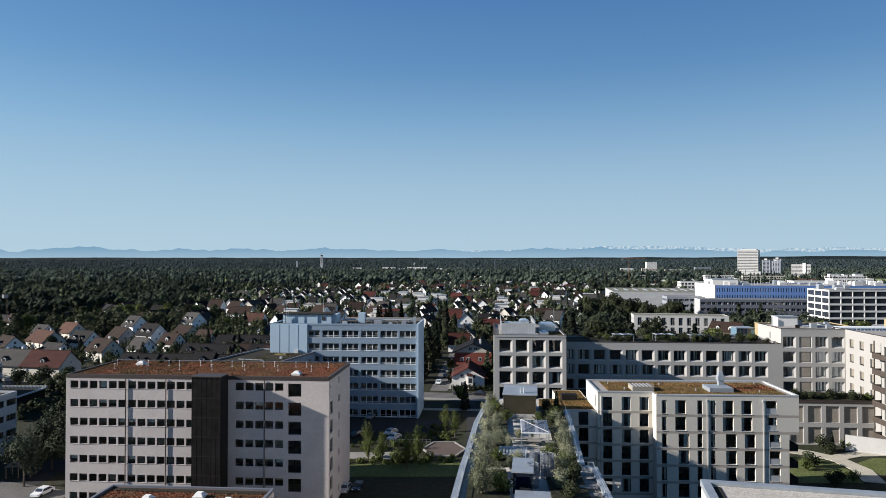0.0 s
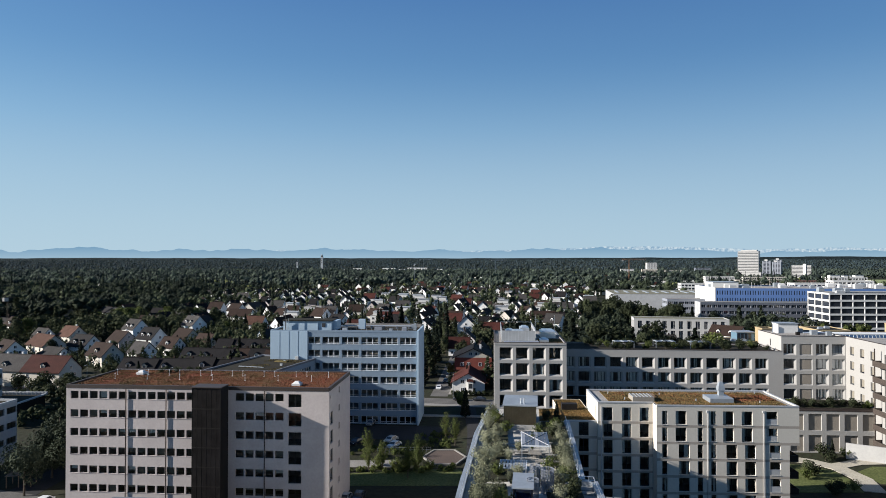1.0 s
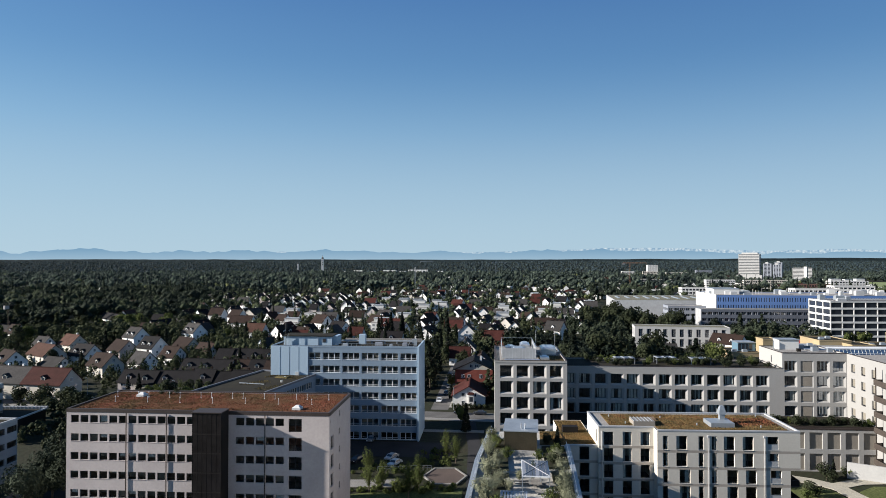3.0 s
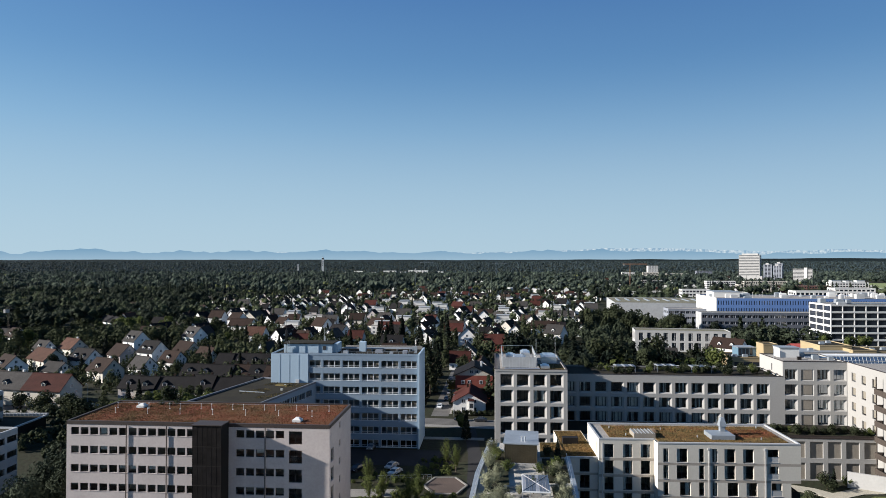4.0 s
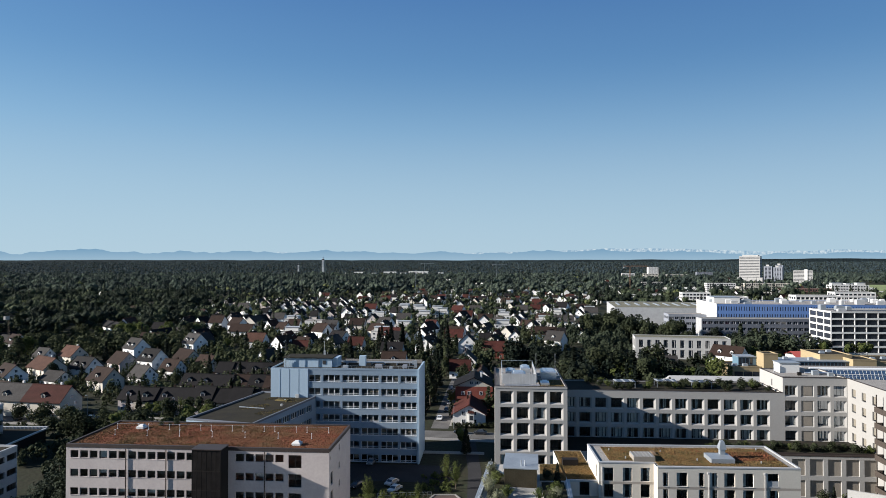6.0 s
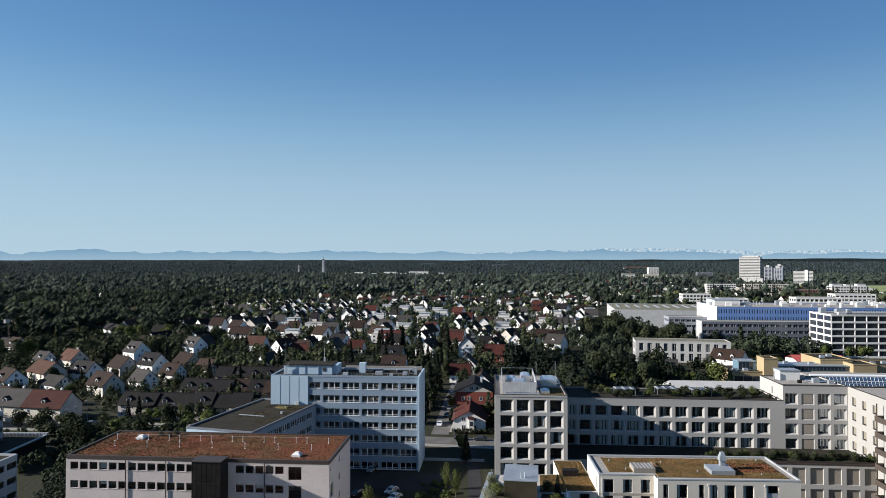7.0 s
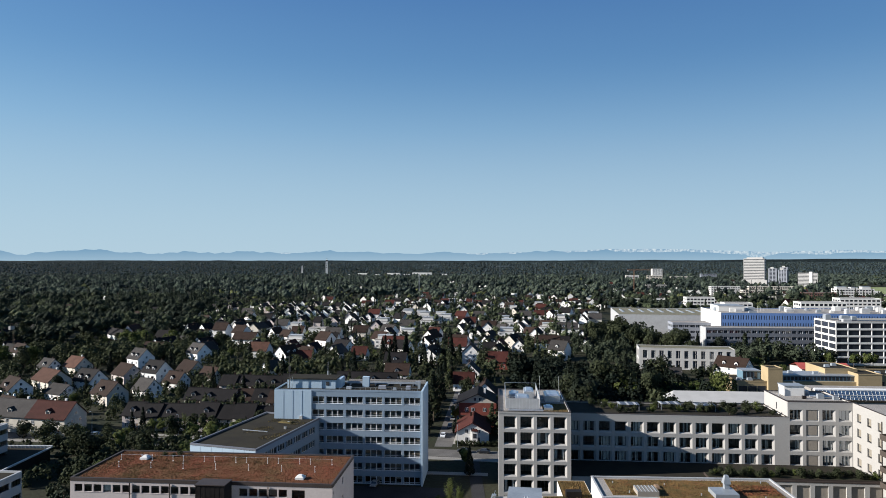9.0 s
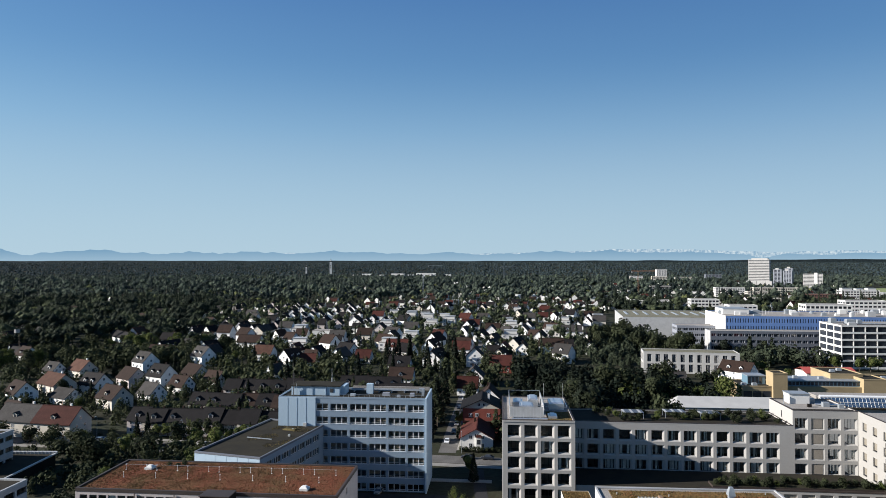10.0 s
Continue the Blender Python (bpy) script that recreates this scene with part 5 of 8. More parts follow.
# ---- the roof garden ----
def garden_roof():
    z = 17.3
    left = [(-1.2, 52), (1.2, 74.7), (2.6, 87), (3.4, 92.7), (5.6, 110.5), (9.3, 130.5)]
    right = [(17.0, 52), (18.9, 75), (19.8, 86.6), (18.3, 87.0), (20.6, 105), (22.3, 119.5), (22.9, 131)]
    t = thing("garden_house", Matrix(), "flats with a planted roof garden behind bright metal parapets", "building")
    plan = right[:3] + [right[3], *right[4:]] + left[::-1]
    part("wall", prism(bmesh.new(), plan, 0, z - 0.25), M_BEIGE, t)
    part("deck", prism(bmesh.new(), [(x * 0.985 + 0.16, y) for x, y in plan], z - 0.25, z), M_DECKPALE, t)
    for line, s in ((left, 1), (right[:-1], -1)):
        for a, b in zip(line, line[1:]):
            d = (Vector(b) - Vector(a)).normalized()
            n = Vector((-d.y, d.x)) * 0.42
            p, q = Vector(a) - d * 0.03, Vector(b) + d * 0.03
            part("parapet", prism(bmesh.new(), [p - n, q - n, q + n, p + n], z - 0.9, z + 0.55), M_ZINC, t, "bright metal parapet")
            for k in range(int((q - p).length / 1.6)):
                c = p + d * (0.8 + 1.6 * k) + Vector((-d.y, d.x)) * 0.2 * -s
                part("rail_post", tube(bmesh.new(), (c.x, c.y, z + 0.55), (c.x, c.y, z + 1.15), 0.025, 5), M_ALU, t)
            c, e = p + Vector((-d.y, d.x)) * 0.2 * -s, q + Vector((-d.y, d.x)) * 0.2 * -s
            part("rail", tube(bmesh.new(), (c.x, c.y, z + 1.15), (e.x, e.y, z + 1.15), 0.035, 6), M_ALU, t)
    for k, b in enumerate(([(6.3, 103), (10.2, 103), (11.6, 122), (9.2, 128)], [(4.2, 88), (8.6, 88), (9.6, 101), (5.8, 101)], [(2.2, 72), (7.6, 72), (8.2, 86), (3.6, 86)],
                           [(16.6, 107), (20.4, 107), (21.6, 119), (17.6, 119)], [(15.4, 88), (18.0, 88), (19.8, 104), (17.0, 104)], [(12.4, 74), (16.8, 74), (17.6, 86), (13.2, 86)])):
        part("plant_bed", prism(bmesh.new(), b, z, z + 0.4 + 0.004 * k), M_SOIL, t)
    part("sedum_bed", prism(bmesh.new(), [(17.6, 121), (22.4, 121), (22.8, 130.4), (18.9, 130.4)], z, z + 0.12), M_SEDUMYEL, t)
    tufts("sedum", (lambda x, y: True, 18.6, 22.5, 121, 130), z + 0.12, 1600, M_SEDUMYEL, t, (0.06, 0.17), 41)
    # slatted stair head with a metal roof
    h = thing("stair_head", pose(10.5, 115.4, z, 0, 0, -8), "rooftop stair head clad in bronze slats under a zinc roof", "roof hut")
    part("plinth", boxed(0, 5.8, 0, 8.6, 0, 0.8), M_CONCRETE, h)
    part("body", boxed(0.1, 5.7, 0.1, 8.5, 0.8, 4.0), M_SLATS, h)
    for k in range(20):
        part("slat", boxed(0.05 + k * 0.29, 0.13 + k * 0.29, 0.0, 0.1, 0.8, 4.0), M_SLATS, h)
    part("roof", boxed(-0.15, 5.95, -0.15, 8.75, 4.0, 4.18), M_ZINC, h)
    for x in (3.0, 3.6):
        part("flue", tube(bmesh.new(), (x, 1.6, 4.18), (x, 1.6, 5.1), 0.13, 8), M_ALU, h)
    # pergola frames
    for x, y, r, w, d, ph in ((11.4, 95.8, -6, 3.9, 7.4, 2.5), (7.7, 90.6, -8, 3.6, 3.6, 0.95)):
        p = thing("pergola", pose(x, y, z, 0, 0, r), "steel pergola frame with dark glass panes and thin roof bars", "pergola")
        for u, v in ((0, 0), (w, 0), (0, d), (w, d)):
            part("post", boxed(u - 0.07, u + 0.07, v - 0.07, v + 0.07, 0, ph), M_ALU, p)
        for v in (0, d / 2, d):
            part("beam", boxed(-0.1, w + 0.1, v - 0.07, v + 0.07, ph, ph + 0.16), M_FRAMEWHITE, p)
        for u in (0, w):
            part("beam", boxed(u - 0.07, u + 0.07, 0.08, d - 0.08, ph, ph + 0.14), M_FRAMEWHITE, p)
        for k in range(8):
            part("pane" if ph > 2 else "slat", boxed(w * (k + 0.5) / 8 - 0.22, w * (k + 0.5) / 8 + (0.22 if ph > 2 else 0.05), 0.05, d - 0.05, ph + 0.162, ph + 0.2), (M_CANOPY if k % 4 else M_GREYCLAD) if ph > 2 else M_ZINC, p)
        if ph < 2:
            continue
        for a, b in (((0, 0), (w, d)), ((w, 0), (0, d))):
            part("brace", tube(bmesh.new(), (*a, ph + 0.24), (*b, ph + 0.24), 0.045, 6), M_COPING, p)
        for u, v in ((w * 0.3, d * 0.45), (w * 0.7, d * 0.45)):
            part("post", boxed(u - 0.05, u + 0.05, v - 0.05, v + 0.05, 0.74, ph), M_ZINC, p)
        part("table", boxed(w * 0.25, w * 0.75, d * 0.3, d * 0.6, 0.66, 0.74), M_PAVING, p)
        part("table_foot", boxed(w * 0.45, w * 0.55, d * 0.4, d * 0.5, 0, 0.66), M_PAVING, p)
    # glazed lift pavilion
    g = thing("lift_pavilion", pose(8.3, 78.2, z, 0, 0, -8) @ Matrix.Diagonal((0.68, 0.72, 0.88, 1)), "glazed steel lift pavilion with a pale blue sheet roof", "roof hut")
    for u, v in ((0, 0), (3.2, 0), (0, 7.0), (3.2, 7.0), (0, 3.5), (3.2, 3.5)):
        part("post", boxed(u - 0.08, u + 0.08, v - 0.08, v + 0.08, 0, 2.9), M_DARKMETAL, g)
    part("glazing", boxed(0.08, 3.12, 0.0, 0.05, 0.1, 2.8), M_GLASSBLUE, g)
    part("glazing", boxed(0.0, 0.05, 0.1, 6.9, 0.1, 2.8), M_GLASSBLUE, g)
    part("core", boxed(0.4, 2.8, 0.6, 6.6, 0, 2.8), M_ZINC, g)
    part("roof", boxed(-0.3, 3.5, -0.4, 7.4, 2.9, 3.08), M_ZINC, g)
    # round wire cages for climbing plants
    for x, y, r, ch in ((10.9, 80.5, 0.7, 2.9), (13.2, 83.8, 0.8, 3.1), (12.0, 86.4, 0.65, 2.7)):
        c = thing("wire_cage", pose(x, y, z), "round steel wire cage for climbing plants on the roof deck", "trellis", "cages in the roof garden")
        for k in range(26):
            a = k * math.tau / 26
            part("bar", boxed(r * math.cos(a) - 0.035, r * math.cos(a) + 0.035, r * math.sin(a) - 0.035, r * math.sin(a) + 0.035, 0, ch), M_GREYCLAD, c)
        for j in range(9):
            ring = bmesh.new()
            for k in range(12):
                a, b = k * math.tau / 12, (k + 1) * math.tau / 12
                tube(ring, (r * math.cos(a), r * math.sin(a), 0.1 + j * (ch - 0.15) / 8), (r * math.cos(b), r * math.sin(b), 0.1 + j * (ch - 0.15) / 8), 0.03, 4)
            part("hoop", ring, M_GREYCLAD, c)
    g2 = thing("roof_hut", pose(7.4, 69.0, z, 0, 0, -8), "flat sheet-metal roof hut on the garden deck", "roof hut")
    part("body", boxed(0, 3.8, 0, 6.8, 0, 1.15), M_GREYCLAD, g2)
    part("roof", boxed(-0.1, 3.9, -0.1, 6.9, 1.15, 1.27), M_ZINC, g2)
    for x, y, w in ((14.6, 98.4, 3.2), (13.2, 95.4, 3.4), (10.4, 100.0, 3.0), (19.0, 80.5, -2.6), (16.2, 79, 2.2), (9.4, 104, 2.4)):
        w = abs(w)
        b = thing("garden_bench", pose(x, y, z, 0, 0, -8), "long pale timber bench on the roof deck", "bench", "benches in the roof garden")
        part("seat", boxed(0, w, 0, 0.7, 0.4, 0.5), M_PAVING, b)
        for u in (0.2, w - 0.4):
            part("leg", boxed(u, u + 0.2, 0.1, 0.6, 0, 0.4), M_CONCRETE, b)
    # steps of the lower terrace
    s = thing("terrace_steps", pose(17.2, 75.5, z, 0, 0, -8), "pale slatted timber steps on the roof terrace", "steps")
    for k in range(7):
        part("step", boxed(-1.7, 1.2, k * 1.5, k * 1.5 + 1.1, 0, 0.12 + 0.04 * (k % 2)), M_PAVING, s)


garden_roof()


# ---- plants ----
def crown_points(rnd, kind, n, r, h0, h1):
    """Places of leaf clumps in a crown: lobes of a broad tree, tiers of a spruce, or a column."""
    if kind == "spruce":
        z = rnd.uniform(0, 1, n) ** 1.25
        tier = 0.72 + 0.28 * np.abs(np.sin(z * 24))
        rad = r * (1 - z) ** 0.85 * tier * np.sqrt(rnd.uniform(0.25, 1, n))
        a = rnd.uniform(0, math.tau, n)
        return np.stack([rad * np.cos(a), rad * np.sin(a), h0 + (h1 - h0) * z], 1)
    if kind == "column":
        z = rnd.uniform(0, 1, n)
        rad = r * np.sqrt(np.clip(1 - np.abs(2 * z - 0.85) ** 2.6 * 0.75, 0.05, 1)) * np.sqrt(rnd.uniform(0.3, 1, n))
        a = rnd.uniform(0, math.tau, n)
        return np.stack([rad * np.cos(a), rad * np.sin(a), h0 + (h1 - h0) * z], 1)
    if kind == "spray":
        stems = 34
        lean, turn = rnd.uniform(0.05, 0.95, stems), rnd.uniform(0, math.tau, stems)
        reach = rnd.uniform(0.7, 1.0, stems)
        which, up = rnd.integers(0, stems, n), rnd.uniform(0.12, 1, n) ** 0.75
        out = r * np.sin(lean[which] * 1.5) * up ** 1.3 * reach[which]
        tall = h0 + (h1 - h0) * up * reach[which] * (1 - 0.45 * lean[which] ** 2)
        loose = rnd.normal(0, 0.085, (n, 3)) * (r, r, (h1 - h0) * 0.5)
        return np.stack([out * np.cos(turn[which]), out * np.sin(turn[which]), tall], 1) + loose
    lobes = 7 if kind == "broad" else 5
    mid, hh = (h0 + h1) / 2, (h1 - h0) / 2
    c = rnd.normal(0, 1, (lobes, 3))
    c = c / np.linalg.norm(c, axis=1)[:, None] * rnd.uniform(0.35, 0.7, (lobes, 1))
    c = np.concatenate([c, [[0, 0, 0.1]]]) * (r, r, hh) + (0, 0, mid)
    rr = np.concatenate([rnd.uniform(0.38, 0.55, lobes), [0.6]])
    which = rnd.integers(0, lobes + 1, n)
    d = rnd.normal(0, 1, (n, 3))
    d = d / np.linalg.norm(d, axis=1)[:, None] * (rnd.uniform(0.35, 1, (n, 1)) ** 0.45)
    return c[which] + d * (rr[which] * r)[:, None] * (1, 1, hh / r * 0.85 + 0.15)


def trunk_mesh(rnd, h0, h1, r, limbs=5):
    bm = bmesh.new()
    top = h0 + (h1 - h0) * 0.7
    tube(bm, (0, 0, -0.3), (0, 0, h0), r, 7, r * 0.75)
    tube(bm, (0, 0, h0), (0.1, 0.05, top), r * 0.75, 6, r * 0.25)
    for k in range(limbs):
        a = k * 2.4 + rnd.uniform(0, 1)
        z = h0 + (top - h0) * (0.1 + 0.7 * k / limbs)
        ln = (h1 - h0) * 0.3
        tube(bm, (0, 0, z), (ln * math.cos(a), ln * math.sin(a), z + ln * 0.8), r * 0.35, 5, r * 0.1)
    return as_mesh("trunk", bm, M_BARK)


TREE_KINDS = {}
TREE_SPECS = {  # kind, crown radius, crown foot, crown top, clumps, clump size, leaves, label, category
    "broad_a": ("broad", 4.2, 2.4, 11.5, 800, 0.54, "leaf", "broad-crowned green leafy tree standing in a garden", "tree"),
    "broad_b": ("broad", 5.0, 3.0, 13.5, 850, 0.6, "leaf", "tall dark green leafy tree with a full crown", "tree"),
    "broad_c": ("oval", 3.4, 2.0, 9.0, 850, 0.45, "young", "fresh green leafy tree with a loose crown", "tree"),
    "broad_light": ("broad", 5.0, 1.6, 11.5, 1500, 0.42, "young", "round sunlit leafy tree at the edge of the park", "tree"),
    "broad_dark": ("broad", 4.8, 2.0, 14.5, 950, 0.54, "needle", "tall dark tree with a full ragged crown", "tree"),
    "broad_full": ("broad", 4.8, 1.6, 13.0, 2700, 0.27, "dim", "tall dense leafy tree beside the offices", "tree"),
    "birch": ("spray", 2.3, 0.9, 9.4, 2300, 0.14, "young", "slender young tree with light open foliage", "tree"),
    "spruce_a": ("spruce", 3.2, 1.0, 17.0, 800, 0.6, "needle", "tall dark spruce with drooping tiers", "tree"),
    "spruce_b": ("spruce", 2.6, 0.8, 12.5, 1000, 0.42, "needle", "dark narrow conifer in a garden", "tree"),
    "column": ("column", 1.5, 0.3, 8.5, 620, 0.36, "needle", "dark columnar conifer hedge tree", "tree"),
    "shrub": ("spray", 2.2, 0.0, 3.7, 2900, 0.1, "silver", "silvery green shrub in a roof garden bed", "shrub"),
    "bush": ("spray", 1.6, 0.0, 2.3, 1150, 0.11, "young", "low green shrub in a planted bed", "shrub"),
    "dark_bush": ("broad", 1.8, 0.1, 2.6, 800, 0.165, "leaf", "dense dark green garden bush", "shrub"),
}


def plant(kind, x, y, z=0.0, s=1.0, turn=0.0, group=""):
    if kind not in TREE_KINDS:
        form, r, h0, h1, n, size, leaves, label, cat = TREE_SPECS[kind]
        rnd = np.random.default_rng(len(TREE_KINDS) + 40)
        mat = {"leaf": M_LEAF, "young": M_LEAFYOUNG, "needle": M_NEEDLE, "dim": M_CROWNDARK, "silver": M_SILVERLEAF}[leaves]
        crown = quads_mesh("crown", leaf_quads(rnd, crown_points(rnd, form, n, r, h0, h1), size), mat)
        TREE_KINDS[kind] = crown, trunk_mesh(random.Random(3), h0, h1, 0.035 * h1 * (0.6 if cat == "shrub" else 0.5) + 0.03, 3 if cat == "shrub" else 5), label, cat
    crown, trunk, label, cat = TREE_KINDS[kind]
    t = thing("shrub" if cat == "shrub" else "tree", pose(x, y, z, 0, 0, turn) @ Matrix.Diagonal((s, s, s, 1)), label, cat, group)
    link_part("trunk", trunk, t)
    link_part("crown", crown, t)
    return t


def scatter_woods(name, places, height, width, puffs, sprays, spray_size, mat, label, seed, squat=1.0):
    """Many trees as one mass: each crown is a heap of uneven leaf puffs with loose sprays of leaves round it. places: (n, 3) feet."""
    rnd = np.random.default_rng(seed)
    n = len(places)
    stand = 0.5 + 0.5 * np.sin(places[:, 0] / 31 + 1.7 * np.sin(places[:, 1] / 47)) * np.sin(places[:, 1] / 59 + 1.3 * np.sin(places[:, 0] / 73))
    h = rnd.uniform(*height, n) * (0.55 + 0.8 * stand)
    w = rnd.uniform(*width, n) * h / 2
    pointed = (rnd.uniform(0, 1, n) < 0.2)[:, None]
    h = np.where(pointed[:, 0], h * 1.35, h)
    w = np.where(pointed[:, 0], w * 0.8, w)

    def spots(k, lo, hi, deep):
        zz = rnd.uniform(lo, hi, (n, k))
        prof = np.where(pointed, (1 - zz) * 0.8 + 0.06, np.sqrt(np.clip(1 - (2 * zz - 1.0) ** 2, 0.1, 1)))
        rad = w[:, None] * prof * rnd.uniform(deep, 1.0, (n, k))
        a = rnd.uniform(0, math.tau, (n, k))
        c = np.stack([places[:, 0:1] + rad * np.cos(a), places[:, 1:2] + rad * np.sin(a), places[:, 2:3] + h[:, None] * zz], 2)
        out = np.stack([prof * np.cos(a), prof * np.sin(a), (zz - 0.4) * 1.5], 2)
        return c.reshape(-1, 3), out.reshape(-1, 3), zz

    # puffs: jittered octahedra, smoothly shaded
    c, out, zz = spots(puffs, 0.22, 0.8, 0.1)
    r = (np.repeat(w, puffs) * np.where(np.repeat(pointed[:, 0], puffs), 0.75 * (1.05 - zz.ravel()), 1.0) * rnd.uniform(0.75, 1.25, len(c)) * (0.64 / puffs ** 0.33))[:, None]
    octa = np.array([(1, 0, 0), (0, 1, 0), (-1, 0, 0), (0, -1, 0), (0, 0, 1), (0, 0, -1)], dtype=float)
    q = rnd.uniform(0, math.tau, len(c))
    rot = np.stack([np.cos(q), -np.sin(q), np.sin(q), np.cos(q)], 1).reshape(-1, 2, 2)
    v = np.repeat(octa[None], len(c), 0) * rnd.uniform(0.75, 1.3, (len(c), 6, 1))
    v[:, :, :2] = np.einsum("nij,nkj->nki", rot, v[:, :, :2])
    v = c[:, None, :] + v * r[:, None, :] * (1, 1, squat)
    face = np.array([(0, 1, 4), (1, 2, 4), (2, 3, 4), (3, 0, 4), (1, 0, 5), (2, 1, 5), (3, 2, 5), (0, 3, 5)])
    tri = (np.arange(len(c))[:, None, None] * 6 + face[None]).reshape(-1)
    co, nt = v.reshape(-1, 3), len(tri) // 3
    loops, starts = tri, np.arange(nt) * 3
    if sprays:
        c, out, zz = spots(sprays, 0.12, 1.0, 0.7)
        nrm = rnd.normal(0, 0.5, c.shape) + out * 1.3
        nrm /= np.linalg.norm(nrm, axis=1)[:, None]
        t = np.cross(nrm, rnd.normal(0, 1, c.shape))
        t /= np.linalg.norm(t, axis=1)[:, None]
        b = np.cross(nrm, t)
        s = (np.repeat(spray_size * h / h.mean(), sprays) * rnd.uniform(0.6, 1.3, len(c)))[:, None]
        qc = np.concatenate([c - t * s, c - b * s * 0.8, c + t * s, c + b * s * 0.7], 1).reshape(-1, 3)
        loops = np.concatenate([loops, np.arange(len(qc)) + len(co)])
        starts = np.concatenate([starts, nt * 3 + np.arange(len(qc) // 4) * 4])
        co = np.concatenate([co, qc])
    me = bpy.data.meshes.new(name)
    me.vertices.add(len(co))
    me.vertices.foreach_set("co", co.astype(np.float32).ravel())
    me.loops.add(len(loops))
    me.loops.foreach_set("vertex_index", loops.astype(np.int32))
    me.polygons.add(len(starts))
    me.polygons.foreach_set("loop_start", starts.astype(np.int32))
    smooth = np.zeros(len(starts), dtype=bool)
    smooth[:nt] = True
    me.polygons.foreach_set("use_smooth", smooth)
    me.materials.append(mat)
    me.update(calc_edges=True)
    return tagged(new(name, me), label, "woods", kind="stuff")


def ball(level):
    """A unit ball: an octahedron split once or not at all. Corners and triangles."""
    v = [(1, 0, 0), (0, 1, 0), (-1, 0, 0), (0, -1, 0), (0, 0, 1), (0, 0, -1)]
    f = [(0, 1, 4), (1, 2, 4), (2, 3, 4), (3, 0, 4), (1, 0, 5), (2, 1, 5), (3, 2, 5), (0, 3, 5)]
    if level:
        mids, split = {}, []

        def mid(a, b):
            k = (min(a, b), max(a, b))
            if k not in mids:
                p = Vector(v[a]) + Vector(v[b])
                mids[k] = len(v)
                v.append(tuple(p.normalized()))
            return mids[k]

        for a, b, c in f:
            ab, bc, ca = mid(a, b), mid(b, c), mid(c, a)
            split += [(a, ab, ca), (ab, b, bc), (ca, bc, c), (ab, bc, ca)]
        f = split
    return np.array(v, dtype=float), np.array(f)


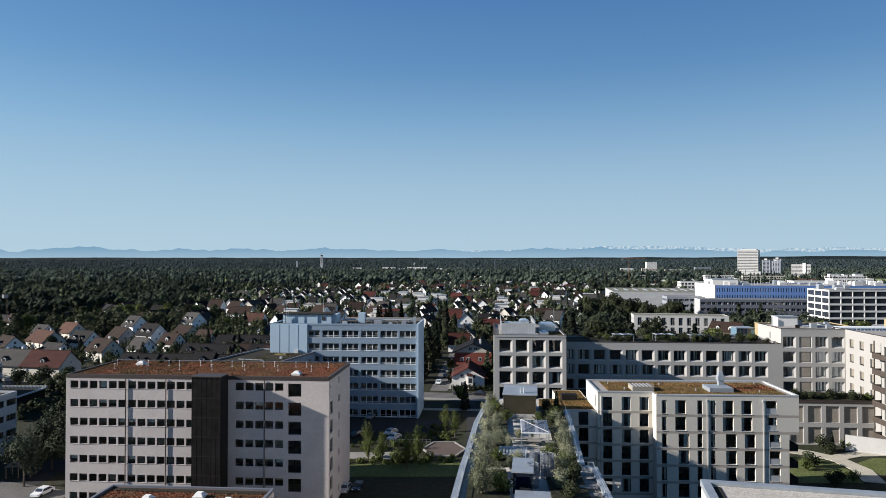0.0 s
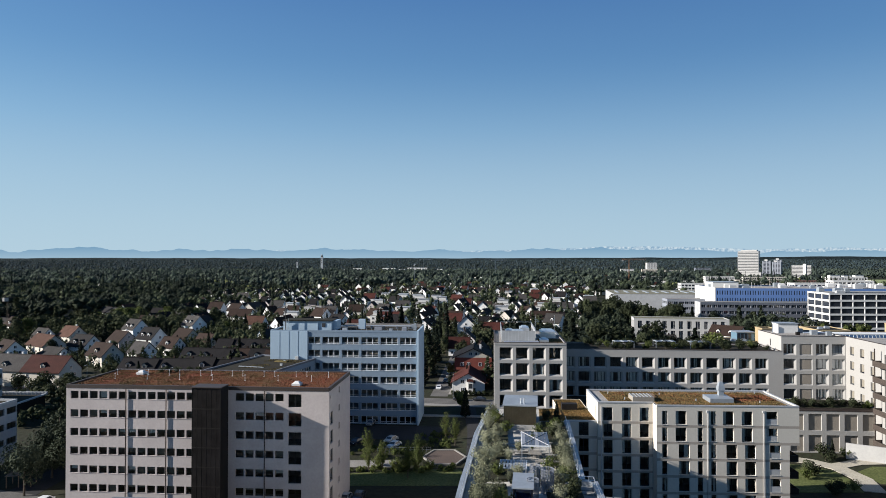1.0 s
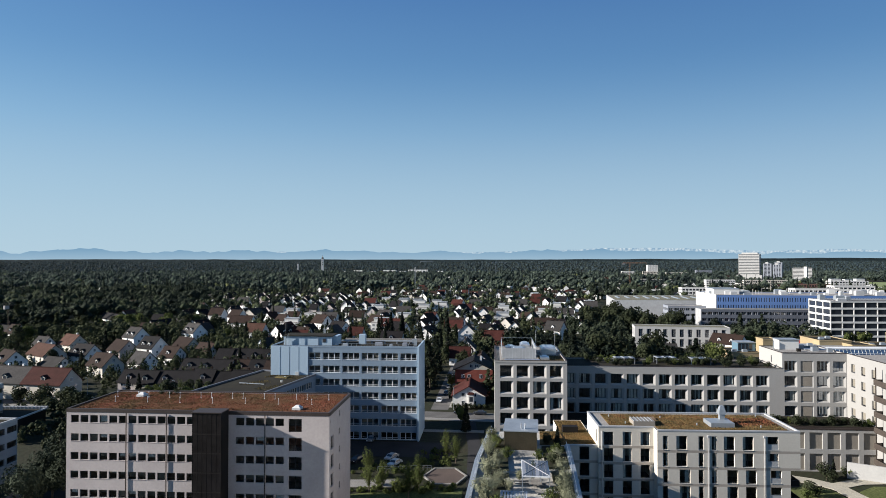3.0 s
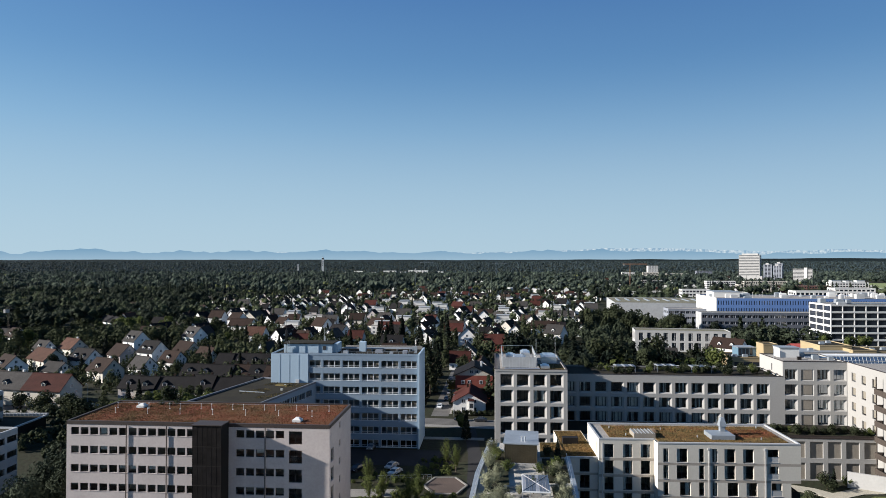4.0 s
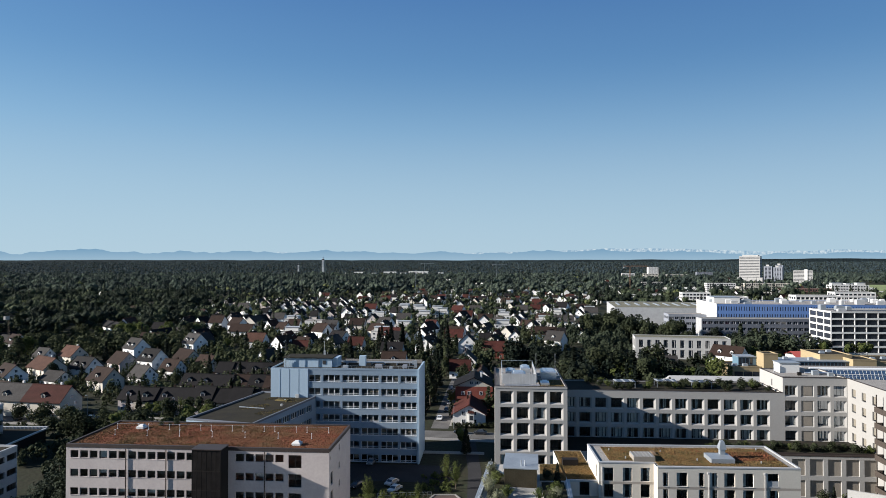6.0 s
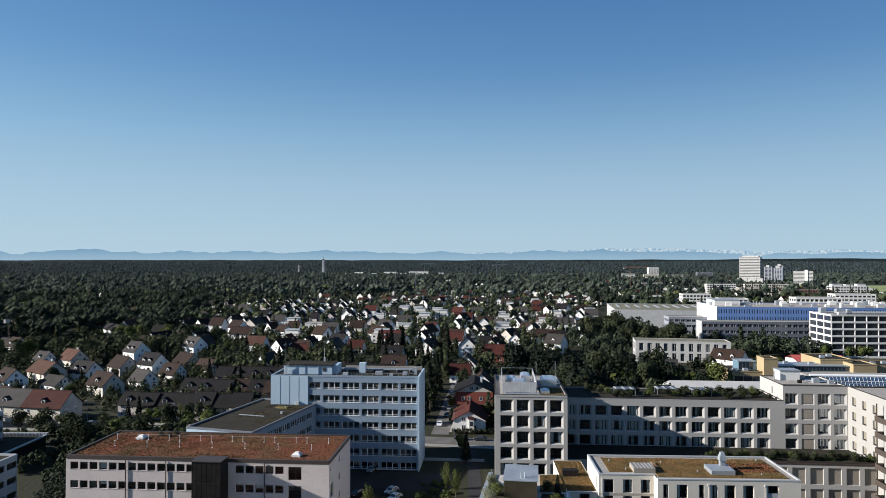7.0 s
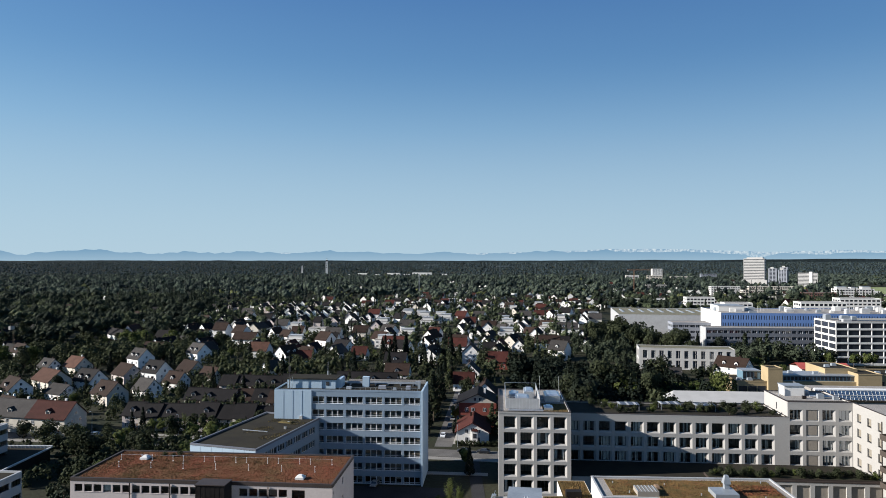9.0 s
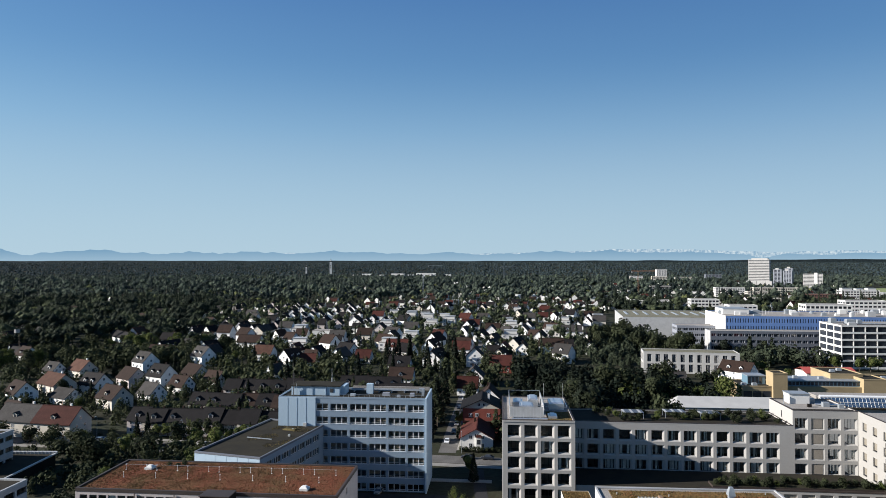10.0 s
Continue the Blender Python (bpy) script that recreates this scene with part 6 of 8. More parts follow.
def crowns(name, places, height, width, lobes, mat, label, seed, level=1, pointed=0.0, sprays=0, spray_size=0.6, flat=1.0):
    """A stand of trees as one mass: each crown is a heap of uneven rounded lobes, or a ragged cone for a conifer, with loose leaves at its rim."""
    rnd = np.random.default_rng(seed)
    n = len(places)
    h = rnd.uniform(*height, n) * rnd.choice((0.75, 1.0, 1.0, 1.25), n)
    r = h * rnd.uniform(*width, n) / 2
    cone = rnd.uniform(0, 1, n) < pointed
    h, r = np.where(cone, h * 1.25, h), np.where(cone, r * 0.55, r)
    k = lobes
    a = rnd.uniform(0, math.tau, (n, 1)) + np.arange(k) * 2.4 + rnd.normal(0, 0.3, (n, k))
    zz = np.where(cone[:, None], (np.arange(k) + 0.6) / k, 0.42 + 0.4 * rnd.uniform(0, 1, (n, k)))
    out = np.where(cone[:, None], 0.08, rnd.uniform(0.25, 0.62, (n, k)))
    if k > 1:
        out[:, 0] = 0
        zz[:, 0] = np.where(cone, zz[:, 0], 0.62)
    c = np.stack([places[:, 0:1] + r[:, None] * out * np.cos(a), places[:, 1:2] + r[:, None] * out * np.sin(a), places[:, 2:3] + h[:, None] * zz], 2)
    size = r[:, None] * np.where(cone[:, None], 1.05 * (1.08 - zz), rnd.uniform(0.42, 0.66, (n, k)) if k > 1 else 1.0)
    core = 0.82 if sprays else 1.0
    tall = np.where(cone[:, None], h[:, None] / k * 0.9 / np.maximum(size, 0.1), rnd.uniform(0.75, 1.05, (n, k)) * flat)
    verts, tris = ball(level)
    m = n * k
    q = rnd.uniform(0, math.tau, m)
    rot = np.stack([np.cos(q), -np.sin(q), np.sin(q), np.cos(q)], 1).reshape(-1, 2, 2)
    v = np.repeat(verts[None], m, 0) * rnd.uniform(0.8, 1.22, (m, len(verts), 1))
    v[:, :, :2] = np.einsum("nij,nkj->nki", rot, v[:, :, :2])
    scale = np.stack([size, size, size * tall], 2).reshape(m, 1, 3) * core
    co = (c.reshape(m, 1, 3) + v * scale).reshape(-1, 3)
    loops = (np.arange(m)[:, None, None] * len(verts) + tris[None]).reshape(-1)
    nt = len(loops) // 3
    starts = np.arange(nt) * 3
    if sprays:
        pick = rnd.integers(0, k, (n, sprays))
        d = rnd.normal(0, 1, (n, sprays, 3)) + (0, 0, 0.35)
        d /= np.linalg.norm(d, axis=2)[:, :, None]
        rows = np.arange(n)[:, None]
        p = (c[rows, pick] + d * (size[rows, pick] * rnd.uniform(0.9, 1.15, (n, sprays)))[:, :, None] * np.stack([np.ones_like(pick), np.ones_like(pick), tall[rows, pick]], 2)).reshape(-1, 3)
        nrm = rnd.normal(0, 0.42, p.shape) + d.reshape(-1, 3)
        nrm /= np.linalg.norm(nrm, axis=1)[:, None]
        t = np.cross(nrm, rnd.normal(0, 1, p.shape))
        t /= np.linalg.norm(t, axis=1)[:, None]
        b = np.cross(nrm, t)
        w = (spray_size * rnd.uniform(0.5, 1.3, len(p)))[:, None]
        qc = np.concatenate([p - t * w, p - b * w * 0.7, p + t * w, p + b * w * 0.6], 1).reshape(-1, 3)
        loops = np.concatenate([loops, np.arange(len(qc)) + len(co)])
        starts = np.concatenate([starts, nt * 3 + np.arange(len(qc) // 4) * 4])
        co = np.concatenate([co, qc])
    me = bpy.data.meshes.new(name)
    me.vertices.add(len(co))
    me.vertices.foreach_set("co", co.astype(np.float32).ravel())
    me.loops.add(len(loops))
    me.loops.foreach_set("vertex_index", loops.astype(np.int32))
    me.polygons.add(len(starts))
    me.polygons.foreach_set("loop_start", starts.astype(np.int32))
    me.polygons.foreach_set("use_smooth", np.arange(len(starts)) < nt)
    me.materials.append(mat)
    me.update(calc_edges=True)
    return tagged(new(name, me), label, "woods", kind="stuff")


def mixed_stand(name, places, kinds, seed):
    """Sorts the places of a wood into its kinds of trees by chance. kinds: share, then the arguments of crowns()."""
    rnd = np.random.default_rng(seed)
    u = rnd.uniform(0, 1, len(places))
    low = 0.0
    for j, (share, tag, height, width, lobes, mat, label, more) in enumerate(kinds):
        part_of = places[(u >= low) & (u < low + share)]
        low += share
        crowns(name + "_" + tag, part_of, height, width, lobes, mat, label, seed * 10 + j, **more)


# ---- houses of the settlement ----
M_PANE = surface("dark_house_pane", (0.03, 0.035, 0.045), 0.08, 0.0, big=0.2, fine=0.05, bump=0, spec=0.6)
WALLS = {"white": surface("off_white_house_render", (0.75, 0.74, 0.72), 0.9, big=0.14, fine=0.06, big_size=3, fine_size=0.3, bump=0.06, vary=0.14), "cream": M_CREAM, "grey": M_GREYPLASTER, "red": M_BRICK, "yellow": M_YELLOW}
TILES = {"red": M_TILERED, "brown": M_TILEBROWN, "grey": M_TILEGREY, "dark": M_TILEDARK, "pink": M_TILEPINK}
TILE_WORDS = {"red": "red tiled", "brown": "brown tiled", "grey": "grey tiled", "dark": "dark slate", "pink": "faded orange tiled"}
FORMS = {"small": (10.0, 8.8, 4.0, 45), "mid": (12.5, 10.2, 4.8, 43), "long": (17.0, 10.8, 5.6, 40), "low": (11.5, 9.0, 3.2, 36), "row": (7.4, 9.6, 5.2, 38), "row_tall": (7.4, 9.2, 5.8, 41), "tall": (11.5, 10.5, 6.6, 44), "corner": (17.0, 11.3, 4.0, 29), "block": (16.5, 10.8, 6.0, 42), "manor": (20.0, 14.0, 8.0, 48)}
HOUSES = {}


def house_window_mesh(w=1.2, h=1.35):
    bm = bmesh.new()
    pierced(bm, pose(-w / 2, -0.06, 0), w, 0, h, [(0.09, w / 2 - 0.04, 0.09, h - 0.09), (w / 2 + 0.04, w - 0.09, 0.09, h - 0.09)], 0.07)
    for a, b in ((0, 0), (w, 0)):
        quad(bm, [(a - w / 2, -0.06, 0), (a - w / 2, 0.02, 0), (a - w / 2, 0.02, h), (a - w / 2, -0.06, h)])
    quad(bm, [(-w / 2, -0.06, h), (w / 2, -0.06, h), (w / 2, 0.02, h), (-w / 2, 0.02, h)])
    bmesh.ops.remove_doubles(bm, verts=bm.verts, dist=1e-4)
    quad(bm, [(-w / 2 + 0.05, -0.015, 0.05), (w / 2 - 0.05, -0.015, 0.05), (w / 2 - 0.05, -0.015, h - 0.05), (-w / 2 + 0.05, -0.015, h - 0.05)], 1)
    return as_mesh("window", bm, M_FRAMEWHITE, M_PANE)


HOUSE_WINDOW = house_window_mesh()
DOOR_MESH = as_mesh("door", boxed(-0.55, 0.55, -0.06, 0.02, 0, 2.1), M_WOOD)


def gable_roof(l, w, h, pitch, over=0.55, thick=0.28):
    """Two tiled slopes with eaves, verge and ridge, ridge along x, centred."""
    bm = bmesh.new()
    rise = math.tan(radians(pitch))
    x, y = l / 2 + over * 0.7, w / 2 + over
    top, foot = h + w / 2 * rise, h - over * rise
    for s in (1, -1):
        lo, hi = [Vector((-x, -s * y, foot)), Vector((x, -s * y, foot))], [Vector((x, 0, top)), Vector((-x, 0, top))]
        up = Vector((0, 0, thick))
        a = [*lo, *hi]
        b = [p + up for p in a]
        faces = [b, a[::-1], [a[0], a[1], b[1], b[0]], [a[1], a[2], b[2], b[1]], [a[3], a[0], b[0], b[3]]]
        for f in faces:
            quad(bm, f if s == 1 else f[::-1])
    block(bm, -x, x, -0.18, 0.18, top + thick * 0.6, top + thick + 0.12)
    return bm, top


def gable_walls(l, w, h, pitch):
    bm = bmesh.new()
    top = h + w / 2 * math.tan(radians(pitch))
    for s in (1, -1):
        quad(bm, [(-s * l / 2, -s * w / 2, 0), (s * l / 2, -s * w / 2, 0), (s * l / 2, -s * w / 2, h), (-s * l / 2, -s * w / 2, h)])
        f = bm.faces.new([bm.verts.new(p) for p in ((s * l / 2, -s * w / 2, 0), (s * l / 2, s * w / 2, 0), (s * l / 2, s * w / 2, h), (s * l / 2, 0, top), (s * l / 2, -s * w / 2, h))])
    return bm


def dormer_mesh(tile, wall, w=1.7, h=1.7, d=2.6):
    bm = bmesh.new()
    block(bm, -w / 2, w / 2, 0, d, 0, h, mi=1)
    quad(bm, [(-w / 2 + 0.2, -0.02, 0.35), (w / 2 - 0.2, -0.02, 0.35), (w / 2 - 0.2, -0.02, h - 0.2), (-w / 2 + 0.2, -0.02, h - 0.2)], 2)
    for s in (1, -1):
        pts = [(s * (w / 2 + 0.25), -0.25, h - 0.1), (s * (w / 2 + 0.25), d, h - 0.1), (0, d, h + 0.75), (0, -0.25, h + 0.75)]
        quad(bm, pts if s > 0 else pts[::-1])
    f = [bm.verts.new(p) for p in ((-w / 2, -0.01, h - 0.02), (w / 2, -0.01, h - 0.02), (0, -0.01, h + 0.68))]
    bm.faces.new(f).material_index = 1
    return as_mesh("dormer", bm, tile, wall, M_PANE)


def house(form, x, y, turn, tile="brown", wall="white", dormers=0, group="houses of the settlement", s=1.0):
    l, w, h, pitch = FORMS[form]
    near, distant = y < 420, y > 560
    key = (form, tile, wall, dormers, near, distant)
    words = f"{wall if wall != 'red' else 'red timber'} house with a {TILE_WORDS[tile]} gable roof" + (" and dormers" if dormers else "")
    place = pose(x, y, 0, 0, 0, turn) @ Matrix.Diagonal((s, s, s, 1))
    if key in HOUSES:
        return copy_thing(HOUSES[key], pose(x, y, 0, 0, 0, turn))
    t = thing("row_house" if form.startswith("row") else "house", place, words, "house", group)
    HOUSES[key] = t
    part("wall", gable_walls(l, w, h, pitch), WALLS[wall], t)
    bm, top = gable_roof(l, w, h, pitch)
    roof = part("roof", bm, TILES[tile], t)
    part("chimney", boxed(l * 0.18, l * 0.18 + 0.7, 0.5, 1.2, top - 1.6, top + 1.1), M_TILEBROWN if wall == "white" or form.startswith("row") else M_WHITE, t)
    floors = [0.95] + ([3.6] if h > 4.6 and near else [])
    n = 1 if distant else 3 if l > 9 else 2
    for z in floors:
        for k in range(n):
            link_part("window", HOUSE_WINDOW, t, pose(l * ((k + 0.5) / n - 0.5), -w / 2 - 0.01, z))
    for sd in (90, -90) if near and not form.startswith("row") else (-90,):
        for z, us in ((0.95, (-2.0, 2.0)), (3.7, (-2.0, 2.0) if near else (0,)))[0 if near else 1:]:
            for u in us:
                link_part("window", HOUSE_WINDOW, t, pose(0, 0, 0, 0, 0, sd) @ pose(u, -l / 2 - 0.01, z))
        if near:
            link_part("window", HOUSE_WINDOW, t, pose(0, 0, 0, 0, 0, sd) @ pose(0, -l / 2 - 0.01, min(top - 2.9, 6.3)))
    if near:
        link_part("door", DOOR_MESH, t, pose(l * 0.33, -w / 2 - 0.005, 0))
    rise = math.tan(radians(pitch))
    for k in range(dormers):
        u = l * ((k + 0.5) / dormers - 0.5) * 0.8
        v = -w / 2 + 1.0
        link_part("dormer", dormer_mesh(TILES[tile], WALLS[wall]), t, pose(u, v, h + 1.0 * rise - 0.35))
    return t


def villa(x, y, turn, w=13, d=10, h=6.2, setback=True):
    """A flat-roofed white house, its top floor set back."""
    key = ("villa", w, d, h, setback)
    if key in HOUSES:
        return copy_thing(HOUSES[key], pose(x, y, 0, 0, 0, turn))
    t = thing("villa", pose(x, y, 0, 0, 0, turn), "white flat-roofed modern house with bands of dark windows", "house", "houses of the settlement")
    HOUSES[key] = t
    part("wall", boxed(-w / 2, w / 2, -d / 2, d / 2, 0, h), M_WHITE, t)
    part("roof", boxed(-w / 2 - 0.15, w / 2 + 0.15, -d / 2 - 0.15, d / 2 + 0.15, h, h + 0.25), M_GRAVEL, t)
    if setback:
        part("top_floor", boxed(-w / 2 + 2, w / 2 - 1, -d / 2 + 2, d / 2 - 1, h + 0.25, h + 2.9), M_WHITE, t)
        part("top_roof", boxed(-w / 2 + 1.6, w / 2 - 0.6, -d / 2 + 1.6, d / 2 - 0.6, h + 2.9, h + 3.1), M_COPING, t)
    for sd, ww, dd in ((0, w, d), (-90, d, w)):
        for z in (0.9, 3.7):
            for k in range(3):
                link_part("window", HOUSE_WINDOW, t, pose(0, 0, 0, 0, 0, sd) @ pose(ww * ((k + 0.5) / 3 - 0.5), -dd / 2 - 0.01, z) @ Matrix.Diagonal((1.5, 1, 1.1, 1)))
    return t


# the gardens on the east side, street by street
house("long", -194, 322, -34, "pink", "cream")
house("small", -223, 368, -28, "grey", "white", 1)
house("mid", -207, 368, -31, "pink", "cream")
house("mid", -177, 326, -25, "dark", "white", 2)
house("mid", -167, 343, -36, "brown", "grey")
house("tall", -180, 386, -34, "grey", "white", 2)
house("tall", -150, 340, -28, "dark", "white", 2)
house("small", -140, 307, -31, "grey", "white")
house("small", -134, 326, -25, "brown", "white", 1)
house("mid", -138, 354, -36, "brown", "cream")
house("tall", -155, 410, -34, "grey", "white", 2)
house("small", -122, 340, -28, "brown", "white")
house("block", -146, 246, -12, "red", "cream", 1)
house("block", -162.4, 249.5, -12, "grey", "cream", 1)
house("mid", -151, 294, -31, "brown", "cream", 1)
house("low", -178, 303, -25, "grey", "white")
house("mid", -200, 304, -36, "brown", "white", 1)
house("small", -178, 267, -30, "brown", "yellow")
rnd = random.Random(5)
for n, x0, y0 in ((8, -119, 252.5), (6, -107, 281), (5, -103, 314), (4, -50, 322)):
    tile = "brown"
    for k in range(n):
        tile = rnd.choice((tile, "dark", "brown", "dark", "dark"))
        house(rnd.choice(("row", "row", "row_tall")), x0 + 7.35 * k, y0 - 0.8 * k + rnd.choice((0, 0, 1.1, -0.9)), -6, tile, rnd.choice(("cream", "grey", "grey")), rnd.choice((0, 1, 1)))
# along and behind the blue offices
house("long", -149, 487, -8, "brown", "white")
house("mid", -123, 433, -10, "pink", "white")
house("tall", -98, 401, 58, "brown", "white", 2)
house("small", -97, 363, 62, "grey", "white")
house("small", -87, 402, -8, "red", "white")
villa(-105, 536, -6, 14, 11, 8.6, False)
house("small", -90, 440, 66, "dark", "white")
house("mid", -71, 421, 70, "grey", "white")
house("small", -73, 464, 70, "dark", "white")
house("mid", -71, 543, -10, "brown", "cream")
house("long", -37, 462, -10, "red", "white", 2)
house("small", -56, 421, -10, "red", "white")
villa(-61, 620, -6)
house("mid", -36, 595, -10, "grey", "white")
villa(-19, 628, -6)
house("small", -48, 535, 70, "dark", "white")
house("mid", -150, 598, -10, "grey", "white")
house("mid", -190, 598, 72, "dark", "white")
house("mid", -96, 661, 75, "grey", "white")
house("mid", -80, 722, -10, "red", "white")
villa(-132, 575, -6)
for k in range(7):
    house("row", -178 + 8.5 * k, 700 + 5 * k, 78, "dark", "white")
# between the side street and the woods
house("long", -11, 410, 80, "brown", "white", 1)
house("mid", -11, 511, 78, "dark", "white")
house("mid", 7, 457, -8, "red", "white")
house("tall", 14.6, 411, 84, "dark", "white")
house("small", 36.6, 461, 72, "red", "white")
house("small", 50, 461, 76, "brown", "white")
house("mid", 29, 389, -6, "red", "red")
house("long", 70.5, 467, -12, "brown", "white")
house("mid", 24, 534, 70, "dark", "white")
house("mid", 36.6, 585, -8, "brown", "grey")
villa(47, 533, -6)
house("small", 64, 584, 66, "grey", "white")
villa(54, 642, -6)
house("long", 18, 618, -8, "red", "white")
house("mid", 82, 699, -10, "grey", "white")
house("long", 100, 699, -10, "red", "white")
villa(110, 652, -8)
villa(86.5, 572, -8)
house("long", 102, 563, -8, "grey", "white", 2)
house("mid", 104, 508, 72, "dark", "white")
house("mid", 116, 512, 72, "dark", "white")
house("small", 97, 464, 70, "dark", "white")
# the white corner house with a bay window and the red timber house behind it
corner = house("corner", 9.3, 238.0, 86, "red", "white", 0, "houses by the crossing")
bay = boxed(-0.9, 0.9, -1.0, 0, 1.0, 4.6)
bay_part = part("bay_window", bay, M_WHITE, corner, "white bay window with a small hipped roof", m=pose(0, 0, 0, 0, 0, -90) @ pose(0.8, -8.5, 0))
part("bay_roof", boxed(-1.1, 1.1, -1.2, 0.0, 4.6, 5.3, taper=0.35), M_TILERED, bay_part)
part("bay_glass", boxed(-0.6, 0.6, -1.03, -1.0, 2.2, 3.8), M_PANE, bay_part)


def timber_house(x, y, turn):
    """A broad chalet: red timber storeys under a pale boarded gable and a dark roof with wide eaves."""
    l, w, h, pitch = 15.0, 14.2, 9.6, 25
    t = thing("timber_house", pose(x, y, 0, 0, 0, turn), "red timber chalet with a pale boarded gable and dark wide-eaved roof", "house", "houses by the crossing")
    part("wall", boxed(-w / 2, w / 2, 0, l, 0, h), M_BRICK, t)
    rise = math.tan(radians(pitch))
    for s in (0.0, l):
        bm = bmesh.new()
        bm.faces.new([bm.verts.new(p) for p in ((-w / 2, s, h), (w / 2, s, h), (0, s, h + w / 2 * rise))])
        part("gable", bm, M_CREAM, t, "pale boarded gable")
    roof, top = gable_roof(l, w, h, pitch, 1.0, 0.3)
    part("roof", roof, M_TILEDARK, t, m=pose(0, l / 2, 0, 0, 0, 90))
    for u, z in ((-1.6, h + 0.7), (0.4, h + 0.7), (-4.8, 6.4), (-2.4, 6.4), (2.0, 6.4), (4.6, 6.4), (-4.8, 2.6), (2.0, 2.6), (4.6, 2.6)):
        link_part("window", HOUSE_WINDOW, t, pose(u + 0.6, -0.01, z))
    part("balcony", boxed(-6.4, 6.4, -1.3, 0, 5.0, 5.2), M_DARKWOOD, t)
    part("balcony_rail", boxed(-6.4, 6.4, -1.3, -1.2, 5.2, 6.1), M_BRICK, t)
    part("chimney", boxed(2.2, 3.0, 6.0, 6.8, top - 1.6, top + 1.0), M_WHITE, t)


timber_house(11.4, 250.5, -4)

house("mid", 15, 273, 84, "dark", "white")
house("mid", 17, 296, 84, "brown", "white")
house("small", 8, 325, -6, "red", "white")
house("mid", -24, 300, -6, "dark", "cream")
house("mid", -26, 345, -6, "brown", "white", 1)
house("mid", 12, 350, 84, "grey", "white")
house("mid", -30, 385, -8, "dark", "white", 1)

# small groups of houses in clearings of the wooded side
CLEARINGS = [(-252, 474, 22), (-334, 470, 24), (-285, 396, 22), (-210, 528, 20), (-176, 545, 19), (-118, 535, 15)]
for k in range(6):
    house("row", -270 + 5.6 * k, 528 - 5.2 * k, -42, "dark", "white", 0)
for x, y, turn, form, tile in ((-348, 512, 60, "mid", "dark"), (-334, 522, -30, "small", "brown"), (-322, 508, 58, "small", "dark"), (-340, 545, -20, "mid", "grey"), (-300, 424, -34, "mid", "grey"), (-287, 432, -30, "small", "dark"),
                               (-275, 424, -34, "mid", "brown"), (-296, 446, 56, "small", "dark"), (-222, 572, 58, "small", "dark"), (-209, 570, 58, "small", "dark"), (-197, 574, -20, "mid", "dark"), (-186, 586, 60, "small", "grey"),
                               (-174, 584, 60, "small", "dark"), (-163, 588, 60, "small", "dark"), (-236, 640, -30, "mid", "brown"), (-280, 690, 58, "mid", "dark"), (-330, 700, -30, "small", "brown"), (-210, 700, -30, "small", "grey")):
    house(form, x, y, turn, tile, "white", 1 if y < 500 else 0)

FEET = [(o.location.x, o.location.y) for o in bpy.data.objects if o.type == "EMPTY" and o.get("category") == "house"]


def free_of(feet, x, y, gap):
    return all((x - a) ** 2 + (y - b) ** 2 > gap * gap for a, b in feet)


rnd = random.Random(21)
# the rest of the settlement, in loose garden streets
for row in range(20):
    yy = 425 + row * 24
    for col in range(-15, 17):
        x, y = col * 19.5 + rnd.uniform(-5, 5) + yy * 0.02, yy + rnd.uniform(-7, 7)
        px = x / y
        if px < -0.35 or px > 0.235 or (px < -0.25 and rnd.random() < 0.5) or rnd.random() < 0.27 + 0.3 * (row / 20):
            continue
        if px > 0.2 and y < 640 or not free_of(FEET, x, y, 14.5):
            continue
        FEET.append((x, y))
        pick = rnd.random()
        turn = rnd.choice((-10, -30, 80, 68, 58, -36))
        if px < -0.1 and y > 560:
            house(rnd.choice(("row", "row_tall", "small")), x, y, rnd.choice((78, 76, -12)), rnd.choice(("dark", "dark", "brown")), rnd.choice(("white", "grey")), 0)
        elif pick < (0.17 if y > 500 else 0.04):
            villa(x, y, -7)
        else:
            house(rnd.choice(("small", "small", "mid", "mid", "tall")), x, y, turn, rnd.choice(("red", "brown", "dark", "grey", "brown", "dark", "dark", "brown", "dark")), rnd.choice(("white", "white", "white", "cream")), rnd.choice((0, 0, 1)) if y < 620 else 0)
house("long", 157, 364, -48, "brown", "white", 2, "houses by the flats")
house("low", 118, 352, -10, "grey", "white", 0, "houses by the flats")
for k in range(46):
    y = 425 + 420 * rnd.random() ** 1.7
    x = y * rnd.choice((rnd.uniform(-0.72, -0.42), rnd.uniform(-0.45, -0.21), rnd.uniform(-0.45, -0.21)))
    if free_of(FEET, x, y, 16):
        FEET.append((x, y))
        house(rnd.choice(("small", "mid", "long")), x, y, rnd.choice((-10, -14, 74, 66)), rnd.choice(("brown", "dark", "grey", "pink")), rnd.choice(("white", "white", "cream")), rnd.choice((0, 1)))


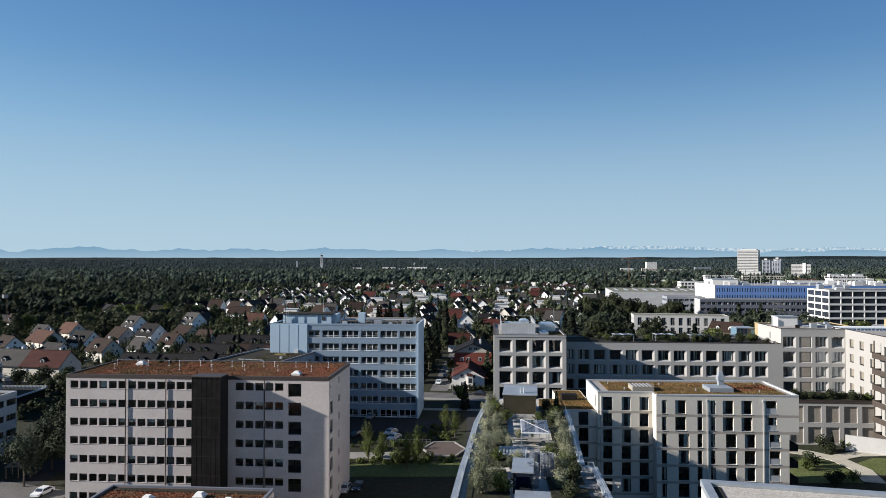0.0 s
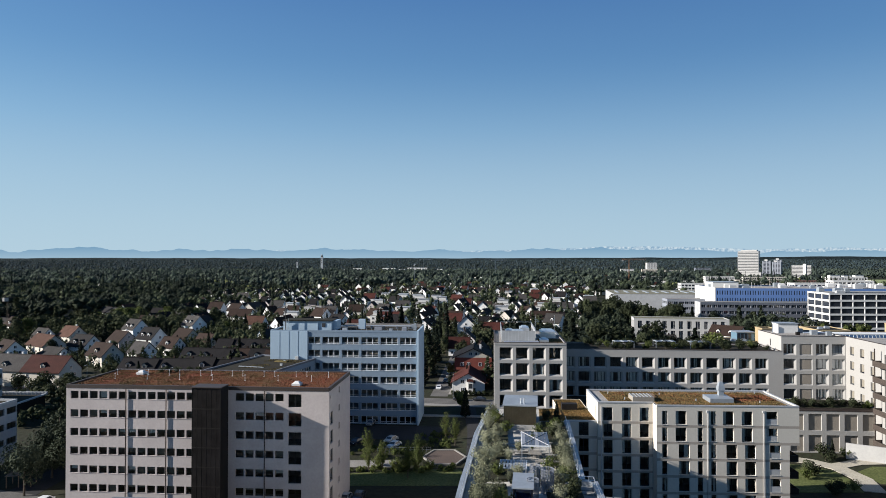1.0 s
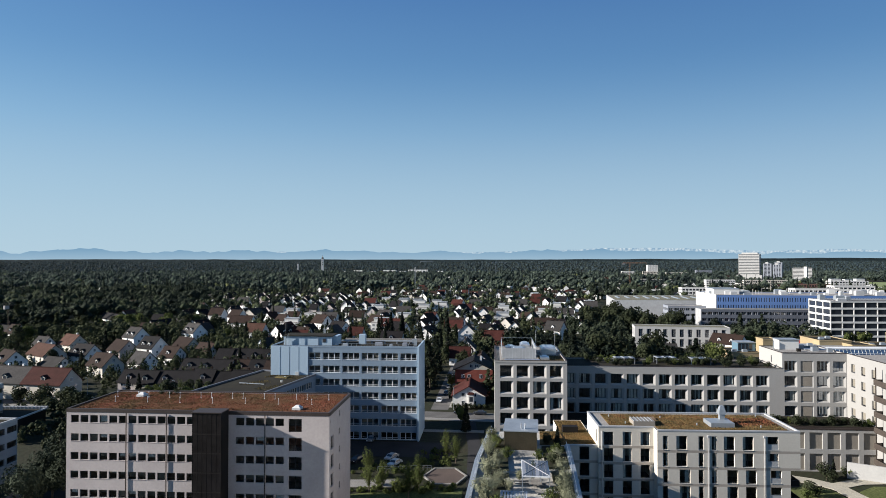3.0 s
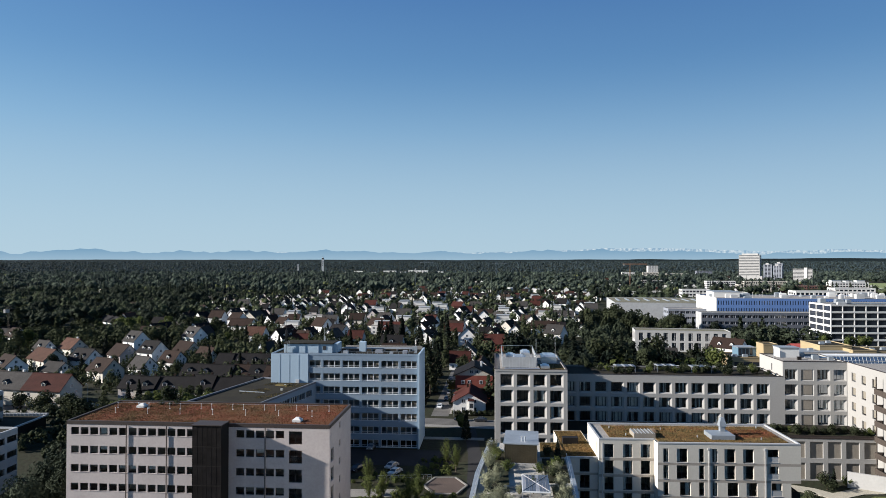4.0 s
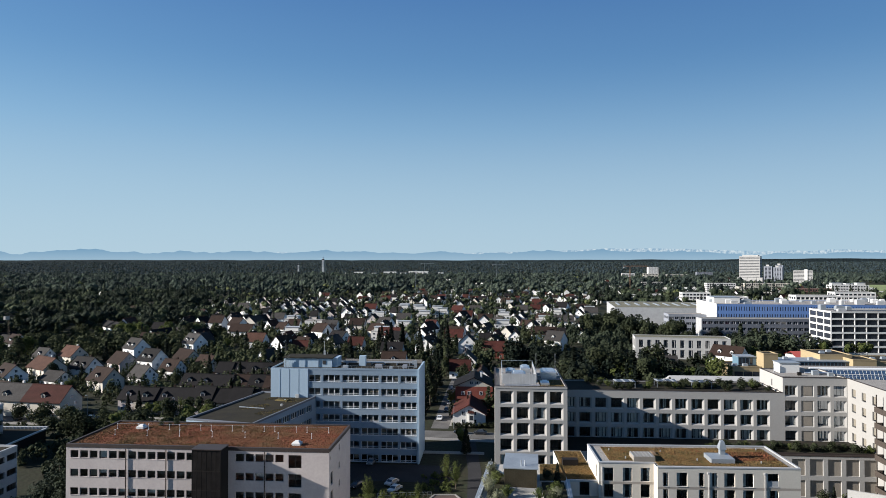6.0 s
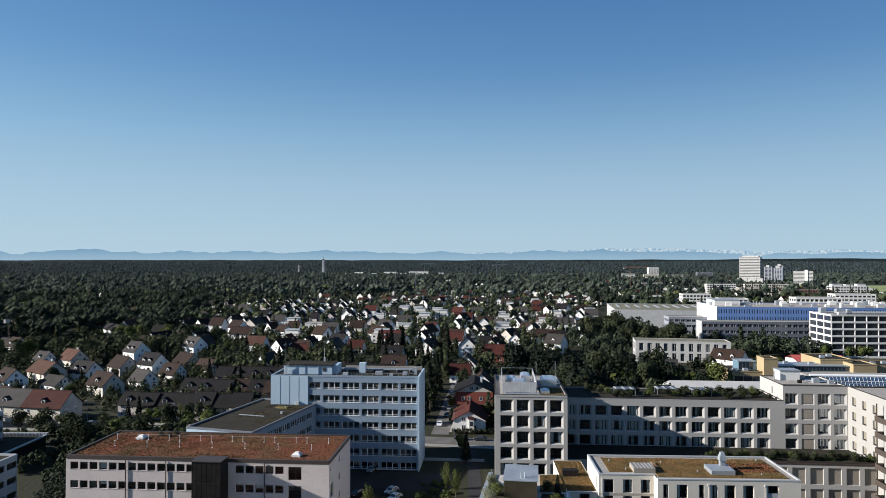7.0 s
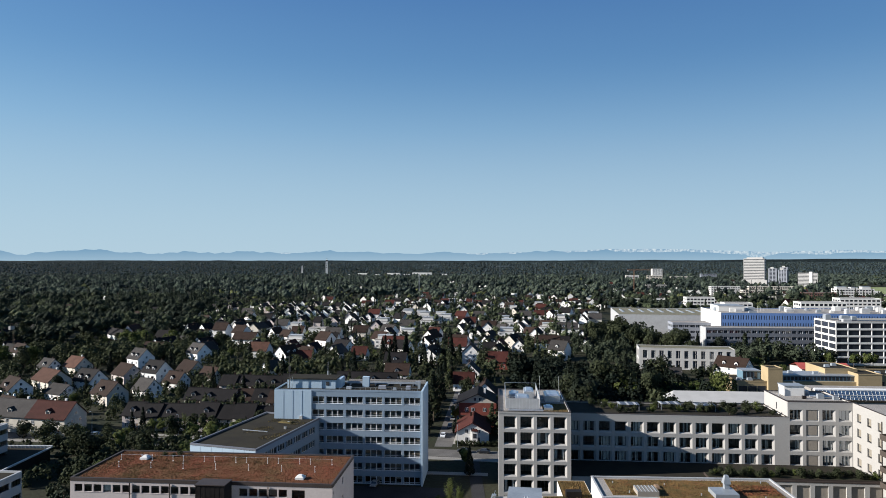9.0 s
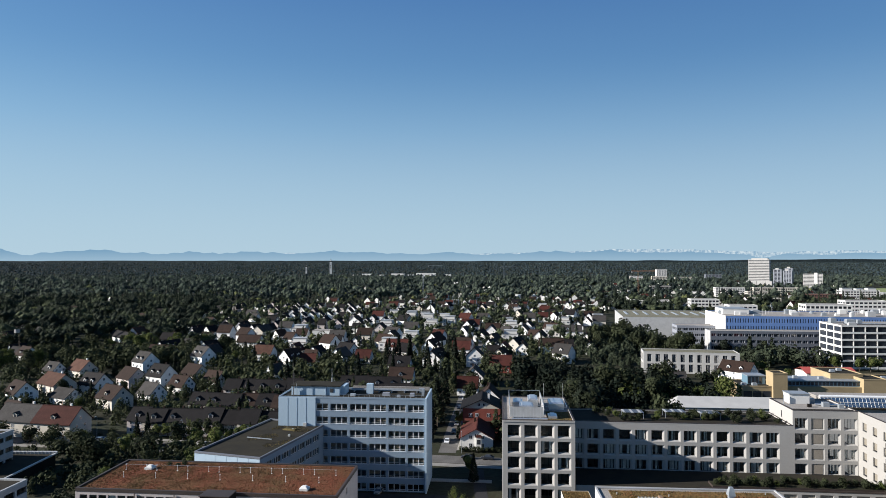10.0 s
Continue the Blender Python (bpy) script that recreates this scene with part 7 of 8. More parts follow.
def far_settlement(count, seed):
    """Small gabled houses and pale blocks that show between the far trees, as one mass."""
    rd = random.Random(seed)
    bm = bmesh.new()
    for k in range(count):
        y = 880 + 900 * rd.random() ** 2.6
        x = y * rd.choice((rd.uniform(-0.66, 0.66), rd.uniform(-0.3, 0.25), rd.uniform(-0.3, 0.25), rd.uniform(0.25, 0.66), rd.uniform(0.3, 0.66)))
        if x < -0.1 * y and rd.random() < 0.6:
            continue
        m = pose(x, y, 0, 0, 0, rd.choice((-8, 80, 70, -15)))
        l, w, h = rd.uniform(8, 14), rd.uniform(8, 10), rd.uniform(4.5, 8)
        if rd.random() < 0.25:
            block(bm, -l / 2, l / 2, -w / 2, w / 2, 0, h + 1.5, m=m, mi=0)
        else:
            block(bm, -l / 2, l / 2, -w / 2, w / 2, 0, h, m=m, mi=0)
            t = h + w * 0.45
            for s in (1, -1):
                quad(bm, [m @ Vector(p) for p in ((-s * l / 2, -s * w / 2 * 1.08, h - 0.3), (s * l / 2, -s * w / 2 * 1.08, h - 0.3), (s * l / 2, 0, t), (-s * l / 2, 0, t))], rd.choice((1, 2, 3)))
                f = bm.faces.new([bm.verts.new(m @ Vector(p)) for p in ((s * l / 2, -s * w / 2, h), (s * l / 2, s * w / 2, h), (s * l / 2, 0, t))])
    ob = part("far_houses", bm, (M_WHITE, M_TILERED, M_TILEBROWN, M_TILEDARK), None)
    return tagged(ob, "far white houses scattered among the trees", "houses", kind="stuff")


far_settlement(280, 77)


# ---- offices, halls and towers farther off ----
def banded_block(name, x, y, turn, w, d, h, label, wall, storeys, bay=4.0, gap=0.8, sill=1.0, head=0.7, sides=("front", "left"), ground=0.0, roof=None, coping=None, mullions=True, first=0.3):
    """A block with rows of window openings; behind each storey's openings runs its glazing."""
    t = thing(name, pose(x, y, ground, 0, 0, turn), label, "building")
    bm = bmesh.new()
    sh = (h - first - 0.6) / storeys
    for s in ("front", "left", "right", "back"):
        m = side(s, w, d)
        ww = w if s in ("front", "back") else d
        holes = []
        if s in sides:
            n = max(1, int((ww - gap) / bay))
            bw = (ww - gap) / n
            holes = [(gap + k * bw, (k + 1) * bw, first + j * sh + sill, first + (j + 1) * sh - head) for j in range(storeys) for k in range(n)]
        pierced(bm, m, ww, 0, h, holes, 0.4)
        for j in range(storeys if s in sides else 0):
            z0, z1 = first + j * sh + sill, first + (j + 1) * sh - head
            part("glazing", boxed(0.4, ww - 0.4, 0.4, 0.5, z0 - 0.05, z1 + 0.05, m=m), M_PANEFAR, t)
            if mullions:
                g = bmesh.new()
                for k in range(int(ww / 1.35)):
                    block(g, 0.5 + k * 1.35, 0.58 + k * 1.35, 0.32, 0.4, z0, z1, m=m)
                part("mullions", g, M_FRAMEWHITE, t)
    part("wall", bm, wall, t)
    part("roof", boxed(0.35, w - 0.35, 0.35, d - 0.35, h - 0.6, h - 0.2), roof or M_GRAVEL, t)
    for x0, x1, y0, y1 in ((-0.05, w + 0.05, -0.05, 0.35), (-0.05, w + 0.05, d - 0.35, d + 0.05), (-0.05, 0.35, 0.35, d - 0.35), (w - 0.35, w + 0.05, 0.35, d - 0.35)):
        part("coping", boxed(x0, x1, y0, y1, h - 0.1, h + 0.15), coping or wall, t)
    return t


M_PANEBLUE = surface("blue_roof_glass", (0.04, 0.075, 0.14), 0.2, 0.0, big=0.3, fine=0.05, big_size=2, bump=0, spec=0.7)
M_PANEFAR = surface("dark_office_glass", (0.025, 0.03, 0.04), 0.06, 0.0, big=0.3, fine=0.05, big_size=3, bump=0, spec=0.7)


def roof_units(t, w, d, h, n, seed, mat=None):
    rd = random.Random(seed)
    for k in range(n):
        x, y, a, b, c = rd.uniform(1, w - 7), rd.uniform(1, max(1.5, d - 6)), rd.uniform(1.4, 5.5), rd.uniform(1.4, 4.5), rd.uniform(0.9, 3.0)
        bm = boxed(x, x + a, y, y + b, h - 0.2, h + c)
        block(bm, x + 0.3, x + a - 0.3, y + 0.3, y + b - 0.3, h + c, h + c + 0.3, taper=0.2)
        part("roof_unit", bm, (mat or M_COPING, M_COPING, M_ZINC)[k % 3], t)


t = banded_block("low_white_flats", 112.3, 388, -10, 53, 14, 12.2, "long low white building with paired tall windows", M_DULLWHITE, 2, 4.4, 2.2, 0.5, 0.7, mullions=True, roof=M_DULLGREEN)
t = banded_block("grey_offices", 174.6, 447, GRID, 100, 12, 17.9, "long grey-clad offices with two bands of windows", M_SLATECLAD, 4, 3.6, 0.5, 1.3, 1.1, sides=("front",), coping=M_ZINC)
part("end_panel", boxed(-0.3, 0.0, 0, 12, 0, 18.0), M_COPING, t, "pale sunlit end panel")
t = banded_block("blue_clad_offices", 191, 462, -6, 150, 50, 26.6, "long deep blue clad offices with bands of dark windows", M_DEEPBLUE, 5, 1.7, 1.0, 1.3, 0.9, sides=("front",), coping=M_DEEPBLUE, mullions=False)
part("end_wall", boxed(-0.4, 0.0, -0.1, 50, 0, 27.0), M_WHITE, t, "blind white end wall in full sun")
part("plant_screen", boxed(4, 22, 20, 40, 26.4, 30.2), M_WHITE, t)
part("plant_screen_roof", boxed(3.8, 22.2, 19.8, 40.2, 30.2, 30.5), M_ZINC, t)
for k in range(26):
    part("roof_mast", tube(bmesh.new(), (24 + k * 4.7, 6 + (k * 7) % 30, 26.4), (24 + k * 4.7, 6 + (k * 7) % 30, 28.6 + (k * 5) % 3), 0.12, 5), M_COPING, t)
roof_units(t, 150, 50, 26.6, 34, 5, M_WHITE)
t = banded_block("grey_link", 165.6, 487, GRID, 29, 14, 17.5, "grey office link with narrow windows", M_GREYCLAD, 4, 3.6, 0.5, 1.3, 1.1)
t = banded_block("long_hall", 145, 560, -9, 84, 80, 17.4, "long pale industrial hall with a green roof", M_COPING, 1, 60, 58, 12, 3, sides=(), roof=M_DULLGREEN)
for k in range(9):
    part("roof_light", boxed(6 + k * 8.5, 8 + k * 8.5, 30, 62, 17.2, 17.7, taper=0.2), M_ZINC, t)
t = banded_block("white_offices", 235.0, 401, -2.5, 70, 26, 26.2, "white six-storey offices with open dark window bands", M_WHITE, 6, 6.4, 0.5, 0.95, 0.2, mullions=False)
roof_units(t, 70, 26, 26.2, 6, 3, M_ZINC)
part("solar_row", boxed(6, 40, 6, 9, 26.4, 26.7), M_SOLAR, t)

# ochre school with blue glazing
SX, SY = 123, 292


def school():
    t = thing("school", pose(SX, SY, 0, 0, 0, -3), "ochre rendered school with stepped flat roofs and blue glazing", "building")
    for x0, x1, y0, y1, h in ((4.4, 25, 0, 16, 10.2), (17.2, 23.3, -1.5, 6, 16.2), (46, 60, 8, 26, 14.6), (60, 100, 2, 20, 12.7), (56, 66, 0, 12, 13.6), (88, 108, 12, 30, 16.0)):
        part("wall", boxed(x0, x1, y0, y1, 0, h), M_YELLOW, t)
        part("roof", boxed(x0 + 0.4, x1 - 0.4, y0 + 0.4, y1 - 0.4, h, h + 0.12), M_BITUMEN, t)
        for a, b, c, d in ((x0 - 0.1, x1 + 0.1, y0 - 0.1, y0 + 0.35), (x0 - 0.1, x1 + 0.1, y1 - 0.35, y1 + 0.1), (x0 - 0.1, x0 + 0.35, y0 + 0.35, y1 - 0.35), (x1 - 0.35, x1 + 0.1, y0 + 0.35, y1 - 0.35)):
            part("parapet", boxed(a, b, c, d, h - 0.02, h + 0.45), M_YELLOW, t)
    for x0, x1, y0, y1, h in ((9.2, 16.9, 6, 13, 13.9), (25.5, 56, 3, 14, 12.5)):
        part("glass_hall", boxed(x0, x1, y0, y1, 10, h), M_TEAL, t, "blue framed glazing")
        part("hall_roof", boxed(x0 - 0.3, x1 + 0.3, y0 - 0.3, y1 + 0.3, h, h + 0.3), M_ZINC, t)
        for k in range(int((x1 - x0) / 1.6)):
            part("pane", boxed(x0 + 0.2 + k * 1.6, x0 + 1.4 + k * 1.6, y0 - 0.05, y0, 10.6, h - 0.4), M_PANEFAR, t)
    part("low_wall", boxed(25.5, 56, 1.5, 14, 0, 10.2), M_YELLOW, t)
    for k in range(3):
        part("window_band", boxed(5.2 + k * 4, 8.8 + k * 4, -0.06, 0, 5.6, 8.4), M_PANEFAR, t)
    for x, y, z in ((5.6, 3, 10.3), (10, 2.5, 10.3), (49, 14, 14.7), (54, 18, 14.7), (68, 8, 12.8), (74, 10, 12.8), (80, 6, 12.8), (95, 18, 16.1), (30, 8, 12.8), (40, 6, 12.8)):
        part("roof_box", boxed(x, x + 2.2, y, y + 1.6, z, z + 1.1, taper=0.15), M_ZINC, t)
    for k in range(9):
        part("window_band", boxed(61.5 + k * 4.2, 63.9 + k * 4.2, 1.94, 2.0, 8.2, 10.4), M_PANEFAR, t)
    for k in range(4):
        part("window_band", boxed(89.5 + k * 4.4, 92.5 + k * 4.4, 11.94, 12.0, 13.2, 15.0), M_PANEFAR, t)
    part("dark_portal", boxed(80, 86, 1.9, 2.0, 6, 11.5), M_BRICK, t)


school()
h = thing("red_roof_hall", pose(190, 356, 0, 0, 0, -4), "low hall with a bright red sheet roof", "building")
part("wall", boxed(0, 26, 0, 14, 0, 5.4), M_WHITE, h)
bm = bmesh.new()
for s in (0, 1):
    p = [(-0.5, -0.6, 5.2), (26.5, -0.6, 5.2), (26.5, 7, 7.6), (-0.5, 7, 7.6)] if s == 0 else [(26.5, 14.6, 5.2), (-0.5, 14.6, 5.2), (-0.5, 7, 7.6), (26.5, 7, 7.6)]
    quad(bm, p)
    quad(bm, [(x, y, z - 0.2) for x, y, z in reversed(p)])
part("roof", bm, M_REDSHEET, h)

# white pavilion and glazed roofs behind the long flats
bk = thing("white_pavilion", pose(89, 264, 0, 0, 0, GRID), "long low white hall with a shallow sloping roof", "building")
part("wall", boxed(0, 41, 0, 11, 0, 7.4), M_DULLWHITE, bk)
bm = bmesh.new()
quad(bm, [(-0.4, -0.4, 7.4), (41.4, -0.4, 7.4), (41.4, 11.4, 9.6), (4, 11.4, 9.6)])
quad(bm, [(4, 11.4, 9.6), (41.4, 11.4, 9.6), (41.4, 11.6, 7.4), (-0.4, 11.6, 7.4)])
quad(bm, [(-0.4, 11.6, 7.4), (-0.4, -0.4, 7.4), (4, 11.4, 9.6)])
part("roof", bm, M_DULLWHITE, bk)
gl = thing("glass_roof", pose(113.5, 204, 0, 0, 0, GRID), "long sloping blue glazed roof front on white walls", "building")
part("wall", boxed(0, 40, 0, 9, 0, 20.9), M_DULLWHITE, gl)
for k in range(36):
    x = 0.1 + 1.11 * k
    for z0, z1 in ((20.95, 22.25), (22.35, 23.6)):
        bm = bmesh.new()
        quad(bm, [(x, (z0 - 20.9) * 0.45, z0), (x + 1.0, (z0 - 20.9) * 0.45, z0), (x + 1.0, (z1 - 20.9) * 0.45, z1), (x, (z1 - 20.9) * 0.45, z1)])
        part("pane", bm, M_PANEBLUE, gl)
    part("glazing_bar", tube(bmesh.new(), (x - 0.05, -0.04, 20.9), (x - 0.05, 1.2, 23.65), 0.035, 4), M_FRAMEWHITE, gl)
part("transom", boxed(0, 40, 0.5, 0.62, 22.25, 22.36), M_FRAMEWHITE, gl)
part("roof_tube", tube(bmesh.new(), (0, 1.6, 23.75), (40, 1.6, 23.75), 0.5, 12), M_FRAMEWHITE, gl)
part("roof", boxed(0, 40, 1.6, 9, 20.9, 23.6), M_GRAVEL, gl)
part("guard_rail", boxed(0, 40, -1.0, -0.94, 21.9, 21.96), M_ALU, gl)
for k in range(21):
    part("rail_post", boxed(k * 2 - 0.03, k * 2 + 0.03, -1.0, -0.94, 20.9, 21.9), M_ALU, gl)
part("ledge", boxed(0, 40, -1.2, 0, 20.5, 20.9), M_BITUMEN, gl)
bm = bmesh.new()
quad(bm, [(-6.0, 2, 20), (-0.6, 2, 20), (-0.6, 2, 22.6), (-6.0, 2, 26.2)])
quad(bm, [(-0.6, 2.4, 20), (-6.0, 2.4, 20), (-6.0, 2.4, 26.2), (-0.6, 2.4, 22.6)])
quad(bm, [(-6.0, 2, 26.2), (-0.6, 2, 22.6), (-0.6, 2.4, 22.6), (-6.0, 2.4, 26.2)])
part("sloping_wall", bm, M_DULLWHITE, gl)
part("link", boxed(-6.0, 0, 2.4, 8, 0, 20), M_DULLWHITE, gl)

# towers
t = banded_block("white_tower", 689, 1540, -33, 44, 30, 66.0, "white high-rise office tower", M_DULLWHITE, 18, 22.0, 0.7, 1.6, 0.7, mullions=False, sides=("front", "right"))
part("base", boxed(-3, 50, -8, 34, 0, 17), M_DULLWHITE, t)
part("crown", boxed(6, 40, 5, 24, 65.6, 69), M_DULLWHITE, t)
for x, y, w, hh in ((727, 1500, 17, 43.5), (744, 1490, 18, 41), (759, 1512, 16, 46)):
    t = banded_block("grey_tower", x, y, -33, w, 17, hh, "grey and white apartment tower with tall dark strips", M_GREYCLAD, 14, 5.2, 2.4, 0.7, 0.3, mullions=False, sides=("front", "right"))
    part("lift_house", boxed(4, 10, 5, 11, hh - 0.2, hh + 3.4), M_DULLWHITE, t)
t = banded_block("banded_tower", 778, 1470, -30, 38, 28, 34.0, "white apartment tower with dark balcony bands", M_DULLWHITE, 11, 26, 0.5, 1.6, 0.3, mullions=False, sides=("front", "right"))
part("stair_tower", boxed(22, 28, -1.5, 2, 0, 37), M_WHITE, t)
t = banded_block("small_tower", 590, 1905, -6, 28, 22, 37, "distant white apartment tower", M_WHITE, 12, 4, 1.2, 1, 0.8, mullions=False)
for k, (x, y, w, hh) in enumerate(((500, 1850, 34, 20), (545, 1800, 40, 20), (640, 1900, 60, 16), (740, 1930, 44, 22), (400, 1330, 40, 13), (470, 1180, 50, 16), (560, 1230, 80, 14),
                                   (500, 1120, 40, 12), (587, 1000, 54, 19.5), (430, 760, 60, 13), (296, 820, 34, 17), (480, 860, 40, 8), (560, 790, 70, 24), (610, 840, 50, 20), (500, 700, 90, 22), (240, 880, 50, 12), (420, 930, 40, 12), (322, 604, 40, 25), (385, 650, 38, 25.7), (450, 600, 36, 26), (268, 640, 26, 22))):
    banded_block("far_offices", x, y, -6, w, 16, hh, "pale flat-roofed block among far trees", M_WHITE if k > 16 or k == 8 else (M_WHITE, M_BEIGE, M_CREAM, M_GREYCLAD, M_CONCRETE)[k % 5], max(2, int(hh / 3.6)), 3.8, 0.9, 1.1, 0.8, mullions=False)


t = banded_block("brick_flats", 507, 950, -6, 48, 14, 16.6, "long red-brown block of flats among trees", M_BROWNBRICK, 4, 3.6, 0.9, 1.1, 0.8, mullions=False)
for x, w, z in ((2, 14, 3.2), (22, 10, 2.6), (38, 12, 3.4)):
    terrace = thing("roof_storey", pose(587, 1000, 19.4, 0, 0, -6), "white stepped-back top storey on a far block", "building")
    part("wall", boxed(x, x + w, 3, 12, 0, z), M_WHITE, terrace)
    part("roof", boxed(x - 0.4, x + w + 0.4, 2.6, 12.4, z, z + 0.3), M_ZINC, terrace)
for x, y, a in ((398, 900, 62), (416, 800, 20)):
    house("manor", x, y, a, "red", "white", 1, "large red-roofed houses")
for k, (x, w, hh) in enumerate(((-352, 22, 10), (-322, 34, 13), (-262, 16, 9), (-215, 46, 14), (-158, 20, 10), (-128, 70, 15), (-30, 26, 11))):
    banded_block("white_works", x, 2330 + 14 * (k % 3), -6, w, 16, hh, "long white works hall among far woods", M_WHITE, 1, 40, 2, 11, 1, sides=(), ground=2.2)


def church_tower(x, y, h, w):
    t = thing("church_tower", pose(x, y, 8), "slim pale church tower with a dark dome", "tower")
    part("shaft", boxed(-w / 2, w / 2, -w / 2, w / 2, 0, h), M_WHITE, t)
    bm = bmesh.new()
    bmesh.ops.create_uvsphere(bm, u_segments=12, v_segments=8, radius=w * 0.52, matrix=pose(0, 0, h + w * 0.2))
    part("dome", bm, M_TILEDARK, t)
    part("gallery", boxed(-w * 0.58, w * 0.58, -w * 0.58, w * 0.58, h * 0.84, h * 0.87), M_GREYCLAD, t)
    part("lantern", tube(bmesh.new(), (0, 0, h + w * 0.6), (0, 0, h + w * 1.0), w * 0.2, 8, w * 0.17), M_WHITE, t)
    part("spire", tube(bmesh.new(), (0, 0, h + w * 1.0), (0, 0, h + w * 1.5), w * 0.2, 8, 0.1), M_TILEDARK, t)
    for z in (0.5, 0.66):
        part("belfry_opening", boxed(-w * 0.14, w * 0.14, -w * 0.52, -w * 0.5, h * z, h * (z + 0.09)), M_DARKMETAL, t)


church_tower(-457, 2480, 49, 8.0)
church_tower(-550, 2480, 30, 5)


def crane(x, y, h, arm, turn, counter=12, mat=None, r=0.8):
    t = thing("tower_crane", pose(x, y, 0, 0, 0, turn), ("pale" if mat else "rust-red") + " lattice tower crane over the trees", "crane", "cranes")
    bm = bmesh.new()
    for a, b in ((-r, -r), (r, -r), (r, r), (-r, r)):
        block(bm, a - 0.13 * r, a + 0.13 * r, b - 0.13 * r, b + 0.13 * r, 0, h)
    for k in range(int(h / 3)):
        tube(bm, (-r, -r, k * 3), (r, -r, k * 3 + 3), 0.08 * r, 4)
        tube(bm, (r, r, k * 3), (-r, r, k * 3 + 3), 0.08 * r, 4)
    part("mast", bm, mat or M_CRANE, t)
    bm = bmesh.new()
    for z, yy in ((h, -0.6), (h, 0.6), (h + 1.6, 0)):
        tube(bm, (-counter, yy, z), (arm, yy, z), 0.16, 4)
    for k in range(int((arm + counter) / 3)):
        tube(bm, (-counter + k * 3, -0.6, h), (-counter + k * 3 + 1.5, 0, h + 1.6), 0.1, 4)
        tube(bm, (-counter + k * 3 + 1.5, 0, h + 1.6), (-counter + k * 3 + 3, 0.6, h), 0.1, 4)
    part("jib", bm, mat or M_CRANE, t)
    part("counterweight", boxed(-counter, -counter + 3, -0.7, 0.7, h - 2.2, h), M_CONCRETE, t)


crane(316, 1120, 46, 30, 5)
crane(-48, 1100, 38, 10, 85, 6, M_ZINC, 0.6)
crane(150, 1900, 44, 34, 10, 12, M_ZINC)
crane(-62, 2050, 46, 30, 4, 12, M_ZINC)
crane(-262, 396, 24, 5, 80, 3, M_BARK, 0.25)
field = prism(bmesh.new(), [(759, 1220), (1300, 1220), (1500, 1520), (945, 1520)], 0.0, 0.3)
tagged(part("field", field, M_FIELD, None), "pale green open field at the edge of the town", "field", kind="structure")


# ---- planting: trees and shrubs ----
# roof garden
for x, y, k, s in ((8.9, 122.5, "shrub", 0.8), (7.6, 114.6, "shrub", 0.85), (9.0, 109, "shrub", 0.7), (6.8, 103.6, "shrub", 0.9), (8.6, 99, "shrub", 0.7), (5.8, 93, "shrub", 1.05), (7.4, 90, "bush", 0.9),
                   (5.0, 84.6, "shrub", 1.05), (6.4, 80.5, "shrub", 0.8), (4.5, 77.1, "shrub", 1.1), (7.0, 78, "bush", 1.2), (9.2, 118.5, "bush", 1.2)):
    plant(k, x, y, 17.4, s, x * 77, "shrubs of the roof garden")
for x, y, k, s in ((20.2, 117.5, "spruce_b", 0.34), (19.2, 113.4, "bush", 1.1), (18.2, 108.6, "dark_bush", 0.9), (18.4, 103, "shrub", 0.85), (18.2, 98.6, "shrub", 0.8), (17.0, 94.4, "shrub", 0.9), (16.9, 90.4, "shrub", 0.75),
                   (14.8, 84.4, "shrub", 0.8), (16.2, 82, "dark_bush", 0.9), (14.0, 79.0, "shrub", 0.75), (14.6, 76.0, "dark_bush", 0.9), (13.6, 100.6, "birch", 0.38), (16.2, 111.5, "bush", 0.9), (12.8, 87.6, "bush", 0.8), (15.9, 87, "bush", 1.1)):
    plant(k, x, y, 17.4, s, x * 77, "shrubs of the roof garden")
for x, y, k, s in ((10.8, 112.5, "bush", 1.0), (11.6, 101.5, "shrub", 0.5), (9.6, 96.4, "shrub", 0.6), (10.2, 89.5, "shrub", 0.55), (9.0, 86.4, "shrub", 0.6), (18.9, 121.5, "dark_bush", 0.8), (17.0, 100.8, "shrub", 0.6), (19.0, 110.5, "shrub", 0.7), (14.9, 92.2, "bush", 1.0), (8.2, 106.4, "shrub", 0.6), (7.4, 97, "shrub", 0.75), (15.6, 105.8, "shrub", 0.55), (11.0, 84.8, "bush", 0.9)):
    plant(k, x, y, 17.35, s, x * 77, "shrubs of the roof garden")
# terrace of the podium and roof of the long flats
rnd = random.Random(8)
for k in range(34):
    u = 34 + k * 1.2
    p = pose(31.0, 164.6, 0, 0, 0, GRID) @ Vector((u, 2.3 + rnd.uniform(-1.3, 1.3), 10.7))
    plant(rnd.choice(("bush", "dark_bush", "dark_bush", "dark_bush")), p.x, p.y, p.z, rnd.uniform(0.55, 1.0), k * 50, "shrubs of the terrace")
for k in range(46):
    u = 9 + k * 1.04
    p = pose(31.0, 178.0, 0, 0, 0, GRID) @ Vector((u, 4.5 + rnd.uniform(-2.6, 7.5), 22.45))
    plant(rnd.choice(("bush", "dark_bush", "dark_bush", "dark_bush", "dark_bush")), p.x, p.y, p.z, rnd.uniform(0.5, 1.0), k * 50, "shrubs on the flats' roof")
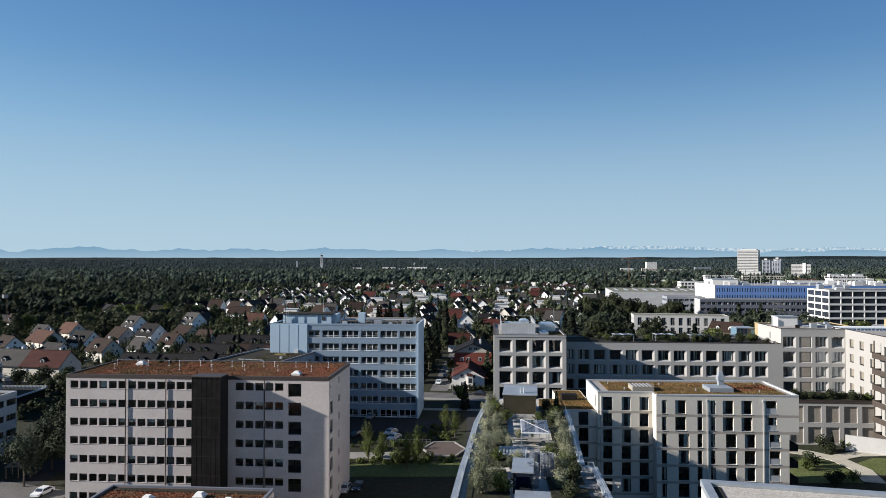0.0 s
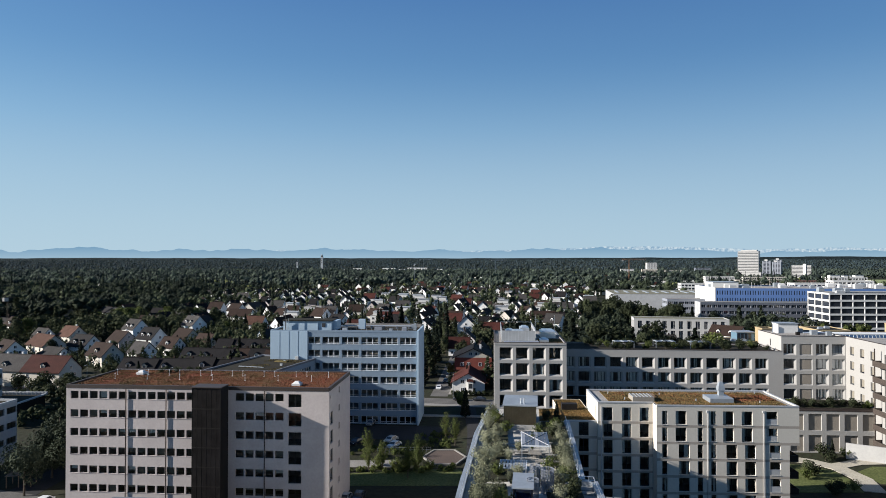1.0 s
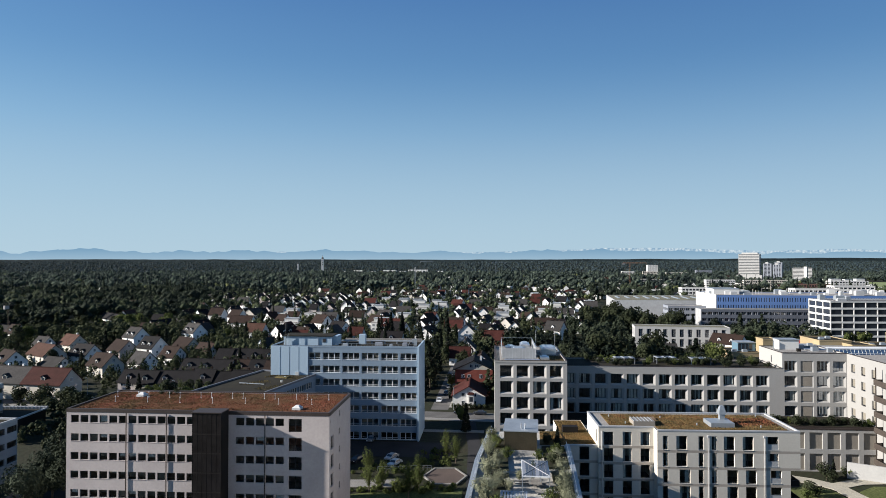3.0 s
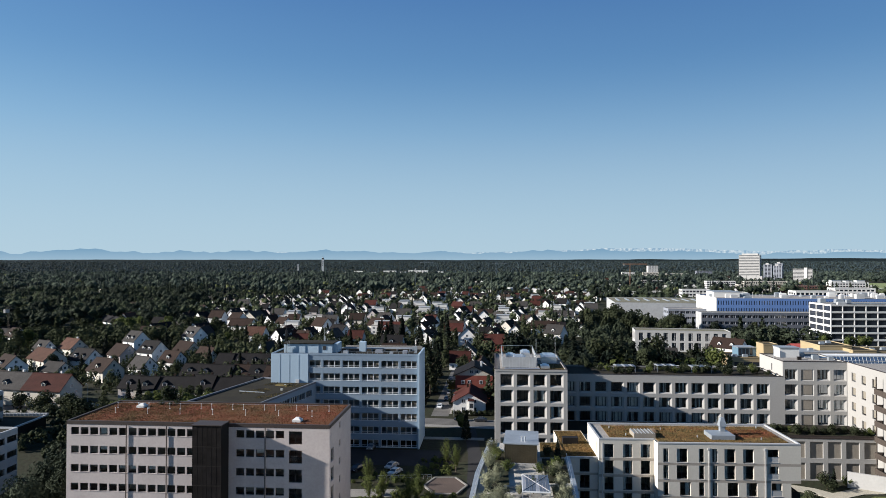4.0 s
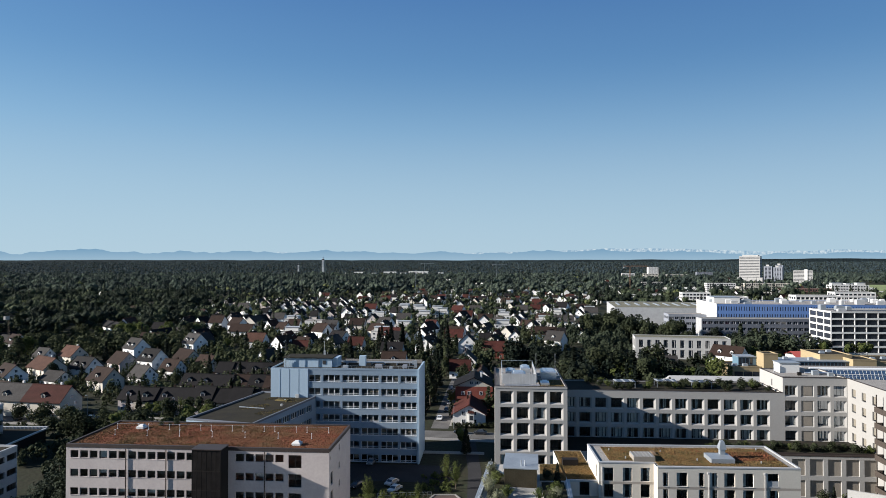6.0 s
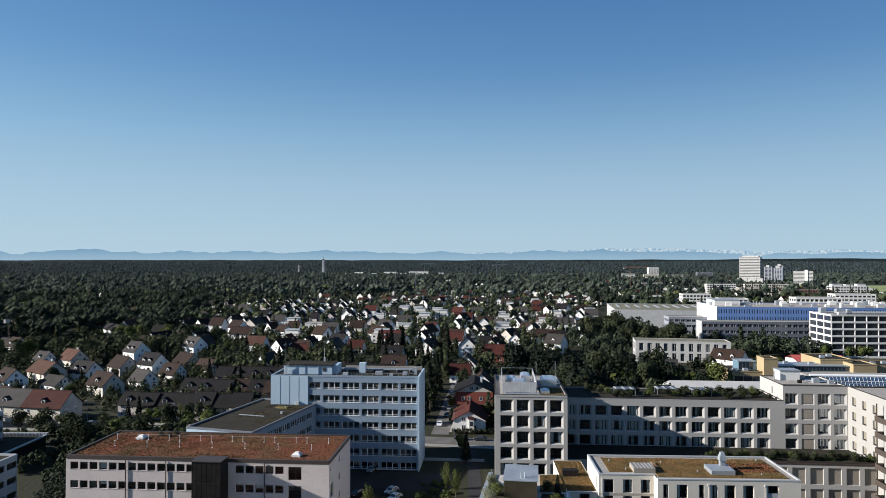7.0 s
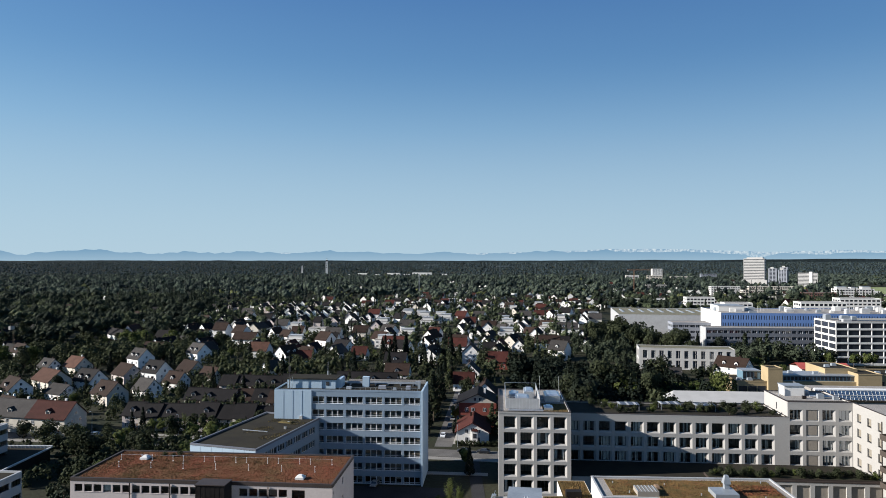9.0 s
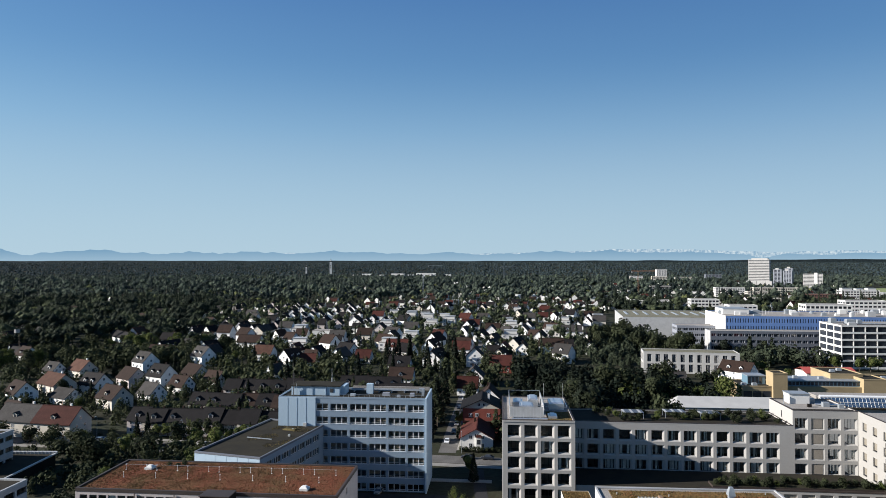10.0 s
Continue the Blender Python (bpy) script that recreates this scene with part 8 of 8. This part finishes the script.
# courtyard and small park
for x, y, k, s in ((89, 154, "dark_bush", 1.5), (91.5, 155.5, "spruce_b", 0.35), (95, 156, "bush", 1.2), (99, 155, "bush", 1.0), (80.5, 146, "dark_bush", 1.0), (79.5, 143, "dark_bush", 1.3), (77.5, 141, "bush", 1.2), (80, 133.5, "dark_bush", 1.0), (83, 133.6, "bush", 1.1),
                   (77.4, 131.5, "dark_bush", 1.0), (72, 152, "bush", 1.3), (76, 149, "dark_bush", 1.0)):
    plant(k, x, y, 0.1, s, x * 31, "shrubs of the courtyard")
for x, y, k, s in ((3.0, 166.7, "birch", 0.8), (0.6, 172.2, "birch", 0.8), (-5.5, 146.0, "birch", 0.95), (-7.6, 142, "birch", 0.9), (-17.7, 155, "birch", 0.8), (-13.5, 147, "birch", 0.75), (5.6, 203.5, "broad_c", 0.8), (6.6, 196, "spruce_b", 0.7),
                   (-16.5, 146, "birch", 0.7), (-3, 146.5, "bush", 1.2), (-10, 146, "bush", 1.5), (-8.5, 146.5, "bush", 1.3), (-6.4, 149.5, "bush", 1.4), (-15, 150, "bush", 1.1)):
    plant(k, x, y, 0.05, s, x * 47, "young trees of the small park")
# low planting of the park
low = [(rnd.uniform(-22, 2.5), rnd.uniform(144.5, 176), 0.0) for k in range(240)]
low = np.array([p for p in low if not (-6 < p[0] < 7 and 148 < p[1] < 164) and not (p[0] < -9 and 148 < p[1] < 155) and not (p[1] > 165 and p[0] < -6) and not (p[0] < -4 and 138 < p[1] < 143)])
scatter_woods("park_planting", low, (0.4, 1.7), (1.0, 1.7), 4, 60, 0.15, M_LEAFYOUNG, "low leafy planting round the young trees", 23)
# tall trees beside the office block and along the cross street
for x, y, k, s in ((-83, 131, "broad_full", 1.0), (-79, 139, "broad_full", 1.15), (-84, 142, "broad_full", 1.1), (-87, 150, "broad_full", 1.15), (-80, 152, "broad_full", 1.1), (-74, 148, "broad_full", 1.0), (-83, 163, "broad_full", 1.1), (-90, 172, "broad_full", 1.0), (-76, 166, "broad_c", 1.0),
                   (-97, 184, "broad_c", 1.0), (-86, 186, "broad_full", 0.9), (-70, 200, "broad_a", 0.9), (-80, 205, "broad_c", 1.0), (-92, 203, "broad_a", 1.0), (-100, 210, "broad_b", 0.8), (-64, 206, "broad_c", 0.9), (-112, 206, "broad_a", 0.9), (-120, 214, "broad_a", 0.9), (-110, 222, "broad_c", 0.8)):
    plant(k, x, y, 0, s, x * 47, "trees beside the offices")
for x, y, k, s in ((-131, 231, "dark_bush", 2.6), (-119, 229, "dark_bush", 2.2), (-112, 229, "bush", 2.6), (-106, 232, "dark_bush", 2.4), (-96, 230, "broad_a", 0.85), (-89, 229, "broad_c", 0.95), (-82, 228, "broad_c", 1.0), (-142, 233, "dark_bush", 2.8), (-152, 236, "dark_bush", 2.5), (-146, 240, "dark_bush", 1.6), (-139, 239.5, "dark_bush", 1.5), (-163, 238, "dark_bush", 2.8), (-133, 238.5, "bush", 2.0),
                   (-125, 242.5, "dark_bush", 1.5), (-100, 240.5, "dark_bush", 1.2), (-73, 236, "broad_c", 0.9), (-66, 236, "broad_a", 0.9), (-134, 224, "dark_bush", 1.8), (-180, 240, "broad_b", 0.9), (-60, 214, "broad_a", 0.8), (-70, 212, "broad_c", 0.8)):
    plant(k, x, y, 0, s, x * 47, "street trees")
# hedge of the corner house
for k in range(12):
    plant("dark_bush", 3.4 + k * 1.5, 227.4 - k * 0.12, 0, 0.75, k * 60, "hedge of the corner house")
# trees along the side street
for x, y, k, s in ((-8.5, 240, "spruce_b", 1.0), (-8, 250, "spruce_a", 1.0), (-5.5, 260, "broad_b", 1.1), (-6, 272, "spruce_a", 1.05), (-6, 285, "broad_b", 1.2), (-3, 298, "spruce_a", 1.0), (2.6, 243, "column", 0.6), (3.6, 262, "broad_c", 0.8), (8, 284, "broad_a", 0.8), (9, 303, "broad_b", 0.8),
                   (1.0, 322, "broad_a", 0.8), (11, 330, "broad_b", 0.9), (2, 348, "spruce_b", 1.0), (-14, 262, "spruce_a", 0.8), (-16, 240, "broad_a", 0.7), (-22, 250, "broad_c", 0.9), (-28, 262, "broad_a", 0.9), (-34, 246, "spruce_b", 0.9), (-42, 256, "broad_a", 0.9), (-20, 275, "broad_b", 0.9), (-38, 280, "broad_a", 1.0)):
    plant(k, x, y, 0, s, x * 47, "trees of the side street")
for k in range(9):
    plant(rnd.choice(("broad_a", "broad_dark", "broad_c")), 168 + rnd.uniform(0, 64), 368 + rnd.uniform(0, 42), 0, rnd.uniform(0.6, 0.95), k * 40, "trees before the grey offices")
# dark wood behind the corner tower and the flats
rnd = random.Random(31)
for k in range(40):
    x, y = rnd.uniform(24, 108), rnd.uniform(222, 372)
    if 80 < x and y < 284 or x / y < 0.1 or not free_of(FEET, x, y, 9) or (x > 100 and y > 340):
        continue
    plant(rnd.choice(("spruce_a", "broad_dark", "broad_dark", "broad_dark", "broad_b")), x, y, 0, rnd.uniform(0.95, 1.5), rnd.uniform(0, 360), "trees of the dark wood")
for k in range(34):
    plant(rnd.choice(("broad_a", "broad_dark", "broad_c", "birch")), rnd.uniform(84, 138), rnd.uniform(284, 336), 0, rnd.uniform(0.45, 0.72), rnd.uniform(0, 360), "trees behind the flats")
for k in range(22):
    plant(rnd.choice(("broad_a", "broad_b", "broad_b")), rnd.uniform(104, 160), rnd.uniform(430, 545), 0, rnd.uniform(1.0, 1.5), rnd.uniform(0, 360), "trees before the hall")
for k in range(15):
    plant(rnd.choice(("broad_c", "broad_a", "spruce_b", "birch")), -117 + k * 4.0, 244.6 - 0.45 * k + rnd.uniform(-1, 1), 0, rnd.uniform(0.55, 0.85), k * 60, "trees of the row gardens")
for k in range(13):
    plant(rnd.choice(("broad_c", "broad_a", "spruce_b", "column")), -113 + k * 4.2, 267 - 0.45 * k + rnd.uniform(-2, 2), 0, rnd.uniform(0.4, 0.7), k * 60, "trees of the row gardens")
for k in range(10):
    plant(rnd.choice(("broad_c", "broad_a", "spruce_b", "spruce_a")), -106 + k * 5, 298 - 0.5 * k + rnd.uniform(-3, 3), 0, rnd.uniform(0.5, 0.8), k * 60, "trees of the row gardens")
for k in range(8):
    plant(rnd.choice(("broad_a", "broad_dark", "broad_dark")), 175 + rnd.uniform(0, 60), 405 + rnd.uniform(0, 50), 0, rnd.uniform(0.7, 1.1), k * 40, "trees before the grey offices")
for k in range(10):
    plant(rnd.choice(("broad_a", "broad_b", "spruce_b")), 128 + rnd.uniform(0, 40), 420 + rnd.uniform(0, 70), 0, rnd.uniform(0.9, 1.4), k * 40, "trees before the hall")
for k in range(14):
    plant(rnd.choice(("broad_a", "broad_b")), 108 + rnd.uniform(0, 40), 480 + rnd.uniform(0, 70), 0, rnd.uniform(0.9, 1.3), k * 40, "trees before the hall")
for x, y in ((240, 392), (246, 391), (252, 393), (228, 396)):
    plant("broad_c", x, y, 0, 1.1, x * 9, "trees before the white offices")
low = np.array([(114 + 48 * rnd.random(), rnd.uniform(366, 374), 0.0) for k in range(26)])
low[:, 1] += (114 - low[:, 0]) * 0.17
scatter_woods("front_bushes", low, (3.0, 6.5), (0.7, 1.0), 6, 110, 0.36, M_LEAF, "leafy small trees before the low flats", 19)
for k in range(14):
    x, y = rnd.uniform(-52, 4), rnd.uniform(300, 420)
    if free_of(FEET, x, y, 7.5) and abs(x - (-1.5 + (y - 226) * 0.085)) > 5:
        plant("spruce_a", x, y, 0, rnd.uniform(0.8, 1.15), k * 47, "garden trees")
# gardens of the settlement, with an open lawn on the south side of most houses
def on_lawn(x, y, deep=16):
    return y > 285 and any(abs(x - a) < 6.5 and 0 < b - y < deep for a, b in FEET)


def garden_place(gap=8.5):
    while True:
        y = 240 + 270 * rnd.random() ** 0.8
        x = y * rnd.uniform(-0.72, 0.16)
        road = abs(x - (-1.5 + (y - 226) * 0.085)) < 5
        if not road and (gap < 8 or not on_lawn(x, y)) and free_of(FEET, x, y, gap) and not (y < 262 - (x + 120) * 0.13 and x > -130) and not (x > 20 and y < 225):
            return x, y


for k in range(62):
    x, y = garden_place()
    plant(rnd.choice(("broad_a", "broad_c", "broad_c", "spruce_b", "column", "broad_a", "spruce_a", "spruce_b")), x, y, 0, rnd.uniform(0.55, 0.95), rnd.uniform(0, 360), "garden trees")
feet = np.array([(*garden_place(8.0), 0.0) for k in range(760)])
scatter_woods("garden_trees", feet, (3.0, 10.0), (0.55, 0.9), 5, 84, 0.41, M_LEAF, "leafy trees and hedges of the gardens", 12)
feet = np.array([(*garden_place(6.8), 0.0) for k in range(1300)])
scatter_woods("garden_hedges", feet, (1.0, 2.2), (1.0, 1.8), 5, 22, 0.26, M_LEAF, "low green hedges and bushes of the gardens", 13)


# bushes and small trees close round the near houses
ring = np.array([(a + r * math.cos(q), b + r * math.sin(q), 0.0) for a, b in FEET if b < 440 for r, q in ((rnd.uniform(7.2, 11.0), rnd.choice((rnd.uniform(0, math.tau), rnd.uniform(-2.9, -0.7)))) for k in range(19 if a < -60 else 14))])
ring = ring[(np.abs(ring[:, 0] - (-1.5 + (ring[:, 1] - 226) * 0.085)) > 4.5) & (ring[:, 1] > 250 - ring[:, 0] * 0.1 - 8) & [free_of(FEET, x, y, 7.0) and (k % 3 == 0 or not on_lawn(x, y, 12)) for k, (x, y, z) in enumerate(ring)]]
scatter_woods("house_bushes", ring, (2.0, 7.5), (0.7, 1.1), 5, 70, 0.34, M_LEAF, "dark bushes and small trees close round the houses", 20)
# thick wood behind the corner tower, and the trees between the far offices
dark = np.array([(x, y, 0.0) for x, y in ((rnd.uniform(24, 116), rnd.uniform(222, 378)) for k in range(620)) if x / y > 0.1 and not (x > 84 and y < 282) and not (x > 102 and y > 372) and free_of(FEET, x, y, 8)])
scatter_woods("dark_wood", dark, (5, 13), (0.55, 0.8), 6, 120, 0.58, M_NEEDLE, "dense dark wood behind the flats", 15)
hall = np.array([(x, y, 0.0) for x, y in ((rnd.uniform(80, 240), rnd.uniform(402, 548)) for k in range(560)) if 0.19 < x / y and (x < 160 or 402 < y < 432 and 180 < x < 230 and (int(x * 7) % 3))])
scatter_woods("hall_wood", hall, (5, 12), (0.6, 0.9), 6, 120, 0.62, M_CROWNDARK, "green trees between the halls and offices", 17)


edge = np.array([(y * rnd.uniform(-0.72, -0.38), y, 0.0) for y in (rnd.uniform(400, 470) for k in range(170))])
edge = edge[[free_of(FEET, x, y, 9) and all((x - a) ** 2 + (y - b) ** 2 > r * r for a, b, r in CLEARINGS) for x, y, z in edge]]
scatter_woods("edge_trees", edge, (7, 14), (0.7, 1.0), 6, 150, 0.75, M_LEAF, "round leafy trees behind the near houses", 18)
# lighter trees before the low white flats
for k in range(16):
    x, y = 77 + 2.9 * k + rnd.uniform(-1.5, 1.5), rnd.uniform(286, 304)
    if x < 121:
        plant(rnd.choice(("broad_light", "broad_c", "broad_c", "broad_a", "spruce_b")), x, y, 0, rnd.uniform(0.95, 1.35), k * 61, "trees behind the flats")
# sunlit round crowns at the edge of the park
for k in range(30):
    x, y = (rnd.uniform(-240, -160), rnd.uniform(448, 492)) if k < 20 else (rnd.uniform(-278, -232), rnd.uniform(372, 400))
    if free_of(FEET, x, y, 8):
        plant(rnd.choice(("broad_c", "broad_light", "broad_light", "broad_a")), x, y, 0, rnd.uniform(0.9, 1.3), k * 53, "round trees at the park's edge")
for k in range(26):
    x, y = rnd.uniform(-225, -60), rnd.uniform(258, 420)
    if free_of(FEET, x, y, 8) and y > 262 - (x + 120) * 0.13:
        plant(rnd.choice(("spruce_a", "spruce_b", "broad_a")), x, y, 0, rnd.uniform(0.65, 0.95), k * 50, "garden trees")
yard = np.array([(rnd.uniform(-150, -74), rnd.uniform(126, 228), 0.0) for k in range(430)])
yard = yard[((yard[:, 0] / yard[:, 1] > -0.63) | (yard[:, 1] > 160)) & (yard[:, 1] > 136) & (np.abs(yard[:, 0] + 104 - (236 - yard[:, 1]) * 0.23) > 5) & ((yard[:, 0] > -99) | (yard[:, 1] > 212) | (yard[:, 0] > -123) & (yard[:, 1] > 178))]
scatter_woods("yard_bushes", yard, (1.2, 4.5), (0.9, 1.5), 8, 100, 0.24, M_LEAF, "dense green bushes between the offices", 14)


def wooded(seed, n, y0, y1, keep, gap=0):
    rd = np.random.default_rng(seed)
    y = np.sqrt(rd.uniform(y0 * y0, y1 * y1, n))
    x = y * rd.uniform(-0.74, 0.74, n)
    k = x / y
    ok = rd.uniform(0, 1, n) < keep(k, y)
    if gap:
        fx = np.array(FEET)
        near = ((x[:, None] - fx[None, :, 0]) ** 2 + (y[:, None] - fx[None, :, 1]) ** 2).min(1)
        ok &= near > gap * gap
    x, y = x[ok], y[ok]
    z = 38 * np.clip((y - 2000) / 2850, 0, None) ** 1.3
    return np.stack([x, y, z], 1)


clear_right = lambda k, y: np.where((k > 0.2) & (y < 760), 0.0, 1.0)
mid = wooded(5, 7400, 455, 1000, lambda k, y: np.where(k < -0.36, 0.66, np.where(k < 0.2, 0.62, 0.3)) * clear_right(k, y), 8.4)
mid = mid[[all((x - a) ** 2 + ((y - b) * 0.55) ** 2 > r * r for a, b, r in CLEARINGS) for x, y, z in mid]]
mid = mid[[y > 760 or k % 3 == 0 or not on_lawn(x, y, 20) for k, (x, y, z) in enumerate(mid)]]
open_mid = (mid[:, 0] / mid[:, 1] > -0.36) & (mid[:, 0] / mid[:, 1] < 0.2)
mixed_stand("garden_woods", mid[open_mid], (
    (0.42, "green", (4, 10), (0.75, 1.05), 6, M_CROWNMID, "leafy garden trees of the outer settlement", dict(level=0, sprays=95, spray_size=0.52)),
    (0.44, "dark", (6, 12), (0.55, 0.85), 6, M_CROWNDARK, "dark trees and conifers among the houses", dict(level=0, pointed=0.55, sprays=95, spray_size=0.55)),
    (0.14, "pale", (4, 8), (0.8, 1.1), 6, M_CROWNPALE, "pale green garden trees among the houses", dict(level=0, sprays=95, spray_size=0.5))), 6)
mixed_stand("park_woods", mid[~open_mid], (
    (0.42, "green", (8, 15), (0.8, 1.1), 7, M_CROWNMID, "dense leafy trees between far houses", dict(level=0, sprays=165, spray_size=0.72)),
    (0.52, "dark", (9, 17), (0.7, 1.05), 7, M_CROWNDARK, "dark tall trees and conifers of the park", dict(level=0, pointed=0.35, sprays=165, spray_size=0.72)),
    (0.06, "pale", (8, 12), (0.8, 1.05), 7, M_CROWNPALE, "pale green leafy trees of the park", dict(level=0, sprays=165, spray_size=0.65))), 16)
open_field = lambda k, y: (k > 0.62) & (y < 1540)
far1 = wooded(6, 12500, 1000, 2200, lambda k, y: np.where(open_field(k, y), 0.0, np.where((k > 0.2) & (y < 1640), 0.62, 0.88)))
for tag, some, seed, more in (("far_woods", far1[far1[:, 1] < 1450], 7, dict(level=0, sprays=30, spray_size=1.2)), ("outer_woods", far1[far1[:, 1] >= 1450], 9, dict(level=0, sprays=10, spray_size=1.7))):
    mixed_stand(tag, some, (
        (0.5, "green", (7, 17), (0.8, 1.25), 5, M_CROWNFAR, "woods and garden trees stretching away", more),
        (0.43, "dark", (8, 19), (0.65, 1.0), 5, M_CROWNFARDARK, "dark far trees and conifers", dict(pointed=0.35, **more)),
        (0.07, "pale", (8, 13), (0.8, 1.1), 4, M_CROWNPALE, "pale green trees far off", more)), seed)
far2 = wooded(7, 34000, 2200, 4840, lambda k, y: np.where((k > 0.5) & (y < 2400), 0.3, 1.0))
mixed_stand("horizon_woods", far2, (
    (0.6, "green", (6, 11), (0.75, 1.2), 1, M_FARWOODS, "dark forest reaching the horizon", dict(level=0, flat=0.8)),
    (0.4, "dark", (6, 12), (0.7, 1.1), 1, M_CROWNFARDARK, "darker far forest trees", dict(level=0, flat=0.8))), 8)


# ---- cars and street furniture ----
def car_meshes():
    prof = [(0, 0.35), (0.0, 0.75), (0.9, 0.9), (1.55, 1.42), (3.1, 1.45), (3.9, 0.98), (4.3, 0.85), (4.35, 0.35)]
    bm = bmesh.new()
    for s in (0, 1):
        pts = [bm.verts.new((x - 2.17, (-0.88 if s == 0 else 0.88) * (0.82 if z > 1.2 else 1.0), z)) for x, z in prof]
        bm.faces.new(pts if s == 0 else pts[::-1])
    bm.verts.ensure_lookup_table()
    n = len(prof)
    for k in range(n):
        bm.faces.new((bm.verts[(k + 1) % n], bm.verts[k], bm.verts[n + k], bm.verts[n + (k + 1) % n]))
    panes = []
    for a, b in (((0.98, 0.95), (1.52, 1.36)), ((3.16, 1.39), (3.84, 1.02))):
        panes.append(bmesh.new())
        quad(panes[-1], [(a[0] - 2.19, -0.72, a[1] + 0.03), (a[0] - 2.19, 0.72, a[1] + 0.03), (b[0] - 2.19, 0.66, b[1] + 0.04), (b[0] - 2.19, -0.66, b[1] + 0.04)])
    for s in (-1, 1):
        panes.append(bmesh.new())
        quad(panes[-1], [(-1.0, s * 0.885, 0.95), (1.45, s * 0.885, 0.95), (0.85, s * 0.76, 1.36), (-0.55, s * 0.76, 1.36)])
    wheel = tube(bmesh.new(), (0, -0.11, 0), (0, 0.11, 0), 0.33, 14)
    return bm, [as_mesh("window", g, M_PANE) for g in panes], as_mesh("wheel", wheel, M_RUBBER)


CAR_BODY, CAR_GLASS, CAR_WHEEL = car_meshes()
CAR_BODIES = {}
for nm, mt in (("white", M_CARWHITE), ("silver", M_CARPAINT), ("dark", M_CARDARK)):
    CAR_BODIES[nm] = as_mesh("body", CAR_BODY.copy(), mt)
LAMP = as_mesh("headlight", boxed(-0.03, 0.03, -0.16, 0.16, -0.07, 0.07), M_FRAMEWHITE)


def car(color, x, y, turn, z=0.03):
    t = thing("car", pose(x, y, z, 0, 0, turn), f"parked {color} car on the asphalt", "car", "parked cars")
    link_part("body", CAR_BODIES[color], t)
    for pane in CAR_GLASS:
        link_part("window", pane, t)
    for u in (-1.35, 1.3):
        for v in (-0.8, 0.8):
            link_part("wheel", CAR_WHEEL, t, pose(u, v, 0.33))
    for v in (-0.62, 0.62):
        link_part("headlight", LAMP, t, pose(-2.18, v, 0.66))


for c, x, y, a in (("silver", -20.5, 187.0, 80), ("white", -12.2, 165.2, 60), ("silver", -13.4, 170.0, 60), ("white", -1.6, 238.5, 84), ("dark", 1.0, 252, 84), ("silver", 2.2, 264, 84), ("white", 2.6, 277, 84), ("dark", 5.5, 219.6, -7), ("dark", 12.0, 218.8, -7),
                   ("white", -76.5, 126.5, 80), ("dark", -16.5, 129.5, 82), ("silver", -19.0, 128.5, 82), ("dark", -22, 168, 60), ("silver", -128, 238.8, -8), ("dark", -118, 237.6, -8), ("white", -145, 241, -8), ("silver", -88, 233.6, -8), ("dark", -95, 234.6, -8),
                   ("dark", 3.5, 293, 84), ("silver", 6.2, 312, 84), ("dark", 71, 151, 20)):
    car(c, x, y, a)


def street_lamp(x, y, turn):
    t = thing("street_lamp", pose(x, y, 0, 0, 0, turn), "grey steel street lamp at the kerb", "lamp", "street lamps")
    part("pole", tube(bmesh.new(), (0, 0, 0), (0, 0, 7.5), 0.08, 8, 0.05), M_ZINC, t)
    part("arm", tube(bmesh.new(), (0, 0, 7.4), (1.2, 0, 7.7), 0.04, 6), M_ZINC, t)
    part("head", boxed(0.9, 1.7, -0.14, 0.14, 7.66, 7.8), M_ZINC, t)


for x, y, a in ((3.4, 225.6, -90), (-30, 231, -90), (-62, 236, -90), (-98, 240, -90), (-132, 244.5, -90), (26, 212.5, 90)):
    street_lamp(x, y, a)
sh = thing("timber_shelter", pose(-89.5, 135.5, 0, 0, 0, 12), "small open timber shelter with a plank roof", "shelter")
for u, v in ((0, 0), (4.5, 0), (0, 3), (4.5, 3), (2.25, 0)):
    part("post", boxed(u - 0.09, u + 0.09, v - 0.09, v + 0.09, 0, 2.4), M_WOOD, sh)
for k in range(9):
    part("plank", boxed(-0.3 + k * 0.57, 0.24 + k * 0.57, -0.3, 3.3, 2.4, 2.46), M_WOOD, sh)
f = thing("fence", pose(-16, 160.5, 0, 0, 0, 4), "low steel railing along the lawn", "fence")
for k in range(14):
    part("post", boxed(k - 0.04, k + 0.04, -0.04, 0.04, 0, 1.1), M_ZINC, f)
for z in (0.5, 1.05):
    part("rail", boxed(0, 13, -0.03, 0.03, z, z + 0.06), M_ZINC, f)
